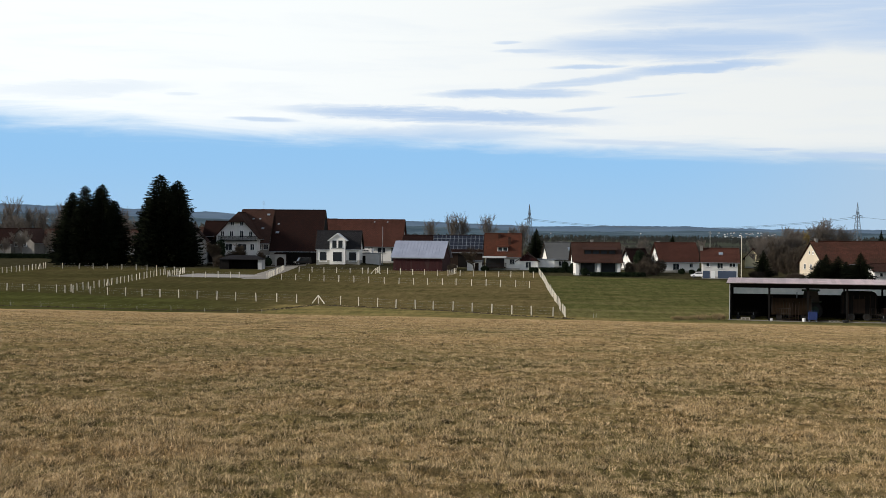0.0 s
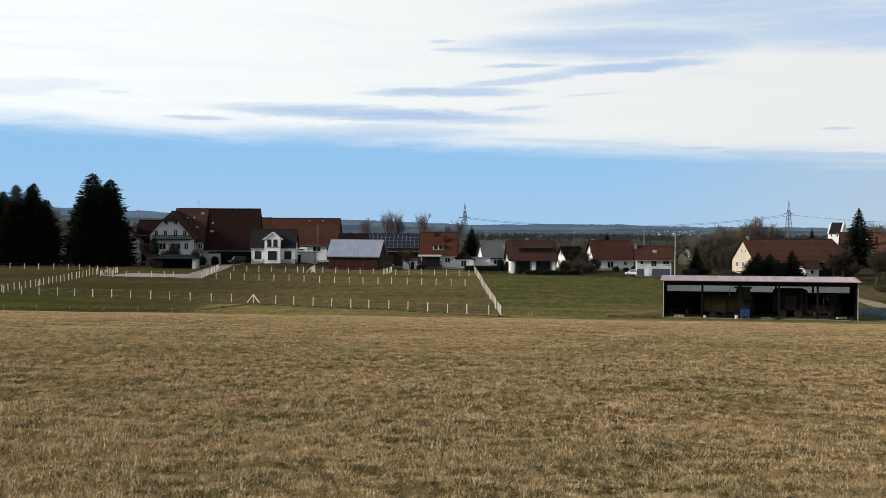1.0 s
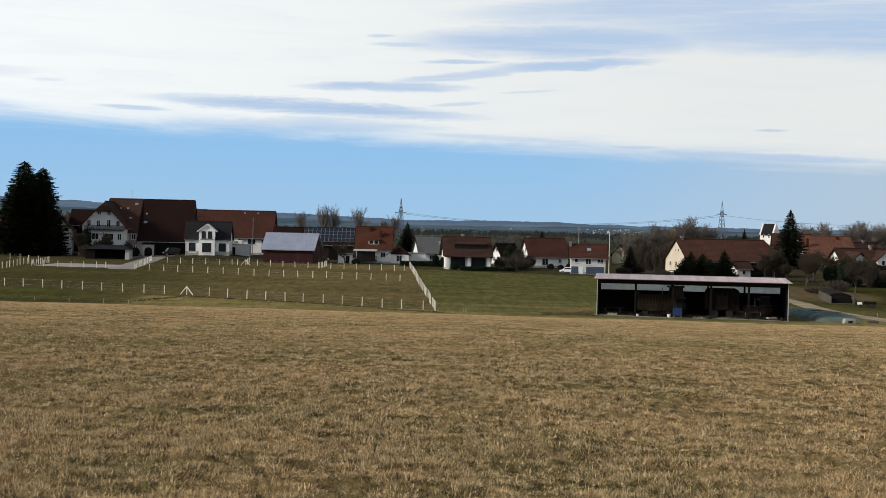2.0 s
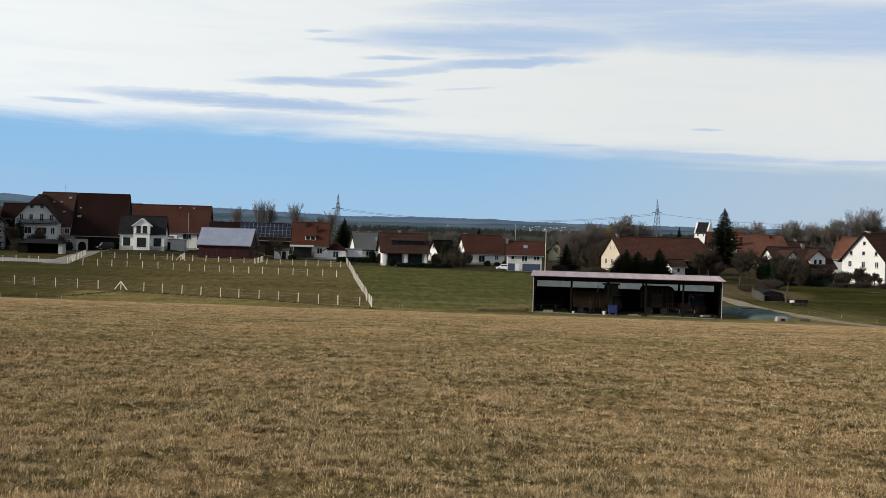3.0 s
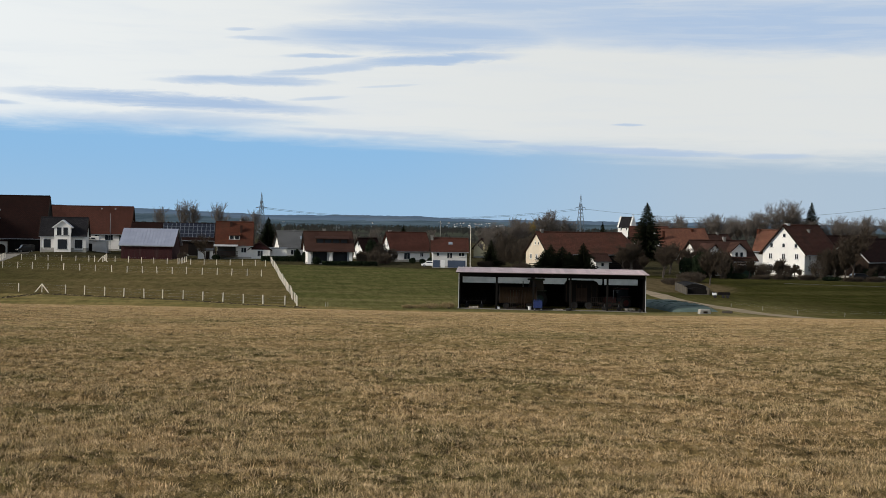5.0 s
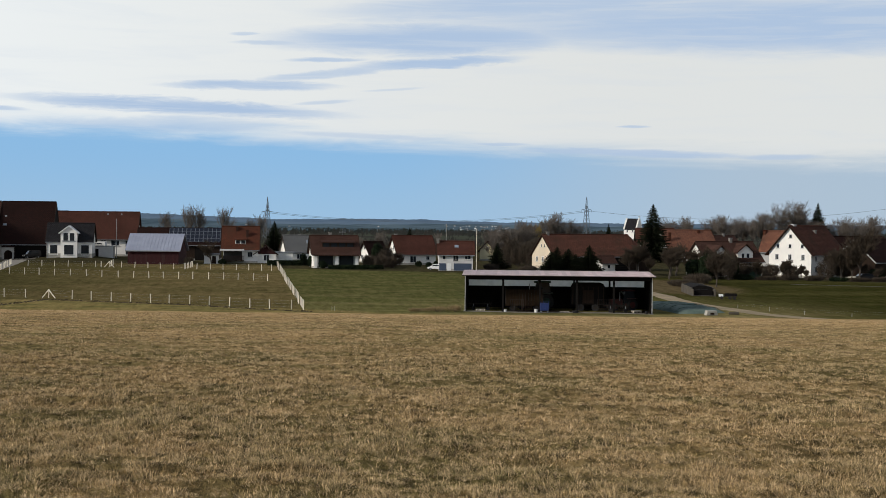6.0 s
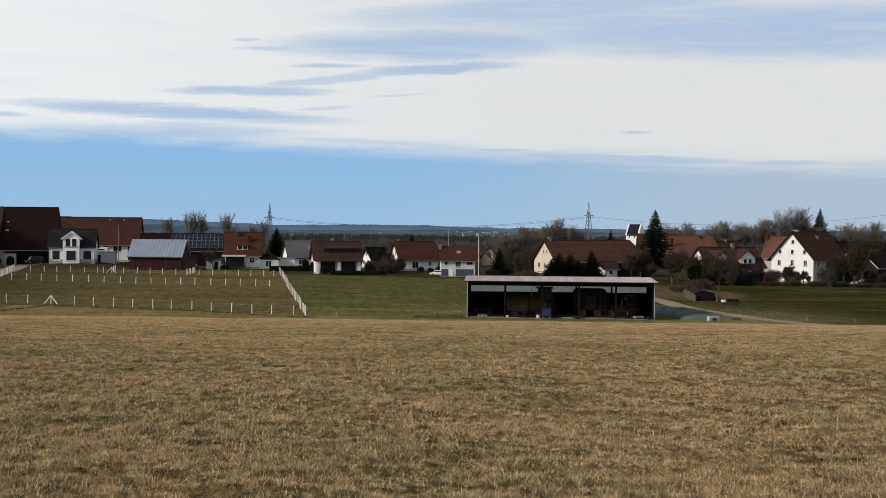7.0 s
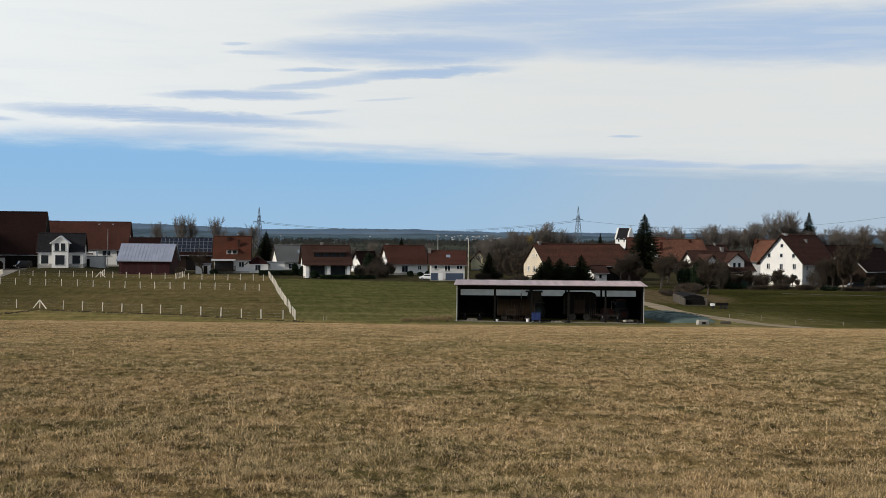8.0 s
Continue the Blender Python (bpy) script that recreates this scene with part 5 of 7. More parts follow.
def silage_heap():
    root = thing("silage_heap", 57.0, 203.5, 8, "low silage heap under a ribbed green tarpaulin", "silage heap")
    bm = B()
    nx, ny, grid = 36, 46, []
    for j in range(ny + 1):
        row = []
        for i in range(nx + 1):
            u, v = -1 + 2 * i / nx, -1 + 2 * j / ny
            e = max(0.0, 1 - u ** 4) * max(0.0, 1 - v ** 6)
            z = 0.85 * e ** 0.6 + 0.07 * math.sin(v * 26) * e + 0.12 * noise.noise((u * 3, v * 6, 0.4)) * e
            x, y = u * 3.5, v * 8.0
            row.append(bm.verts.new((x, y, z - 0.05 + gz(57 + x, 203.5 + y) - gz(57, 203.5))))
        grid.append(row)
    for j in range(ny):
        for i in range(nx):
            bm.faces.new((grid[j][i], grid[j][i + 1], grid[j + 1][i + 1], grid[j + 1][i]))
    part("tarpaulin", bm, TARP, root, smooth=True)
    for k in range(6):
        v = -0.8 + 1.6 * k / 5
        bm = B()
        last = None
        for i in range(15):
            u = -1 + 2 * i / 14
            e = max(0.0, 1 - u ** 4) * max(0.0, 1 - v ** 6)
            p = Vector((u * 3.4, v * 8, 0.85 * e ** 0.6 + 0.07 * math.sin(v * 26) * e + 0.06))
            if last:
                bar(bm, last, p, 0.025, 5)
            last = p
        part("sandbag_row", bm, METAL_GREEN, root, "dark row of gravel bags")


silage_heap()
root = thing("concrete_block", 58.2, 192.3, 8, "pale concrete block lying by the silage heap", "concrete block")
bm = B()
prism(bm, [(-0.85, 0), (0.85, 0), (0.7, 0.65), (-0.7, 0.65)], -0.4, 0.4)
bmesh.ops.bevel(bm, geom=list(bm.edges), offset=0.05, segments=1, affect="EDGES")
blk = part("block", bm, CONCRETE, root)
# dark plate on the front face, its colour standing for a shaded recess
bm = B()
box(bm, -0.3, 0.3, -0.43, -0.38, 0.12, 0.38)
part("recess_shade_plate", bm, WOOD_DARK, blk)
root = thing("concrete_block", 61.8, 193.6, -15, "small stained dark concrete block beside the farm track", "concrete block")
bm = B()
box(bm, -0.7, 0.7, -0.3, 0.3, 0, 0.35)
bmesh.ops.bevel(bm, geom=list(bm.edges), offset=0.05, segments=1, affect="EDGES")
part("block", bm, CONCRETE_DARK, root)


def bunker():
    root = thing("silage_bunker", 70.4, 240, -8, "empty silage bunker with stained concrete walls", "silage bunker")
    root.scale = (0.78, 0.85, 0.85)
    for x in (-2.3, 2.3):
        for k in range(6):
            bm = B()
            y = -8 + k * 2.7
            h = (1.3, 1.5, 1.6, 1.6, 1.6, 1.6)[k]
            box(bm, x - 0.15, x + 0.15, y, y + 2.66, -0.5, h)
            bmesh.ops.bevel(bm, geom=list(bm.edges), offset=0.03, segments=1, affect="EDGES")
            part("wall_panel", bm, CONCRETE_DARK, root)
    bm = B()
    box(bm, -2.3, 2.3, 8.0, 8.3, -0.5, 1.8)
    part("back_wall", bm, CONCRETE_DARK, root)
    bm = B()
    box(bm, -2.2, 2.2, -8, 8, -0.4, 0.08)
    part("floor_slab", bm, CONCRETE_DARK, root)
    bm = B()
    prism(bm, [(-2.1, 0.05), (2.1, 0.05), (2.1, 1.5), (1.5, 1.75), (0.4, 1.9), (-0.8, 1.95), (-2.1, 1.55)], -5.6, 7.9)
    prism(bm, [(-2.0, 0.04), (2.0, 0.04), (2.0, 0.9), (0.9, 1.2), (-0.7, 1.25), (-2.0, 1.0)], -7.2, -5.6)
    part("silage", bm, WOOD_BLACK, root, "dark covered silage")


bunker()
root = thing("farm_trailer", 70.9, 225.5, -14, "small dark farm trailer with a white front box", "trailer")
root.scale = (0.62, 0.62, 0.62)
bm = B()
box(bm, -0.9, 2.3, -0.9, 0.9, 0.75, 0.9)
part("bed", bm, RUST, root)
bm = B()
box(bm, -2.2, -1.1, -0.7, 0.7, 0.7, 1.3)
bmesh.ops.bevel(bm, geom=list(bm.edges), offset=0.06, segments=1, affect="EDGES")
part("front_box", bm, FRAME_WHITE, root)
for y in (-0.9, 0.9):
    bm = B()
    box(bm, -0.7, 2.3, y - 0.03, y + 0.03, 0.9, 1.5)
    part("side_board", bm, WOOD_BLACK, root)
for x in (-1.5, 0.6, 1.7):
    for s in (-1, 1):
        wheel(root, x, s * 0.8, 0.4, 0.4, 0.25, RUST)

# ---- cars ----


def car(name, x, y, yaw, paint, label, van=False):
    root = thing(name, x, y, yaw, label, "car")
    bm = B()
    h = 1.9 if van else 1.45
    side = [(-2.1, 0.35), (2.1, 0.35), (2.15, 0.75), (1.35, 0.95), (0.75, h), (-1.5 if not van else -1.95, h), (-2.1, 0.95)]
    prism(bm, side, -0.85, 0.85)
    bmesh.ops.bevel(bm, geom=list(bm.edges), offset=0.09, segments=2, affect="EDGES")
    body = part("body", bm, paint, root)
    for s in (-1, 1):
        bm = B()
        prism(bm, [(-1.4, 1.0), (1.1, 1.0), (0.7, h - 0.13), (-1.3, h - 0.13)], s * 0.86 - 0.01, s * 0.86 + 0.01)
        part("side_window", bm, GLASS, body)
        for wx in (-1.3, 1.35):
            wheel(root, wx, s * 0.78, 0.32, 0.32, 0.2)
        bm = B()
        box(bm, 2.08, 2.16, s * 0.6 - 0.18, s * 0.6 + 0.18, 0.62, 0.78)
        part("headlight", bm, FRAME_WHITE, body)
    for xa, xb in ((1.32, 0.80), (-2.05, -1.62 if not van else -1.97)):
        bm = B()
        vs = [bm.verts.new(p) for p in ((xa + 0.04 * np.sign(xa), -0.7, 1.0), (xa + 0.04 * np.sign(xa), 0.7, 1.0), (xb + 0.04 * np.sign(xa), 0.62, h - 0.12), (xb + 0.04 * np.sign(xa), -0.62, h - 0.12))]
        vs2 = [bm.verts.new(v.co + Vector((0.02 * np.sign(xa), 0, 0.01))) for v in vs]
        bm.faces.new(vs2)
        bm.faces.new(list(reversed(vs)))
        for i in range(4):
            j = (i + 1) % 4
            bm.faces.new((vs[i], vs[j], vs2[j], vs2[i]))
        part("windscreen" if xa > 0 else "rear_window", bm, GLASS_PALE, body)
    return root


car("car", -59.3, 367.5, 208, CAR_BLACK, "black estate car with pale windscreen in the farmyard", True)
car("car", 35.1, 322.0, 168, CAR_WHITE, "white hatchback parked beside a garage").scale = (0.92, 0.92, 0.92)
car("car", 119.5, 287.5, 15, CAR_BLACK, "dark car parked under garden trees")

# ---- the farm ----


def farmstead():
    L, W, e, r = 13.3, 15.0, 4.2, 13.9
    root, roof = house("farm_barn", -61.9, 379.5, 0, L, W, e, r, WOOD_BLACK, TILE_DARK, "huge farm barn with a steep blackened tiled roof", "barn",
                       windows=(("S", -5.7, 3.3, 1.0, 1.1), ("S", -4.2, 3.3, 1.0, 1.1), ("S", -5.9, 1.3, 0.9, 1.2)), over=0.7, end=0.0)
    bm = B()
    box(bm, -L / 2, -3.2, -W / 2 - 0.06, -W / 2 - 0.01, 0.3, 4.1)
    part("plastered_front", bm, PLASTER_OLD, root, "dull white plastered front")
    skylight(roof, -5.2, 0.40, L, W, e, r, 0.9, 0.6)
    skylight(roof, -5.2, 0.62, L, W, e, r, 0.45, 0.4)
    m = face_pose("S", L, W)
    door(root, m, 1.9, 8.6, 4.0, WOOD_BLACK, "barn_door", "wide dark barn door")
    door(root, m, -4.0, 1.6, 2.2, WOOD_DARK, "stable_door")
    L, e = 8.5, 5.8
    # the wall's dim plaster colour holds the shade of the roof overhang
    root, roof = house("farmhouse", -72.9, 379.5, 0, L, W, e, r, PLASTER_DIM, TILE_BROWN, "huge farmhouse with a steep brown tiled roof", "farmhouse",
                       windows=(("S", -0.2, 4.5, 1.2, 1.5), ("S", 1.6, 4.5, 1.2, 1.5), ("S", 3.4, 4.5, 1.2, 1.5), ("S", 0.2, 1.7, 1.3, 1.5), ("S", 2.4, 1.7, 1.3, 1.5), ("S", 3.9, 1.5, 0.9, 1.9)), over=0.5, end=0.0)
    skylight(roof, 2.0, 0.40, L, W, e, r, 0.7, 0.5)
    skylight(roof, -0.9, 0.70, L, W, e, r, 0.5, 0.4)
    skylight(roof, 0.9, 0.70, L, W, e, r, 0.5, 0.4)
    skylight(roof, 2.9, 0.84, L, W, e, r, 0.8, 0.6)
    bm = B()
    bar(bm, (1.4, 0, r), (1.4, 0, r + 2.4), 0.04, 5)
    for k in range(4):
        bar(bm, (1.0, 0, r + 1.5 + 0.25 * k), (1.8, 0, r + 1.5 + 0.25 * k), 0.02, 4)
    part("aerial", bm, METAL_GREY, roof)
    # the gabled living wing
    L, W, e, r = 14.0, 10.4, 7.4, 13.2
    wing, roof = house("farmhouse_wing", -76.2, 374.6, 90, L, W, e, r, PLASTER_SOFT, TILE_BROWN, "white gabled farmhouse wing with dark balcony and half-hipped roof", "farmhouse",
                       windows=(("W", -1.1, 10.5, 1.0, 1.1), ("W", 1.3, 10.5, 1.0, 1.1), ("W", -3.6, 7.9, 1.0, 1.5), ("W", -1.3, 7.9, 1.0, 1.5), ("W", 1.3, 7.9, 1.0, 1.9),
                                ("W", 3.6, 7.9, 1.0, 1.5), ("W", 1.4, 4.6, 2.4, 1.7), ("W", -2.0, 4.6, 1.8, 1.7), ("W", 4.0, 4.6, 1.1, 1.7), ("W", -2.6, 1.7, 2.0, 1.8), ("W", 0.3, 1.7, 1.6, 1.8), ("W", 3.0, 1.7, 2.0, 1.8)),
                       hip=2.6, over=0.8, end=0.9, chimneys=((1.0, 1.2, 1.2),))
    balcony(wing, face_pose("W", L, W), 0.4, 6.4, 9.6, 1.3, WOOD_BLACK)
    # dark cross-roofed stable joined to the wing
    house("farm_stable", -83.0, 381, 0, 7.7, 7.0, 7.5, 10.9, WOOD_BLACK, TILE_DARK, "dark boarded stable with a low roof joined to the farmhouse", "barn", over=0.5, end=0.3)
    # side extension with porch arches
    for k, (x, w) in enumerate(((-65.4, 2.8),)):
        porch = thing("porch", x, 370.0, 0, "white plastered porch with a dark arch on the farmhouse", "porch", "farmhouse porches")
        bm = B()
        outl = [(-w / 2, 0), (-w / 2, 2.9), (w / 2, 2.9), (w / 2, 0), (w / 2 - 0.4, 0)]
        outl += [((w / 2 - 0.4) * math.cos(a), 1.3 + 0.9 * math.sin(a)) for a in [i * math.pi / 8 for i in range(9)]] + [(-w / 2 + 0.4, 0)]
        prism(bm, outl, -0.2, 0.2)
        part("arch", bm, PLASTER_OLD, porch)
        lean_roof(porch, "roof", -w / 2 - 0.2, w / 2 + 0.2, -0.5, 2.2, 2.9, 3.2, TILE_DARK)
        bm = B()
        box(bm, -w / 2, w / 2, 1.9, 2.1, 0, 2.9)
        part("back_wall", bm, WOOD_DARK, porch)
    # low white house at the spruces
    house("cottage", -89.0, 372, 100, 12, 8.5, 6.3, 10.6, PLASTER_SOFT, TILE_BROWN, "narrow white gabled house beside dark spruces", "house",
          windows=(("W", 0.5, 4.4, 0.9, 1.2), ("W", 1.9, 1.7, 0.9, 1.2), ("W", -1.6, 1.7, 0.9, 1.2), ("W", 0, 7.6, 0.8, 1.0)), over=0.5)


farmstead()


def new_house():
    L, W, e, r = 10.7, 6.6, 3.5, 7.5
    root, roof = house("new_house", -49.7, 366.0, 0, L, W, e, r, PLASTER, TILE_SLATE, "white new house with slate-grey roof and tall windows", "house",
                       windows=(("S", -3.7, 1.25, 1.9, 2.5, None, None, False), ("S", 3.7, 1.25, 2.0, 2.5, None, None, False)), over=0.4, end=0.3)
    bm = B()
    prism(bm, [(-1.95, -1.2), (1.95, -1.2), (1.95, 5.5), (0, 6.9), (-1.95, 5.5)], -4.3, 0.5, None)
    bay = part("bay", bm, PLASTER, root)
    m = pose(0, -4.3, 0)
    window(bay, m, 0, 1.3, 2.4, 2.5, None, None, False)
    window(bay, m, -0.75, 4.4, 1.25, 2.0, None, None, False)
    window(bay, m, 0.75, 4.4, 1.25, 2.0, None, None, False)
    bm = B()
    box(bm, -1.6, 1.6, -4.42, -4.3, 3.3, 3.5)
    part("balcony_rail", bm, METAL_GREY, bay)
    for s in (-1, 1):
        bm = B()
        prism(bm, [(0, 6.92), (s * 2.4, 5.15), (s * 2.4, 5.37), (0, 7.15)], -4.7, 0.4)
        part("bay_roof", bm, FRAME_WHITE, bay, "white verge boards")
    bm = B()
    bar(bm, (-5.2, -3.36, -1.2), (-5.2, -3.36, 3.4), 0.06, 6)
    part("downpipe", bm, METAL_GREY, root)


new_house()
# long barn behind, with white ground floor
L, W, e, r = 23.0, 14.0, 4.7, 11.4
barn, roof = house("barn", -48.4, 401, 0, L, W, e, r, PLASTER, TILE_RED, "long barn with red tiled roof over a white ground floor", "barn",
                   windows=(("S", 3.2, 3.4, 1.3, 1.5), ("S", 6.2, 3.4, 2.2, 1.5), ("S", 9.6, 3.3, 1.6, 1.6), ("S", 9.8, 1.0, 2.0, 1.6)), over=0.6,
                   chimneys=((-6.0, 0.4, 0.5),))
skylight(roof, 3.6, 0.9, L, W, e, r, 0.4, 0.4)
skylight(roof, 7.2, 0.9, L, W, e, r, 0.4, 0.4)
# flat-roofed annex
root = thing("annex", -43.2, 372.0, 0, "low grey flat-roofed annex with a dark door", "annex")
bm = B()
box(bm, -3.0, 3.0, -1.6, 3, -0.5, 2.7)
body = part("wall", bm, PLASTER_SOFT, root)
bm = B()
box(bm, -3.2, 3.2, -1.8, 3.1, 2.7, 2.88)
part("roof", bm, METAL_GREY, root)
door(root, pose(0, -1.6, 0), -1.1, 1.2, 2.1, WOOD_BLACK)
bm = B()
box(bm, -3.0, 1.0, -1.2, 3, 2.9, 3.9)
part("upper_wall", bm, PLASTER, root)
window(root, pose(0, -1.2, 0), -1.0, 3.4, 2.6, 0.5)
root = thing("lamp_pole", -40.7, 383, 0, "tall grey metal pole beside the barn", "pole")
bm = B()
bar(bm, (0, 0, -0.3), (0, 0, 10.0), 0.09, 8, 0.06)
part("mast", bm, METAL_GREY, root)
bm = B()
bar(bm, (0, 0, -0.1), (0, 0, 0.15), 0.2, 8)
part("foot", bm, CONCRETE, root)


def metal_roof_shed():
    L, W, e, r = 11.8, 9.5, 3.45, 6.9
    root = thing("red_shed", -27.7, 349.5, -7.5, "dark red boarded shed with pale standing-seam metal roof", "shed")
    bm = B()
    prism(bm, [(-W / 2, -0.5), (W / 2, -0.5), (W / 2, e), (0, r - 0.05), (-W / 2, e)], -L / 2, L / 2, pose(0, 0, 0, 0, 0, 90))
    part("wall", bm, WOOD_RED, root)
    n = 40
    for i in range(n):
        bm = B()
        x = -L / 2 + L * (i + 0.5) / n
        box(bm, x - 0.02, x + 0.02, -W / 2 - 0.03, -W / 2 + 0.01, -0.2, e)
        part("batten", bm, WOOD_RED, root)
    rise = (r - e) / (W / 2)
    x1 = L / 2 + 0.5
    for s in (-1, 1):
        bm = B()
        y1 = s * (W / 2 + 0.6)
        lo = e - rise * 0.6
        top = [(-x1, y1, lo), (x1, y1, lo), (x1, 0, r), (-x1, 0, r)]
        a = [bm.verts.new((x, y, z + 0.14)) for x, y, z in top]
        b = [bm.verts.new(p) for p in top]
        bm.faces.new(a)
        bm.faces.new(b)
        for i in range(4):
            bm.faces.new((a[i], a[(i + 1) % 4], b[(i + 1) % 4], b[i]))
        bmesh.ops.recalc_face_normals(bm, faces=bm.faces)
        slab = part("roof", bm, METAL_PALE, root, "pale bluish sheet-metal roof")
        for k in range(17):
            bm = B()
            x = -x1 + 2 * x1 * k / 16
            bar(bm, (x, y1, lo + 0.16), (x, 0, r + 0.16), 0.045)
            part("seam", bm, METAL_PALE, slab)
    bm = B()
    box(bm, -x1, x1, -W / 2 - 0.68, -W / 2 - 0.6, e - rise * 0.6 - 0.08, e - rise * 0.6 + 0.14)
    part("eaves_board", bm, METAL_GREY, root)


metal_roof_shed()


def solar_barn():
    L, W, e, r = 20.0, 12.0, 3.9, 7.7
    root, roof = house("solar_barn", -24.0, 374, 0, L, W, e, r, WOOD_DARK, TILE_DARK, "low barn with dark roof carrying rows of solar panels", "barn", over=0.5)
    slope = math.degrees(math.atan2(r - e, W / 2))
    cols, rows = 12, 4
    for i in range(cols):
        for j in range(rows):
            u = -2.6 + i * 1.06
            f = 0.10 + 0.225 * j
            y, z = -(W / 2) * (1 - f) , e + (r - e) * f + 0.27
            m = pose(u, y, z, slope, 0, 0)
            bm = B()
            box(bm, 0, 1.04, 0, 1.57, 0, 0.04, m)
            f1 = part("solar_panel", bm, METAL_GREY, roof)
            bm = B()
            box(bm, 0.05, 0.99, 0.05, 1.52, 0.035, 0.05, m)
            part("pane", bm, SOLAR, f1)
    m = face_pose("S", L, W)
    door(root, m, 6.0, 4.2, 3.2, WOOD_BLACK, "barn_door")


solar_barn()

# ---- the row of houses behind the paddocks ----
L, W, e, r = 8.2, 9.5, 3.4, 8.5
root, roof = house("orange_roof_house", -8.6, 360, 0, L, W, e, r, PLASTER, TILE_ORANGE, "white bungalow with steep orange tiled roof and dormer", "house",
                   windows=(("S", 2.3, 2.0, 1.3, 1.3),), chimneys=((-0.9, -0.8, 1.0), (1.6, -2.2, 1.6)))
shed_dormer(root, 0.0, L, W, e, r, 2.5, 0.17, PLASTER, TILE_ORANGE)
m = face_pose("S", L, W)
bm = B()
box(bm, -4.0, 0.4, -0.02, 0.05, 0.5, 2.9, m)
part("loggia", bm, GLASS, root, "dark glazed loggia")
balcony(root, m, -1.8, 0.7, 5.4, 1.6, WOOD_DARK)
lean_roof(root, "porch_roof", -4.8, 0.9, -W / 2 - 2.0, -W / 2 + 0.1, 2.85, 3.2, PLASTER_GREY)
root = thing("garden_hut", -15.2, 351, 0, "small white garden hut under a bare tree", "hut")
bm = B()
box(bm, -1.7, 1.7, -1.2, 1.2, -0.3, 2.0)
part("wall", bm, PLASTER, root)
lean_roof(root, "roof", -1.9, 1.9, -1.5, 1.5, 2.0, 2.3, TILE_GREY)
door(root, pose(0, -1.2, 0), 0.6, 0.9, 1.8, WOOD_DARK)
house("garage", -2.6, 359, 90, 6.5, 5.2, 2.1, 4.0, PLASTER, TILE_BROWN, "small garage with a dark red boarded gable", "garage", gable=WOOD_RED, over=0.4,
      windows=(("W", 0.2, 1.2, 1.4, 1.5),), plinth=0)
root = thing("annex", 1.6, 361, 0, "white flat-roofed annex between houses", "annex")
bm = B()
box(bm, -2.6, 2.4, -2, 3, -0.3, 2.3)
part("wall", bm, PLASTER, root)
bm = B()
box(bm, -2.8, 2.6, -2.2, 3.1, 2.3, 2.5)
part("roof", bm, METAL_GREY, root)
L, W, e, r = 7.0, 7.8, 2.6, 6.2
root, roof = house("grey_roof_house", 5.3, 371, 12, L, W, e, r, PLASTER, TILE_GREY, "white house with grey tiled roof and dark upper boards", "house",
                   windows=(("S", -0.4, 1.2, 1.4, 1.3), ("W", 0.6, 4.4, 0.9, 1.2), ("W", -1.0, 1.6, 1.0, 1.3)), chimneys=((0.6, 0.5, 0.9),))
skylight(roof, 2.3, 0.55, L, W, e, r, 1.1, 1.2)
bm = B()
box(bm, -L / 2 + 0.2, L / 2 - 0.1, -W / 2 - 0.08, -W / 2 - 0.03, 1.9, 2.6)
part("boarding", bm, WOOD_DARK, root, "dark stained board band")


def brown_house():
    L, W, e, r = 10.2, 9.0, 3.3, 7.0
    root, roof = house("brown_roof_house", 12.9, 334, 4, L, W, e, r, PLASTER, TILE_BROWN, "white house with brown roof and wide dark dormer", "house",
                       windows=(("W", 0, 1.6, 1.0, 1.3), ("W", 0, 4.4, 0.9, 1.1)), chimneys=((-0.8, 0.3, 1.0),))
    shed_dormer(root, 0.7, L, W, e, r, 7.2, 0.30, WOOD_DARK, TILE_BROWN, 4)
    m = face_pose("S", L, W)
    for u, w in ((-2.2, 3.2), (2.4, 3.2)):
        bm = B()
        box(bm, u - w / 2, u + w / 2, -0.05, 0.03, 0.2, 2.7, m)
        part("glazed_door", bm, GLASS, root)
    for u in (-4.6, 0.1, 4.6):
        bm = B()
        box(bm, u - 0.35, u + 0.35, -1.4, 0, 0, 2.8, m)
        part("pier", bm, PLASTER, root)
    lean_roof(root, "terrace_roof", -L / 2 - 0.4, L / 2 + 0.4, -W / 2 - 2.0, -W / 2, 2.75, 3.3, TILE_BROWN)
    bm = B()
    for k in range(3):
        bar(bm, (2.0, 0.2, r), (2.0, 0.2, r + 1.8), 0.04, 4)
        bar(bm, (1.2, 0.2, r + 0.9 + k * 0.3), (2.8, 0.2, r + 0.9 + k * 0.3), 0.03, 4)
    part("aerial", bm, METAL_GREY, roof)


brown_house()
house("small_gable_house", 23.8, 364, 32, 5.0, 4.6, 2.2, 4.9, PLASTER, TILE_DARK, "small white gabled house behind bare shrubs", "house",
      windows=(("W", 0, 3.6, 0.7, 0.9), ("W", -1.2, 1.4, 0.9, 1.1)))
L, W, e, r = 9.4, 8.6, 2.7, 6.7
root, roof = house("white_house", 32.6, 354.5, 12, L, W, e, r, PLASTER, TILE_RED, "white bungalow with brick-red tiled roof", "house",
                   windows=(("S", -1.0, 1.3, 1.6, 1.6), ("S", 2.7, 1.6, 0.9, 1.0), ("W", 0.3, 4.0, 1.0, 1.1), ("W", -1.8, 1.4, 1.2, 1.2), ("W", 1.8, 1.4, 1.2, 1.2)),
                   chimneys=((-4.0, 0.3, 0.8),), gable=None)
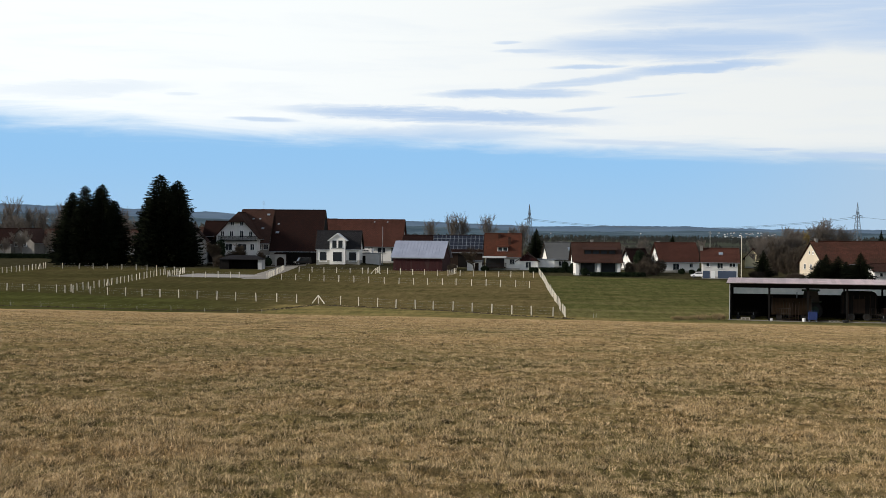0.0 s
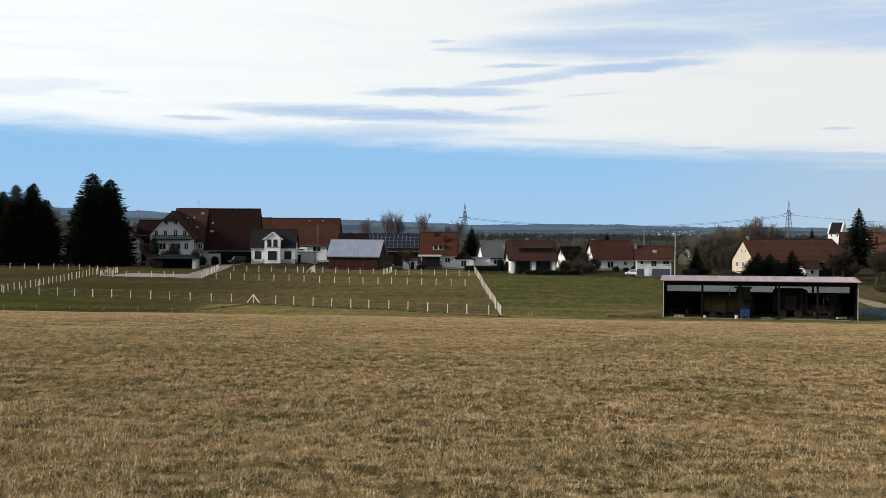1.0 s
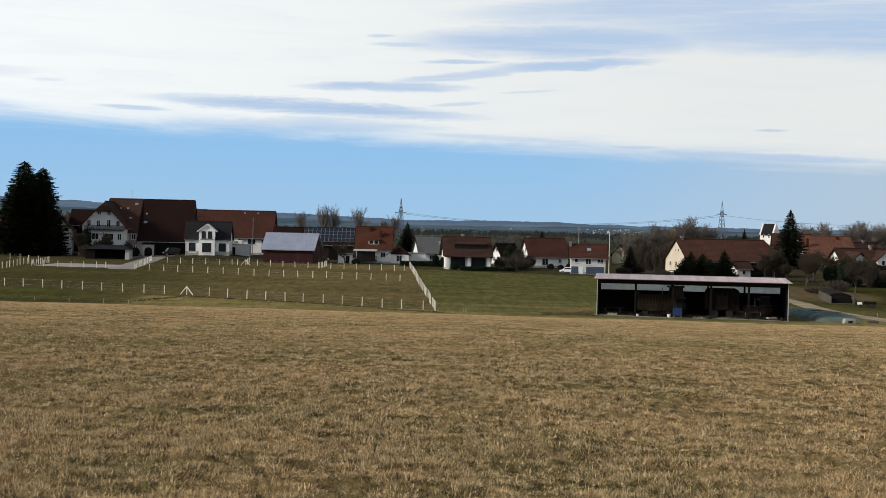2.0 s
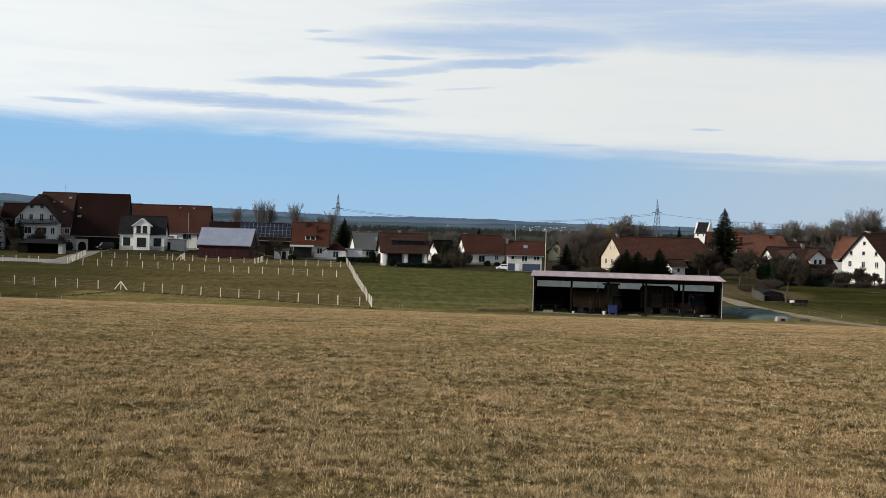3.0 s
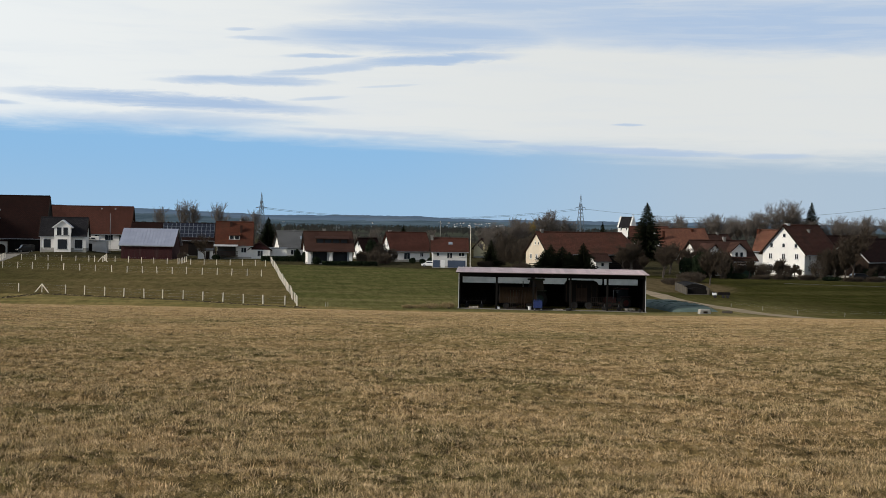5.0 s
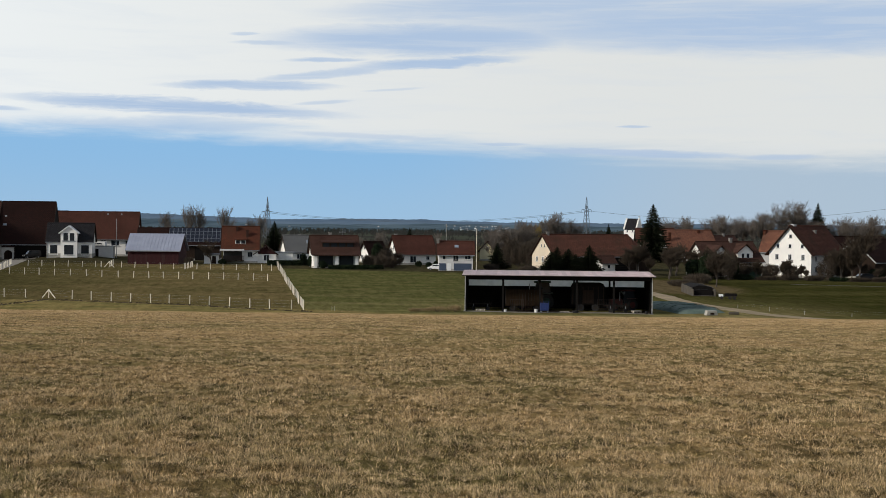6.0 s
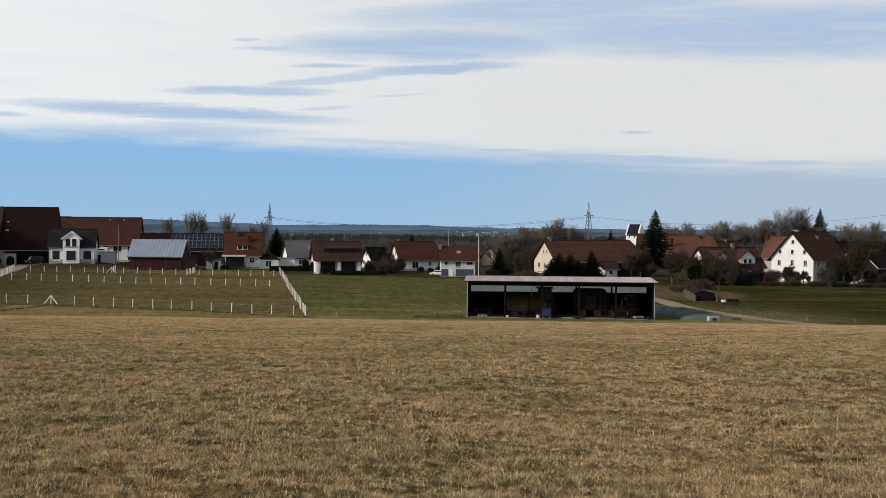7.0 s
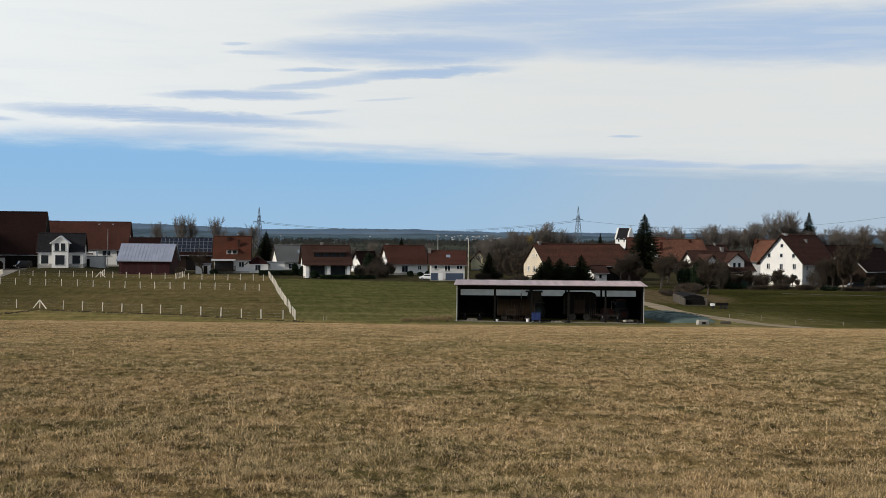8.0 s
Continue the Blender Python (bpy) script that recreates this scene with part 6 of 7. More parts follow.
L, W, e, r = 7.5, 8.0, 3.6, 6.2
root, roof = house("garage_house", 39.5, 324, -5, L, W, e, r, PLASTER_SOFT, TILE_RED, "white house with red roof over grey-blue garage doors", "house",
                   windows=(("S", -2.6, 2.9, 0.8, 0.9), ("S", 0.0, 2.7, 1.3, 1.3), ("S", 2.6, 2.9, 1.4, 0.9)), chimneys=((-3.9, -0.5, 1.0),))
skylight(roof, 0.2, 0.55, L, W, e, r, 0.9, 1.0)
m = face_pose("S", L, W)
door(root, m, -2.9, 1.5, 1.6, GARAGE_BLUE, "garage_door", "grey-blue garage door")
door(root, m, 1.5, 3.9, 1.6, GARAGE_BLUE, "garage_door", "grey-blue garage door")
door(root, m, -1.5, 0.9, 1.6, FRAME_WHITE)
root = thing("utility_pole", 43.4, 317.8, 0, "pale wooden utility pole beside a house", "pole")
bm = B()
bar(bm, (0, 0, -0.5), (0, 0, 9.3), 0.10, 8, 0.065)
part("mast", bm, WOOD_PALE, root)
bm = B()
bar(bm, (-0.45, 0, 8.9), (0.45, 0, 8.9), 0.05)
part("crossarm", bm, METAL_GREY, root)
root = thing("utility_pole", 52.2, 452, 0, "far wooden utility pole between trees", "pole")
bm = B()
bar(bm, (0, 0, -0.5), (0, 0, 8.6), 0.12, 6, 0.09)
part("mast", bm, CONCRETE, root)
bm = B()
bar(bm, (-0.6, 0, 8.0), (0.6, 0, 8.0), 0.05)
part("crossarm", bm, METAL_GREY, root)
house("yellow_gable_house", 56.6, 384, 62, 7, 4.4, 2.6, 4.8, PLASTER_YELLOW, TILE_DARK, "pale yellow gabled house behind bushes", "house", windows=(("W", 0, 3.2, 0.7, 0.9),))
house("greenhouse_shed", 46.5, 380, 0, 8, 6, 2.6, 4.8, PLASTER_GREY, TILE_SLATE, "low dark-roofed shed behind garden bushes", "shed")


def cream_barn():
    L, W, e, r = 21.5, 10.5, 3.6, 7.9
    root, roof = house("cream_barn", 69.2, 325.5, 17, L, W, e, r, PLASTER_CREAM, TILE_MID, "cream gabled farmhouse with long brown tiled barn roof", "farmhouse",
                       windows=(("W", -0.7, 5.6, 0.6, 0.8), ("W", 0.9, 5.6, 0.6, 0.8), ("W", -2.8, 2.6, 1.0, 1.2), ("W", 0, 2.6, 1.0, 1.2), ("W", 2.8, 2.6, 1.0, 1.2)),
                       chimneys=((-9.6, 0, 0.7),), over=0.6, end=0.3)
    m = face_pose("S", L, W)
    bm = B()
    box(bm, -L / 2 + 5, L / 2 - 0.1, -0.06, 0.02, 0.1, 3.5, m)
    part("board_wall", bm, WOOD_DARK, root, "dark boarded barn wall")
    door(root, m, 6.0, 4.0, 3.1, WOOD_BLACK, "barn_door", "dark barn door")
    bm = B()
    lo, x0, x1, y1 = e - (r - e) / (W / 2) * 0.6, L / 2 + 0.28, L / 2 + 3.6, W / 2 + 0.6
    a = [bm.verts.new(p) for p in ((x0, -y1, lo + 0.2), (x1, -y1 * 0.8, lo + 0.2), (x1, y1 * 0.8, lo + 0.2), (x0, y1, lo + 0.2), (x0, 0, r + 0.2))]
    for f in ((0, 1, 4), (1, 2, 4), (2, 3, 4), (3, 2, 1, 0), (0, 4, 3)):
        bm.faces.new([a[k] for k in f])
    bmesh.ops.recalc_face_normals(bm, faces=bm.faces)
    part("hip_roof", bm, TILE_MID, roof)
    bm = B()
    box(bm, L / 2 - 0.02, L / 2 + 3.1, -W / 2 + 0.6, W / 2 - 0.6, -1.0, e - 0.3)
    part("end_bay", bm, WOOD_DARK, root, "dark boarded end bay")
    ext = house("porch_house", 71.8, 316.5, 17, 3.2, 3.0, 2.2, 3.4, PLASTER, TILE_BROWN, "small white porch on a barn front", "porch", windows=(("S", 0, 1.3, 0.8, 0.9),), plinth=0)


cream_barn()


def church():
    x, y = 145.2, 590
    root = thing("church_tower", x, y, -38, "white church tower with stepped gables and dark saddle roof", "church")
    w, h = 2.7, 7.0
    bm = B()
    box(bm, -w, w, -w * 1.1, w * 1.1, -1, h)
    part("tower_wall", bm, PLASTER, root)
    for s in (-1, 1):
        bm = B()
        for k in range(6):
            a = w * 1.1 * (1 - k / 6)
            box(bm, s * w - 0.3, s * w + 0.3, -a, a, h + k * 0.75, h + (k + 1) * 0.75)
        part("stepped_gable", bm, PLASTER, root)
    for s in (-1, 1):
        bm = B()
        prism(bm, [(s * w * 1.15, h - 0.1), (0, h + 4.4), (0, h + 4.15), (s * w * 1.15, h - 0.35)], -w + 0.3, w - 0.3, pose(0, 0, 0, 0, 0, 90))
        part("roof", bm, TILE_SLATE, root)
    for u in (-1.2, 1.2):
        window(root, pose(0, -w * 1.1, 0), u, 6.4, 0.7, 1.4, None, None, False)
    bm = B()
    bar(bm, (w, 0, h + 4.4), (w, 0, h + 5.3), 0.12)
    box(bm, w - 0.5, w + 0.5, -0.08, 0.08, h + 5.2, h + 5.35)
    part("finial", bm, METAL_GREY, root)


church()

# cluster of red roofs
house("red_roof_barn", 110.6, 390, 8, 14.0, 14, 2.0, 8.1, PLASTER_GREY, TILE_FADED, "long barn with faded orange tiled roof", "barn", chimneys=((-6.0, -3.2, 2.2), (3.4, -0.8, 0.7)))
house("red_roof_house", 138.6, 446, 25, 8, 8, 2.4, 5.6, PLASTER, TILE_BROWN, "red-roofed house in the village cluster", "house", chimneys=((0, 0, 0.8),))
house("red_roof_house", 124.0, 474, -10, 12, 9, 3.2, 7.6, PLASTER_GREY, TILE_RED, "red-roofed house behind a tall spruce", "house")
L, W, e, r = 13.0, 9.5, 3.2, 7.0
root, roof = house("village_house", 95.6, 307, 12, L, W, e, r, PLASTER, TILE_BROWN, "white house with brown roof and projecting gables", "house",
                   windows=(("S", 5.0, 1.6, 0.9, 1.1), ("S", 3.0, 1.6, 0.9, 1.1), ("W", 0, 2.4, 1.0, 1.2)), chimneys=((1.5, 0, 0.9),))
bm = B()
prism(bm, [(-6.4, -0.4), (-2.6, -0.4), (-2.6, 4.6), (-4.5, 6.3), (-6.4, 4.6)], -6.6, -1)
gab = part("front_gable", bm, PLASTER, root)
for s in (-1, 1):
    bm = B()
    prism(bm, [(-4.5, 6.35), (-4.5 + s * 2.5, 4.1), (-4.5 + s * 2.5, 4.35), (-4.5, 6.6)], -7.2, -0.8)
    part("gable_roof", bm, TILE_BROWN, gab)
window(gab, pose(0, -6.6, 0), -5.1, 3.9, 0.8, 1.0)
window(gab, pose(0, -6.6, 0), -3.9, 3.9, 0.8, 1.0)
window(gab, pose(0, -6.6, 0), -4.5, 1.4, 1.6, 1.4)
bm = B()
prism(bm, [(1.0, 3.0), (4.6, 3.0), (4.6, 5.2), (2.8, 6.6), (1.0, 5.2)], -4.2, 0)
gab = part("dormer", bm, PLASTER, root)
for s in (-1, 1):
    bm = B()
    prism(bm, [(2.8, 6.65), (2.8 + s * 2.3, 4.75), (2.8 + s * 2.3, 4.98), (2.8, 6.9)], -4.7, 0.2)
    part("dormer_roof", bm, TILE_BROWN, gab)
window(gab, pose(0, -4.2, 0), 2.2, 4.3, 0.8, 1.1)
window(gab, pose(0, -4.2, 0), 3.4, 4.3, 0.8, 1.1)
balcony(root, pose(0, -4.75, 0), 2.8, 2.6, 4.4, 1.1, WOOD_DARK)
root = thing("garden_hut", 98.2, 296.5, 10, "low green garden hut beside a hedge", "hut")
bm = B()
box(bm, -1.6, 1.6, -1.2, 1.2, -0.3, 1.7)
part("wall", bm, METAL_GREEN, root)
lean_roof(root, "roof", -1.8, 1.8, -1.4, 1.4, 1.7, 2.0, TILE_SLATE)


def big_white():
    L, W, e, r = 14.0, 10.0, 5.2, 10.6
    wins = [("W", 0.1, 8.6, 0.8, 0.9)]
    wins += [("W", u, 6.5, 0.8, 0.95) for u in (-2.9, 0.0, 2.9)]
    wins += [("W", u, 4.2, 0.9, 1.25) for u in (-3.1, 0.0, 3.1)]
    wins += [("W", u, 1.9, 0.9, 1.25) for u in (-3.1, 0.0, 3.1)]
    wins += [("S", u, 4.0, 0.9, 1.2) for u in (-5, -1.5, 2, 5.5)] + [("S", u, 1.7, 0.9, 1.2) for u in (-5, -1.5, 2, 5.5)]
    root, roof = house("white_farmhouse", 113.1, 304.4, 40, L, W, e, r, PLASTER, TILE_MID, "tall white gabled farmhouse with dark brown roof", "farmhouse", windows=tuple(wins),
                       chimneys=((1.0, -1.2, 0.5),), over=0.7, end=0.5)
    bm = B()
    box(bm, -6.2, -5.2, -0.4, 0.4, r + 0.1, r + 0.55)
    part("ridge_box", bm, PLASTER_GREY, roof)
    house("orange_roof_annex", 111.9, 319, -35, 5.6, 8.5, 5.0, 9.2, PLASTER_GREY, TILE_FADED, "annex with bright orange tiled roof behind the farmhouse", "house", chimneys=((-3.0, -0.6, 0.9),))


big_white()
house("dark_barn", 126, 300, 35, 14, 10, 3.6, 7.9, WOOD_DARK, TILE_DARK, "dark boarded barn with pale verge", "barn", soffit=PLASTER_GREY)
house("dark_roof_house", 131, 322, 15, 15, 10, 3.6, 8.0, PLASTER_GREY, TILE_DARK, "dark-roofed house behind bare trees", "house")
house("red_roof_house", 137, 352, 20, 12, 9, 3.4, 7.4, PLASTER, TILE_BROWN, "brown-roofed house at the village edge", "house")

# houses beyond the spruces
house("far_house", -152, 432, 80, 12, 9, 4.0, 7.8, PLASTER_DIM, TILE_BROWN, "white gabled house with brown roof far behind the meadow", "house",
      windows=(("W", -1.5, 3.2, 1.0, 1.2), ("W", 1.5, 3.2, 1.0, 1.2), ("W", 0, 6.0, 0.9, 1.0)))
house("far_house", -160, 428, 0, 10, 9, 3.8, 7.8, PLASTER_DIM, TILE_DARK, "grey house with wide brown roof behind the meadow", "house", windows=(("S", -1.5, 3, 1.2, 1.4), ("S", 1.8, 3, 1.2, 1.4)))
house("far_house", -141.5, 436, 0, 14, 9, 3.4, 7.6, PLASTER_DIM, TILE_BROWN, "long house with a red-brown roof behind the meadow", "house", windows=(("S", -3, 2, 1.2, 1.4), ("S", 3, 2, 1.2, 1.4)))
house("far_house", -124, 446, 5, 14, 9, 3.4, 7.6, PLASTER, TILE_BROWN, "white house half hidden by spruces", "house", windows=(("S", -3, 2, 1.2, 1.4), ("S", 3, 2, 1.2, 1.4)))
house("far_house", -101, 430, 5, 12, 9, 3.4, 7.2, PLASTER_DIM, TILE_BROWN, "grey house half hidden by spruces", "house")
house("far_house", -90, 415, 0, 12, 9, 4.4, 8.8, PLASTER, TILE_BROWN, "white house with brown roof beside the farm", "house", windows=(("S", 3, 2.2, 1.2, 1.4),))
root = thing("kiosk", -70.6, 348, 0, "low open hut with a dark hipped roof by the yard", "hut")
bm = B()
box(bm, -5.2, -3.0, -2, 2, -0.2, 2.3)
part("closed_bay", bm, WOOD_BLACK, root)
bm = B()
box(bm, 4.0, 5.0, -2, 2, -0.2, 2.3)
part("side_wall", bm, PLASTER_GREY, root)
bm = B()
box(bm, -3.0, 4.0, 1.7, 2, -0.2, 2.3)
part("back_wall", bm, WOOD_BLACK, root)
bm = B()
a = [bm.verts.new(p) for p in ((-5.6, -2.5, 2.3), (5.4, -2.5, 2.3), (5.4, 2.5, 2.3), (-5.6, 2.5, 2.3))]
b = [bm.verts.new(p) for p in ((-3.2, 0, 3.3), (3.0, 0, 3.3))]
for f in ((a[0], a[1], b[1], b[0]), (a[2], a[3], b[0], b[1]), (a[1], a[2], b[1]), (a[3], a[0], b[0]), (a[3], a[2], a[1], a[0])):
    bm.faces.new(f)
part("roof", bm, TILE_SLATE, root)

# ---- trees ----
SPRUCE = [conifer_meshes(20.5, 5.2, s, 66, 0.03, 34, 0.48) for s in (11, 12, 13)]
SPRUCE_SLIM = [conifer_meshes(15.0, 4.4, s, 48, 0.06, 22, 0.85) for s in (21, 22)]
DARK = "tall dark spruce in a dense group on the paddock edge"
for i, (x, y, s, wd) in enumerate(((-116.6, 362, 0.90, 0.95), (-112.9, 360, 0.98, 0.9), (-108.8, 361, 1.0, 0.95), (-111, 366, 0.96, 1.0), (-106.6, 364, 0.80, 1.1), (-118.5, 365, 0.78, 1.15),
                                   (-94.0, 360, 1.12, 1.1), (-90.0, 362, 1.05, 1.1), (-92.2, 366, 1.0, 1.1), (-97.6, 364, 0.84, 1.0), (-89.0, 359, 0.92, 0.95), (-92.0, 358, 0.98, 0.9))):
    plant("spruce", SPRUCE[i % 3], x, y, DARK, s, 47 * i, "dark spruces", wide=wd)
plant("spruce", SPRUCE_SLIM[0], 97.9, 376, "slender dark spruce among red roofs", 1.02, 20, wide=1.2)
plant("spruce", SPRUCE_SLIM[1], 179, 472, "dark spruce among bare trees", 1.12, 80)
plant("spruce", SPRUCE_SLIM[1], 128.2, 560, "small far spruce beside bare trees", 0.62, 10, wide=0.8)
plant("spruce", SPRUCE_SLIM[0], -0.6, 420, "dark spruce behind the houses", 0.62, 120, wide=1.25)
plant("spruce", SPRUCE_SLIM[1], 56.0, 620, "far dark spruce above the roofs", 0.46, 50)
for i, (x, y, s, wd) in enumerate(((56.6, 300, 0.34, 2.3), (58.2, 302, 0.40, 1.9), (60.3, 300.5, 0.38, 2.2), (62.4, 303, 0.30, 2.4), (64.7, 300, 0.43, 1.7), (49.8, 330, 0.40, 1.4))):
    plant("spruce", SPRUCE_SLIM[i % 2], x, y, "young dark spruce before a barn", s, 66 * i, "young spruces", wide=wd)
BARE = [bare_tree_meshes(12.0, 0.85, 31, 5, upright=0.5), bare_tree_meshes(12.0, 1.0, 32, 5, upright=0.3), bare_tree_meshes(12.0, 0.6, 33, 5, upright=0.9),
        bare_tree_meshes(5.0, 1.3, 34, 4, TWIGS_DARK, upright=0.1, trunk_r=0.16, twig=0.03)]
GARDEN = [bare_tree_meshes(12.0, 0.75, 35, 5, TWIGS_DARK, first=0.20, upright=0.5, twig=0.028), bare_tree_meshes(12.0, 0.9, 36, 5, TWIGS_DARK, first=0.15, upright=0.35, twig=0.028),
          bare_tree_meshes(12.0, 0.6, 46, 5, TWIGS_DARK, first=0.12, upright=0.8, twig=0.028)]
POPLAR = [bare_tree_meshes(12.0, 0.45, 37, 4, upright=1.4), bare_tree_meshes(12.0, 0.6, 38, 4, upright=1.2)]
WILLOW = bare_tree_meshes(10.0, 0.9, 41, 5, TWIGS_YELLOW, upright=0.8)
rng = random.Random(8)
BARE_LABEL = "leafless brown winter tree behind the village roofs"
for x, y, s, k in ((135, 470, 0.92, 0), (128, 476, 0.8, 1), (145.6, 470, 1.02, 0), (151, 474, 0.9, 1), (156, 470, 1.0, 2), (162, 476, 1.15, 0), (167, 470, 1.4, 1), (171.5, 473, 1.55, 0),
                   (176, 478, 1.2, 1), (190.8, 470, 1.0, 1), (199, 474, 1.1, 0), (206, 470, 1.1, 1), (-27.5, 470, 1.12, 4), (-24, 472, 1.15, 4), (-16, 472, 1.1, 5), (-176, 478, 1.5, 4), (-170, 480, 1.35, 5), (-163, 476, 1.25, 4), (-158, 482, 1.45, 5), (-152, 478, 1.5, 4), (-146, 474, 1.3, 5), (-137, 476, 1.3, 4),
                   (-8, 474, 0.85, 5), (-5, 470, 0.92, 5), (-51, 480, 1.0, 4), (-35, 482, 0.95, 5), (132, 486, 1.0, 1), (139, 490, 1.05, 0), (148, 488, 1.1, 1), (154, 484, 1.0, 0), (159, 490, 1.1, 1), (165, 486, 1.15, 0), (183, 486, 1.0, 1), (187, 480, 0.9, 0), (195, 488, 1.1, 1), (203, 484, 1.0, 0), (211, 480, 1.15, 1),
                   (63, 400, 0.82, 1), (67, 404, 0.86, 0), (58, 396, 0.7, 1), (72, 420, 0.85, 2), (87, 460, 1.0, 2), (90, 466, 1.1, 0),
                   (96, 470, 0.9, 1), (70, 408, 0.76, 1), (-150, 470, 1.1, 2), (-140, 478, 1.0, 0), (-160, 480, 1.2, 0), (-133, 474, 1.1, 1), (-172, 470, 1.1, 2), (-98, 470, 0.9, 2), (-104, 450, 0.8, 1),
                   (-166, 460, 1.0, 1), (-90, 445, 0.9, 0), (21, 380, 0.55, 1), (27, 378, 0.6, 0), (43, 390, 0.6, 0), (53, 352, 0.7, 0)):
    plant("bare_tree", (BARE + POPLAR)[k], x, y, BARE_LABEL, s * rng.uniform(0.95, 1.05), rng.uniform(0, 360), "bare trees", wide=rng.uniform(0.9, 1.15))
plant("willow", WILLOW, 100, 560, "yellow-twigged willow behind a barn roof", 0.95, 30)
plant("willow", WILLOW, 96, 566, "yellow-twigged willow behind a barn roof", 0.8, 130)
for x, y, s, k, lab in ((-15.0, 345.5, 1.25, 3, "gnarled bare apple tree before a bungalow"), (78.5, 288, 0.55, 1, "bare orchard tree beside a barn"), (80.2, 262, 0.6, 0, "bare tree at the bend of a track"),
                        (104.5, 292, 0.34, 2, "bare garden tree before a white house"), (114.8, 289, 0.58, 2, "bare garden tree before a white house"), (116.4, 288, 0.5, 1, "bare garden tree with dense crown"),
                        (117.3, 286, 0.92, 0, "bare spreading tree beside a dark barn"), (85.0, 294, 0.5, 0, "bare tree before a white house"), (126, 284, 0.6, 1, "bare garden tree by a lane"),
                        (76.0, 306, 0.62, 1, "bare tree beside a barn"), (82, 300, 0.6, 0, "bare tree beside a barn"), (92.5, 292, 0.45, 1, "bare small tree in a garden"),
                        (-72.5, 358, 0.5, 1, "bare tree in the farmyard"), (-79.5, 356, 0.55, 0, "bare tree in the farmyard"), (-68, 360, 0.35, 1, "bare small tree in the farmyard")):
    plant("bare_tree", BARE[3] if k == 3 else GARDEN[k], x, y, lab, s, rng.uniform(0, 360), "garden trees")

# gardens at the meadow's left end
for i in range(12):
    plant("bare_tree", BARE[i % 2], -165 + i * 5.6 + rng.uniform(-2, 2), rng.uniform(408, 424), "bare garden tree before far houses", rng.uniform(0.4, 0.75), rng.uniform(0, 360), "garden trees")
# a thicket of tall bushes between the houses and the cream barn
for i in range(11):
    x, y = 52.7 + i * 0.86 + rng.uniform(-0.8, 0.8), rng.uniform(338, 372)
    shrub(x * y / 340, y, rng.uniform(1.8, 2.8), 2.0, rng.uniform(4.5, 8.0), 200 + i, DRY_BUSH, "tall brown leafless thicket between gardens", n=2200, size=0.13)
# dense garden growth before the village houses on the lane
for i in range(18):
    x = 76 + i * 3.0 + rng.uniform(-2.2, 2.2)
    y = 299 - (x - 76) * 0.2 + rng.uniform(-8, 6)
    plant("bare_tree", GARDEN[i % 3], x, y, "bare brown garden tree along the lane", rng.choice((0.2, 0.26, 0.3, 0.36, 0.55)), rng.uniform(0, 360), "garden trees")
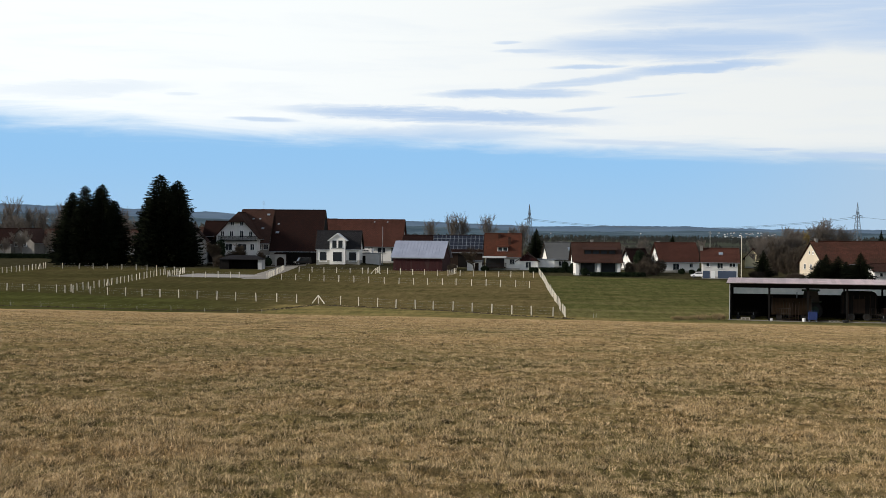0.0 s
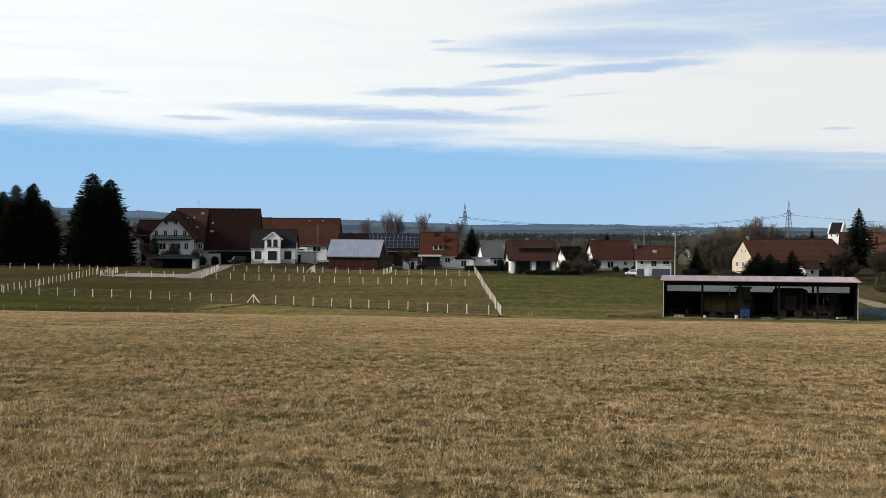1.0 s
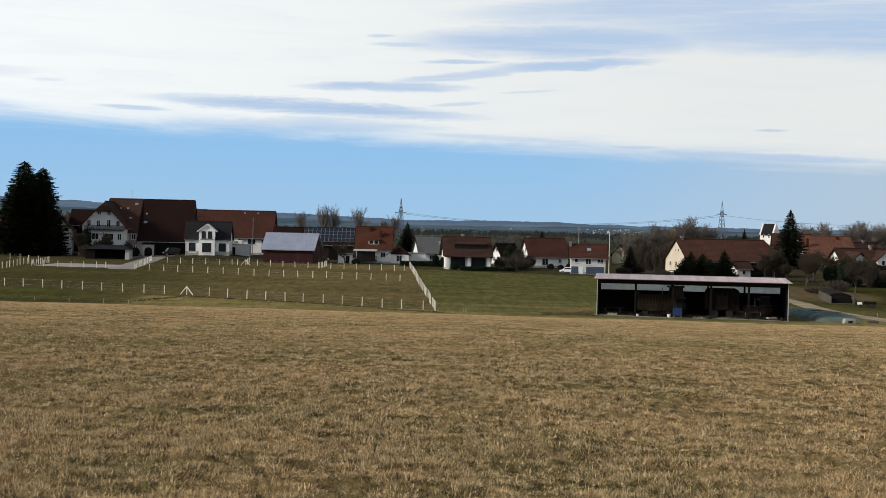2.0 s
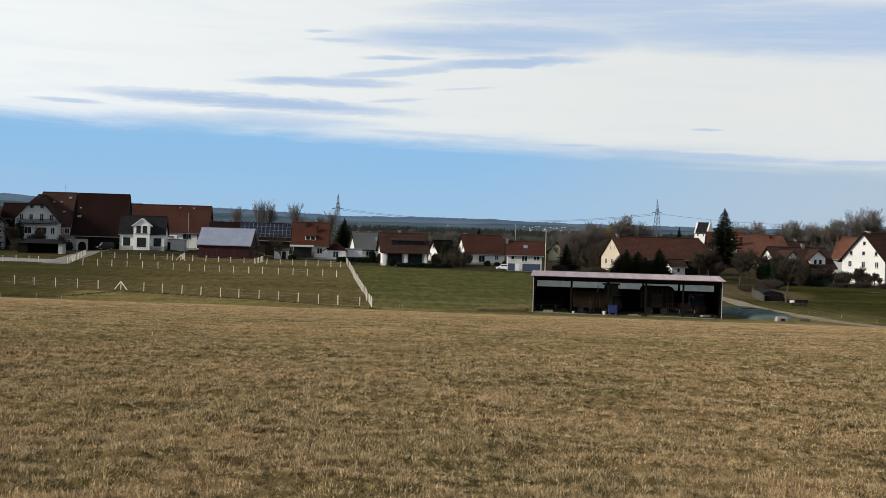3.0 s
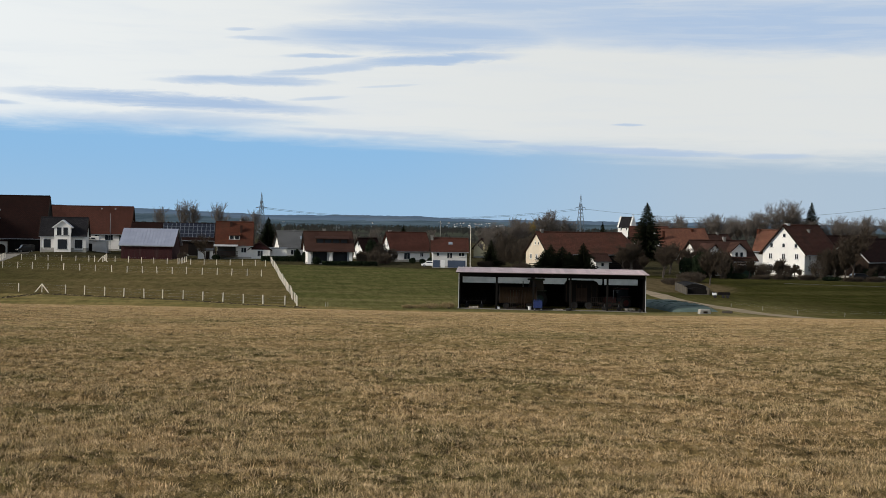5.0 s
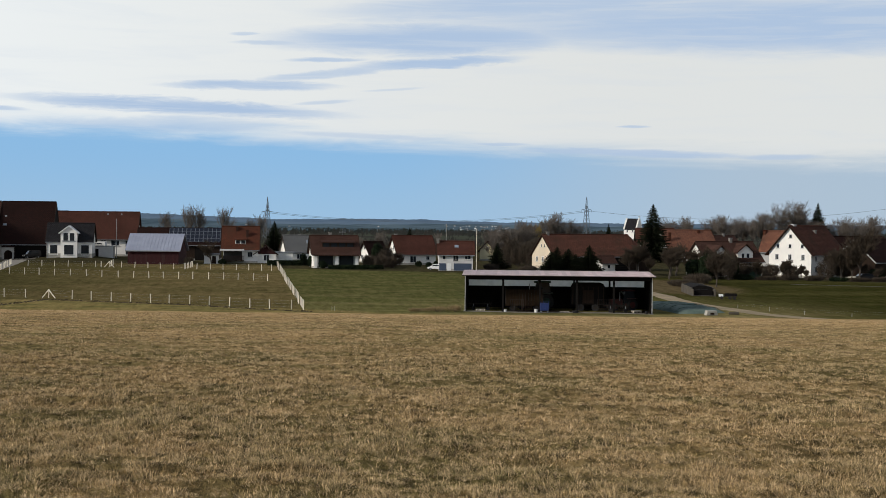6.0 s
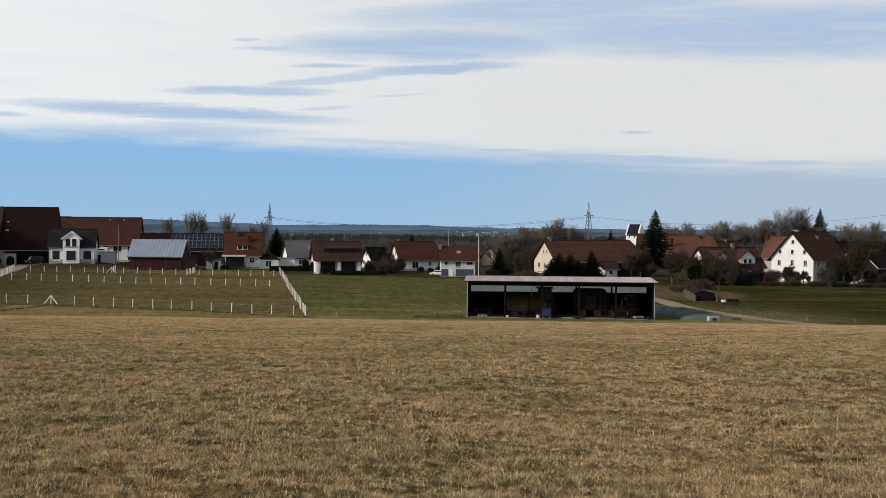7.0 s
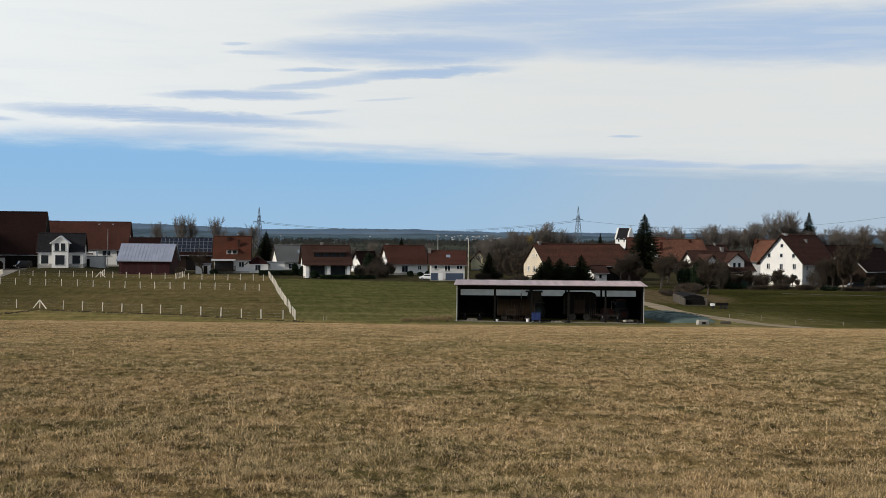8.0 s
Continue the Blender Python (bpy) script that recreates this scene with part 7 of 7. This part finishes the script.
# hedges and shrubs
for x, y, sx, sy, sz, mt, lab, nm in ((3.2, 343, 5.2, 1.0, 1.05, EVERGREEN, "dark clipped evergreen hedge along a meadow", "hedge"), (17.5, 325.5, 6.0, 0.8, 0.8, EVERGREEN, "low dark hedge before a house", "hedge"),
                                      (-141, 405, 20, 0.8, 1.2, EVERGREEN, "low dark hedge across the meadow end", "hedge")):
    shrub(x, y, sx, sy, sz, 5, mt, lab, nm, int(1500 * sx), 0.15, True, category="hedge")
for i, (x, y, s, h, mt, lab) in enumerate((
        (7.8, 333, 0.9, 2.6, EVERGREEN, "dark round evergreen bush in a garden"), (10.2, 327, 1.0, 1.7, EVERGREEN, "dark round evergreen bush in a garden"), (6.2, 342, 0.8, 2.8, EVERGREEN, "dark round evergreen bush in a garden"),
        (20.5, 330, 1.6, 3.2, DRY_BUSH, "brown leafless garden shrub in winter"), (23.5, 329, 2.2, 3.4, DRY_BUSH, "brown leafless garden shrub in winter"), (26.0, 333, 1.8, 2.6, DRY_BUSH, "brown leafless garden shrub in winter"), (33.0, 341, 0.8, 1.3, EVERGREEN, "small round clipped evergreen bush"),
        (35.2, 340, 0.7, 1.1, EVERGREEN, "small round clipped evergreen bush"), (37.0, 339, 0.9, 1.5, EVERGREEN, "small round clipped evergreen bush"), (47.5, 325, 2.0, 1.3, DRY_BUSH, "brown leafless garden shrub in winter"),
        (51, 330, 2.4, 1.7, DRY_BUSH, "brown leafless garden shrub in winter"), (54, 312, 2.4, 1.6, DRY_BUSH, "brown leafless garden shrub in winter"), (80, 272, 3.2, 2.0, DRY_BUSH, "brown dry thicket by a track"), (74, 262, 3.0, 1.2, DRY_BUSH, "brown dry thicket by a track"),
        (84, 290, 2.0, 4.2, EVERGREEN, "dark evergreen bush in a garden"), (86.5, 289, 1.3, 3.6, EVERGREEN, "dark evergreen bush in a garden"), (95.5, 296, 2.2, 3.2, DRY_BUSH, "brown leafless garden shrub in winter"), (101.5, 294, 2.2, 3.0, DRY_BUSH, "brown leafless garden shrub in winter"),
        (104.6, 290, 2.2, 3.0, DRY_BUSH, "brown leafless garden shrub in winter"), (112.5, 290.5, 2.6, 4.4, DRY_BUSH, "brown leafless garden shrub in winter"), (116, 291, 2.0, 3.8, DRY_BUSH, "brown leafless garden shrub in winter"), (122, 289, 2.0, 2.4, EVERGREEN, "dark evergreen bush in a garden"),
        (-78.9, 361, 1.5, 7.2, EVERGREEN, "dark ivy-grown bush before a farmhouse"), (-76.0, 361, 1.5, 4.0, DRY_BUSH, "brown leafless climber before a farmhouse"), (-73.0, 362, 1.2, 3.0, DRY_BUSH, "brown leafless shrub before a farmhouse"), (-68.0, 366, 1.2, 2.2, EVERGREEN, "dark evergreen bush in the farmyard"),
        (24.5, 341, 2.2, 4.2, DRY_BUSH, "brown leafless garden shrub in winter"), (28.0, 343, 1.8, 3.4, DRY_BUSH, "brown leafless garden shrub in winter"),
        (90.0, 293.5, 2.0, 2.8, DRY_BUSH, "brown leafless garden shrub in winter"), (-77.5, 354, 1.8, 3.0, DRY_BUSH, "brown leafless garden shrub in winter"), (-20, 344, 1.2, 1.6, DRY_BUSH, "brown leafless garden shrub in winter"),
        (-12.5, 346, 1.0, 1.2, EVERGREEN, "dark round evergreen bush in a garden"), (129, 285, 2.4, 3.4, DRY_BUSH, "brown leafless garden shrub in winter"))):
    shrub(x, y, s, s * 0.9, h, 50 + i, mt, lab, n=1500, size=0.13)
for i, (x, y, s, h) in enumerate(((87.7, 293, 1.6, 5.4), (90.4, 294, 1.8, 5.0), (92.5, 292, 1.7, 4.4), (85.6, 287, 1.7, 5.0), (88.2, 288, 1.5, 6.4), (90.4, 287, 1.8, 6.0), (91.9, 289, 1.4, 4.0), (16.6, 341, 1.0, 4.4), (18.3, 343, 1.3, 5.2), (23.4, 342, 1.8, 5.6), (25.6, 343, 1.6, 5.0))):
    shrub(x, y, s, s * 0.9, h, 300 + i, DRY_BUSH if i % 3 else EVERGREEN, "tall dense brown garden bush before a house", n=1800, size=0.12)

for i in range(9):
    x = 94 + i * 4.4
    shrub(x, 287 - (x - 94) * 0.18 + rng.uniform(-1, 1), 2.4, 0.7, rng.uniform(0.7, 1.3), 400 + i, DRY_BUSH if i % 4 else EVERGREEN, "low ragged brown hedge along the meadow end", "hedge", 1300, 0.12, False, category="hedge")

# ---- pylons and cables ----


def pylon(x, y, h, yaw, arm=0.64):
    root = thing("pylon", x, y, yaw, "grey steel lattice power pylon", "pylon", "power line pylons")
    w0, w1 = h * 0.085, h * 0.018
    for sx in (-1, 1):
        for sy in (-1, 1):
            bm = B()
            bar(bm, (sx * w0, sy * w0, -1), (sx * w1, sy * w1, h * 0.8), 0.16, 4)
            bar(bm, (sx * w1, sy * w1, h * 0.8), (0, 0, h), 0.12, 4)
            part("leg", bm, METAL_PYLON, root)
    n = 9
    for k in range(n):
        t0, t1 = k / n * 0.8, (k + 1) / n * 0.8
        a, b = w0 + (w1 - w0) * t0 / 0.8, w0 + (w1 - w0) * t1 / 0.8
        bm = B()
        for p, q in (((-a, -a), (b, -b)), ((a, -a), (-b, -b)), ((-a, a), (b, b)), ((a, a), (-b, b)), ((-a, -a), (-b, b)), ((a, -a), (b, b))):
            bar(bm, (p[0], p[1], h * t0), (q[0], q[1], h * t1), 0.08, 4)
        part("bracing", bm, METAL_PYLON, root)
    for z, s in ((h * arm, h * 0.16),):
        for d in (-1, 1):
            bm = B()
            bar(bm, (0, 0, z + h * 0.03), (d * s, 0, z), 0.12, 4)
            bar(bm, (0, 0, z), (d * s, 0, z), 0.12, 4)
            bar(bm, (d * s, 0, z), (d * s, 0, z - 1.2), 0.07, 4)
            part("crossarm", bm, METAL_PYLON, root)


P1, P2, P3 = (-4.7, 760.0), (162.0, 760.0), (401.0, 715.0)
pylon(*P1, 21.5, 35)
pylon(*P2, 23.5, 35, 0.70)
pylon(*P3, (31.0 - gz(*P3)) / 0.70, 60, 0.70)


def cable(a, b, sag, label):
    x0, y0, z0 = a
    root = thing("power_cable", x0, y0, 0, label, "cable", "power cables", z=z0, kind="structure")
    bm = B()
    prev = None
    for i in range(41):
        t = i / 40
        p = Vector((b[0] - x0, b[1] - y0, b[2] - z0)) * t
        p.z -= sag * 4 * t * (1 - t)
        if prev:
            bar(bm, prev, p, 0.09, 4)
        prev = p
    part("strand", bm, METAL_PYLON, root)


za, zb = 6.1, 8.3
cable((P1[0] + 3, P1[1] + 2, za), (P2[0] - 3, P2[1] - 2, zb), 5.0, "dark power cable sagging between pylons")
cable((P1[0] - 3, P1[1] - 2, za), (P2[0] + 3, P2[1] + 2, zb), 5.5, "dark power cable sagging between pylons")
cable((P2[0] + 3, P2[1] + 2, zb), (P3[0], P3[1], 29.8), 12.0, "dark power cable running off over the village")

# ---- far land: woods and town ----


def woods(name, dist, az0, az1, h, n, mat, label, seed, depth=60):
    """A belt of far trees: many small ragged crowns in one mesh."""
    g = np.random.default_rng(seed)
    verts, faces = [], []
    for _ in range(n):
        a, d = radians(g.uniform(az0, az1)), dist + g.uniform(0, depth)
        x, y = d * math.sin(a), d * math.cos(a)
        z = float(ground_z(x, y))
        hh, w = h * g.uniform(0.55, 1.15), h * g.uniform(0.18, 0.4)
        for _k in range(16):
            i0 = len(verts)
            ox, oz = g.uniform(-w, w), hh * g.uniform(0.2, 1.0)
            s = w * g.uniform(0.14, 0.34)
            t = g.uniform(0, 3.14)
            cx, cy = math.cos(t) * s, math.sin(t) * s
            ox *= 1.25 - oz / hh
            verts += [(x + ox - cx, y - cy, z + oz - s), (x + ox + cx, y + cy, z + oz - s * 0.7), (x + ox + cx * 0.3, y, z + oz + s * 1.6), (x + ox - cx * 0.7, y, z + oz + s * 0.9)]
            faces.append((i0, i0 + 1, i0 + 2, i0 + 3))
        i0 = len(verts)
        verts += [(x - w * 0.35, y, z - 1), (x + w * 0.35, y, z - 1), (x + w * 0.12, y, z + hh * 0.7), (x - w * 0.12, y, z + hh * 0.7)]
        faces.append((i0, i0 + 1, i0 + 2, i0 + 3))
    me = bpy.data.meshes.new(name)
    me.from_pydata(verts, [], faces)
    me.materials.append(mat)
    return tagged(new(name, me), label, "woods", kind="stuff")


WOOD_FAR = material("far_winter_wood", (0.050, 0.046, 0.040), (0.036, 0.038, 0.032), 0.02, 0.95, world=True, bump=0, dirty=0.4, dirt=(0.028, 0.03, 0.028))
WOOD_PINE = material("far_pine_wood", (0.022, 0.030, 0.026), (0.030, 0.036, 0.030), 0.02, 0.95, world=True, bump=0, dirty=0.3)
woods("far_woods", 640, -26, -7, 9.0, 800, WOOD_FAR, "brown leafless woods behind the farm", 9, 150)
woods("far_woods", 560, -26, 30, 2.8, 900, WOOD_FAR, "brown leafless thickets behind the village", 3)
woods("far_woods", 900, -26, 30, 4.0, 1300, WOOD_FAR, "brown leafless woods in the plain", 4, 200)
woods("far_woods", 1120, -26, 30, 3.8, 2600, WOOD_PINE, "dark pine woods in the plain", 5, 150)


def town():
    """Far houses of a town at the foot of the hills, single white blocks with roofs."""
    g = random.Random(17)
    kinds = []
    for w, h, mt, rf in ((9, 6, PLASTER, TILE_BROWN), (14, 9, PLASTER, TILE_GREY), (20, 8, PLASTER_GREY, TILE_GREY), (11, 7, PLASTER, TILE_RED)):
        bm = B()
        box(bm, -w / 2, w / 2, -4, 4, -3, h)
        wall = part("wall", bm, mt)
        bm = B()
        prism(bm, [(-5, h - 0.2), (5, h - 0.2), (0, h + 3)], -w / 2 - 0.5, w / 2 + 0.5, pose(0, 0, 0, 0, 0, 90))
        rf_ob = part("roof", bm, rf)
        kinds.append((wall.data, rf_ob.data))
        bpy.data.objects.remove(wall)
        bpy.data.objects.remove(rf_ob)
    for i in range(150):
        a = g.gauss(7.9, 0.55) if i < 75 else g.uniform(-20, -13) if i < 125 else g.uniform(-12, 16)
        t = g.uniform(0.48, 0.90)
        d = SLOPE[0] + (SLOPE[1] - SLOPE[0]) * t
        x, y = d * math.sin(radians(a)), d * math.cos(radians(a))
        k = g.choice(kinds)
        root = thing("town_house", x, y, g.uniform(-40, 40), "tiny pale house of a distant town", "house", "distant town houses", z=hill_slope(*SLOPE, 2.5, a, t))
        s = g.uniform(0.15, 0.34)
        root.scale = (s, s, s)
        linked("wall", k[0], Matrix.Identity(4), root)
        linked("roof", k[1], Matrix.Identity(4), root)


town()

# ---- grass on the hill ----


def grass(name, r0, r1, tufts, per, height, width, spread, seed, label):
    """Tufts of single bent blades that fan out from their middles, thick and thin in patches."""
    g = np.random.default_rng(seed)
    r = np.exp(g.uniform(math.log(r0), math.log(r1), tufts))
    a = np.radians(g.uniform(-22.5, 25.5, tufts))
    x, y = r * np.sin(a), r * np.cos(a)
    d = 0.5 * value_noise(x, y * 0.55, 0.22, 1) + 0.5 * value_noise(x, y * 0.7, 1.0, 2)
    keep = g.random(tufts) < np.clip((d - 0.22) * 2.6, 0.25, 1)
    x, y, r, d = x[keep], y[keep], r[keep], d[keep]
    darkness = np.clip(g.random(len(x)) * 1.3 - 0.15, 0, 1)
    big = (0.45 + 0.95 * d) * g.uniform(0.6, 1.4, len(x)) * (1.18 - 0.4 * darkness)
    x, y, r, big, darkness = (np.repeat(v, per) for v in (x, y, r, big, darkness))
    m = len(x)
    t = g.uniform(0, 2 * math.pi, m)
    out = spread * big * np.sqrt(g.random(m)) * np.maximum(1, r / 25)
    x, y = x + np.cos(t) * out, y + np.sin(t) * out
    z = ground_z(x, y)
    h = height * big * g.uniform(0.5, 1.3, m)
    w = width * g.uniform(0.6, 1.4, m) * np.maximum(1, r / 13)
    la = t + g.normal(0, 0.7, m)
    lean = np.abs(g.normal(1.2, 0.7, m))
    tipx, tipy, tipz = x + np.cos(la) * h * lean, y + np.sin(la) * h * lean, z + h / np.sqrt(1 + lean ** 2)
    ta = g.uniform(0, math.pi, m)
    wx, wy = np.cos(ta) * w, np.sin(ta) * w
    V = np.empty((m, 3, 3))
    V[:, 0] = np.column_stack((x - wx, y - wy, z - 0.01))
    V[:, 1] = np.column_stack((x + wx, y + wy, z - 0.01))
    V[:, 2] = np.column_stack((tipx, tipy, tipz))
    me = bpy.data.meshes.new(name)
    me.vertices.add(3 * m)
    me.vertices.foreach_set("co", V.ravel())
    me.loops.add(3 * m)
    me.loops.foreach_set("vertex_index", np.arange(3 * m))
    me.polygons.add(m)
    me.polygons.foreach_set("loop_start", np.arange(m) * 3)
    me.polygons.foreach_set("loop_total", np.full(m, 3))
    me.update(calc_edges=True)
    me.attributes.new("tuft_darkness", "FLOAT", "POINT").data.foreach_set("value", np.repeat(darkness, 3))
    me.materials.append(BLADES)
    return tagged(new(name, me), label, "grass", kind="stuff")


grass("grass", 8.6, 34, 165000, 10, 0.045, 0.0046, 0.040, 1, "dry straw-coloured winter grass tufts on the hill")
grass("grass", 34, 125, 75000, 8, 0.045, 0.0042, 0.05, 2, "dry straw-coloured winter grass on the far hillside")
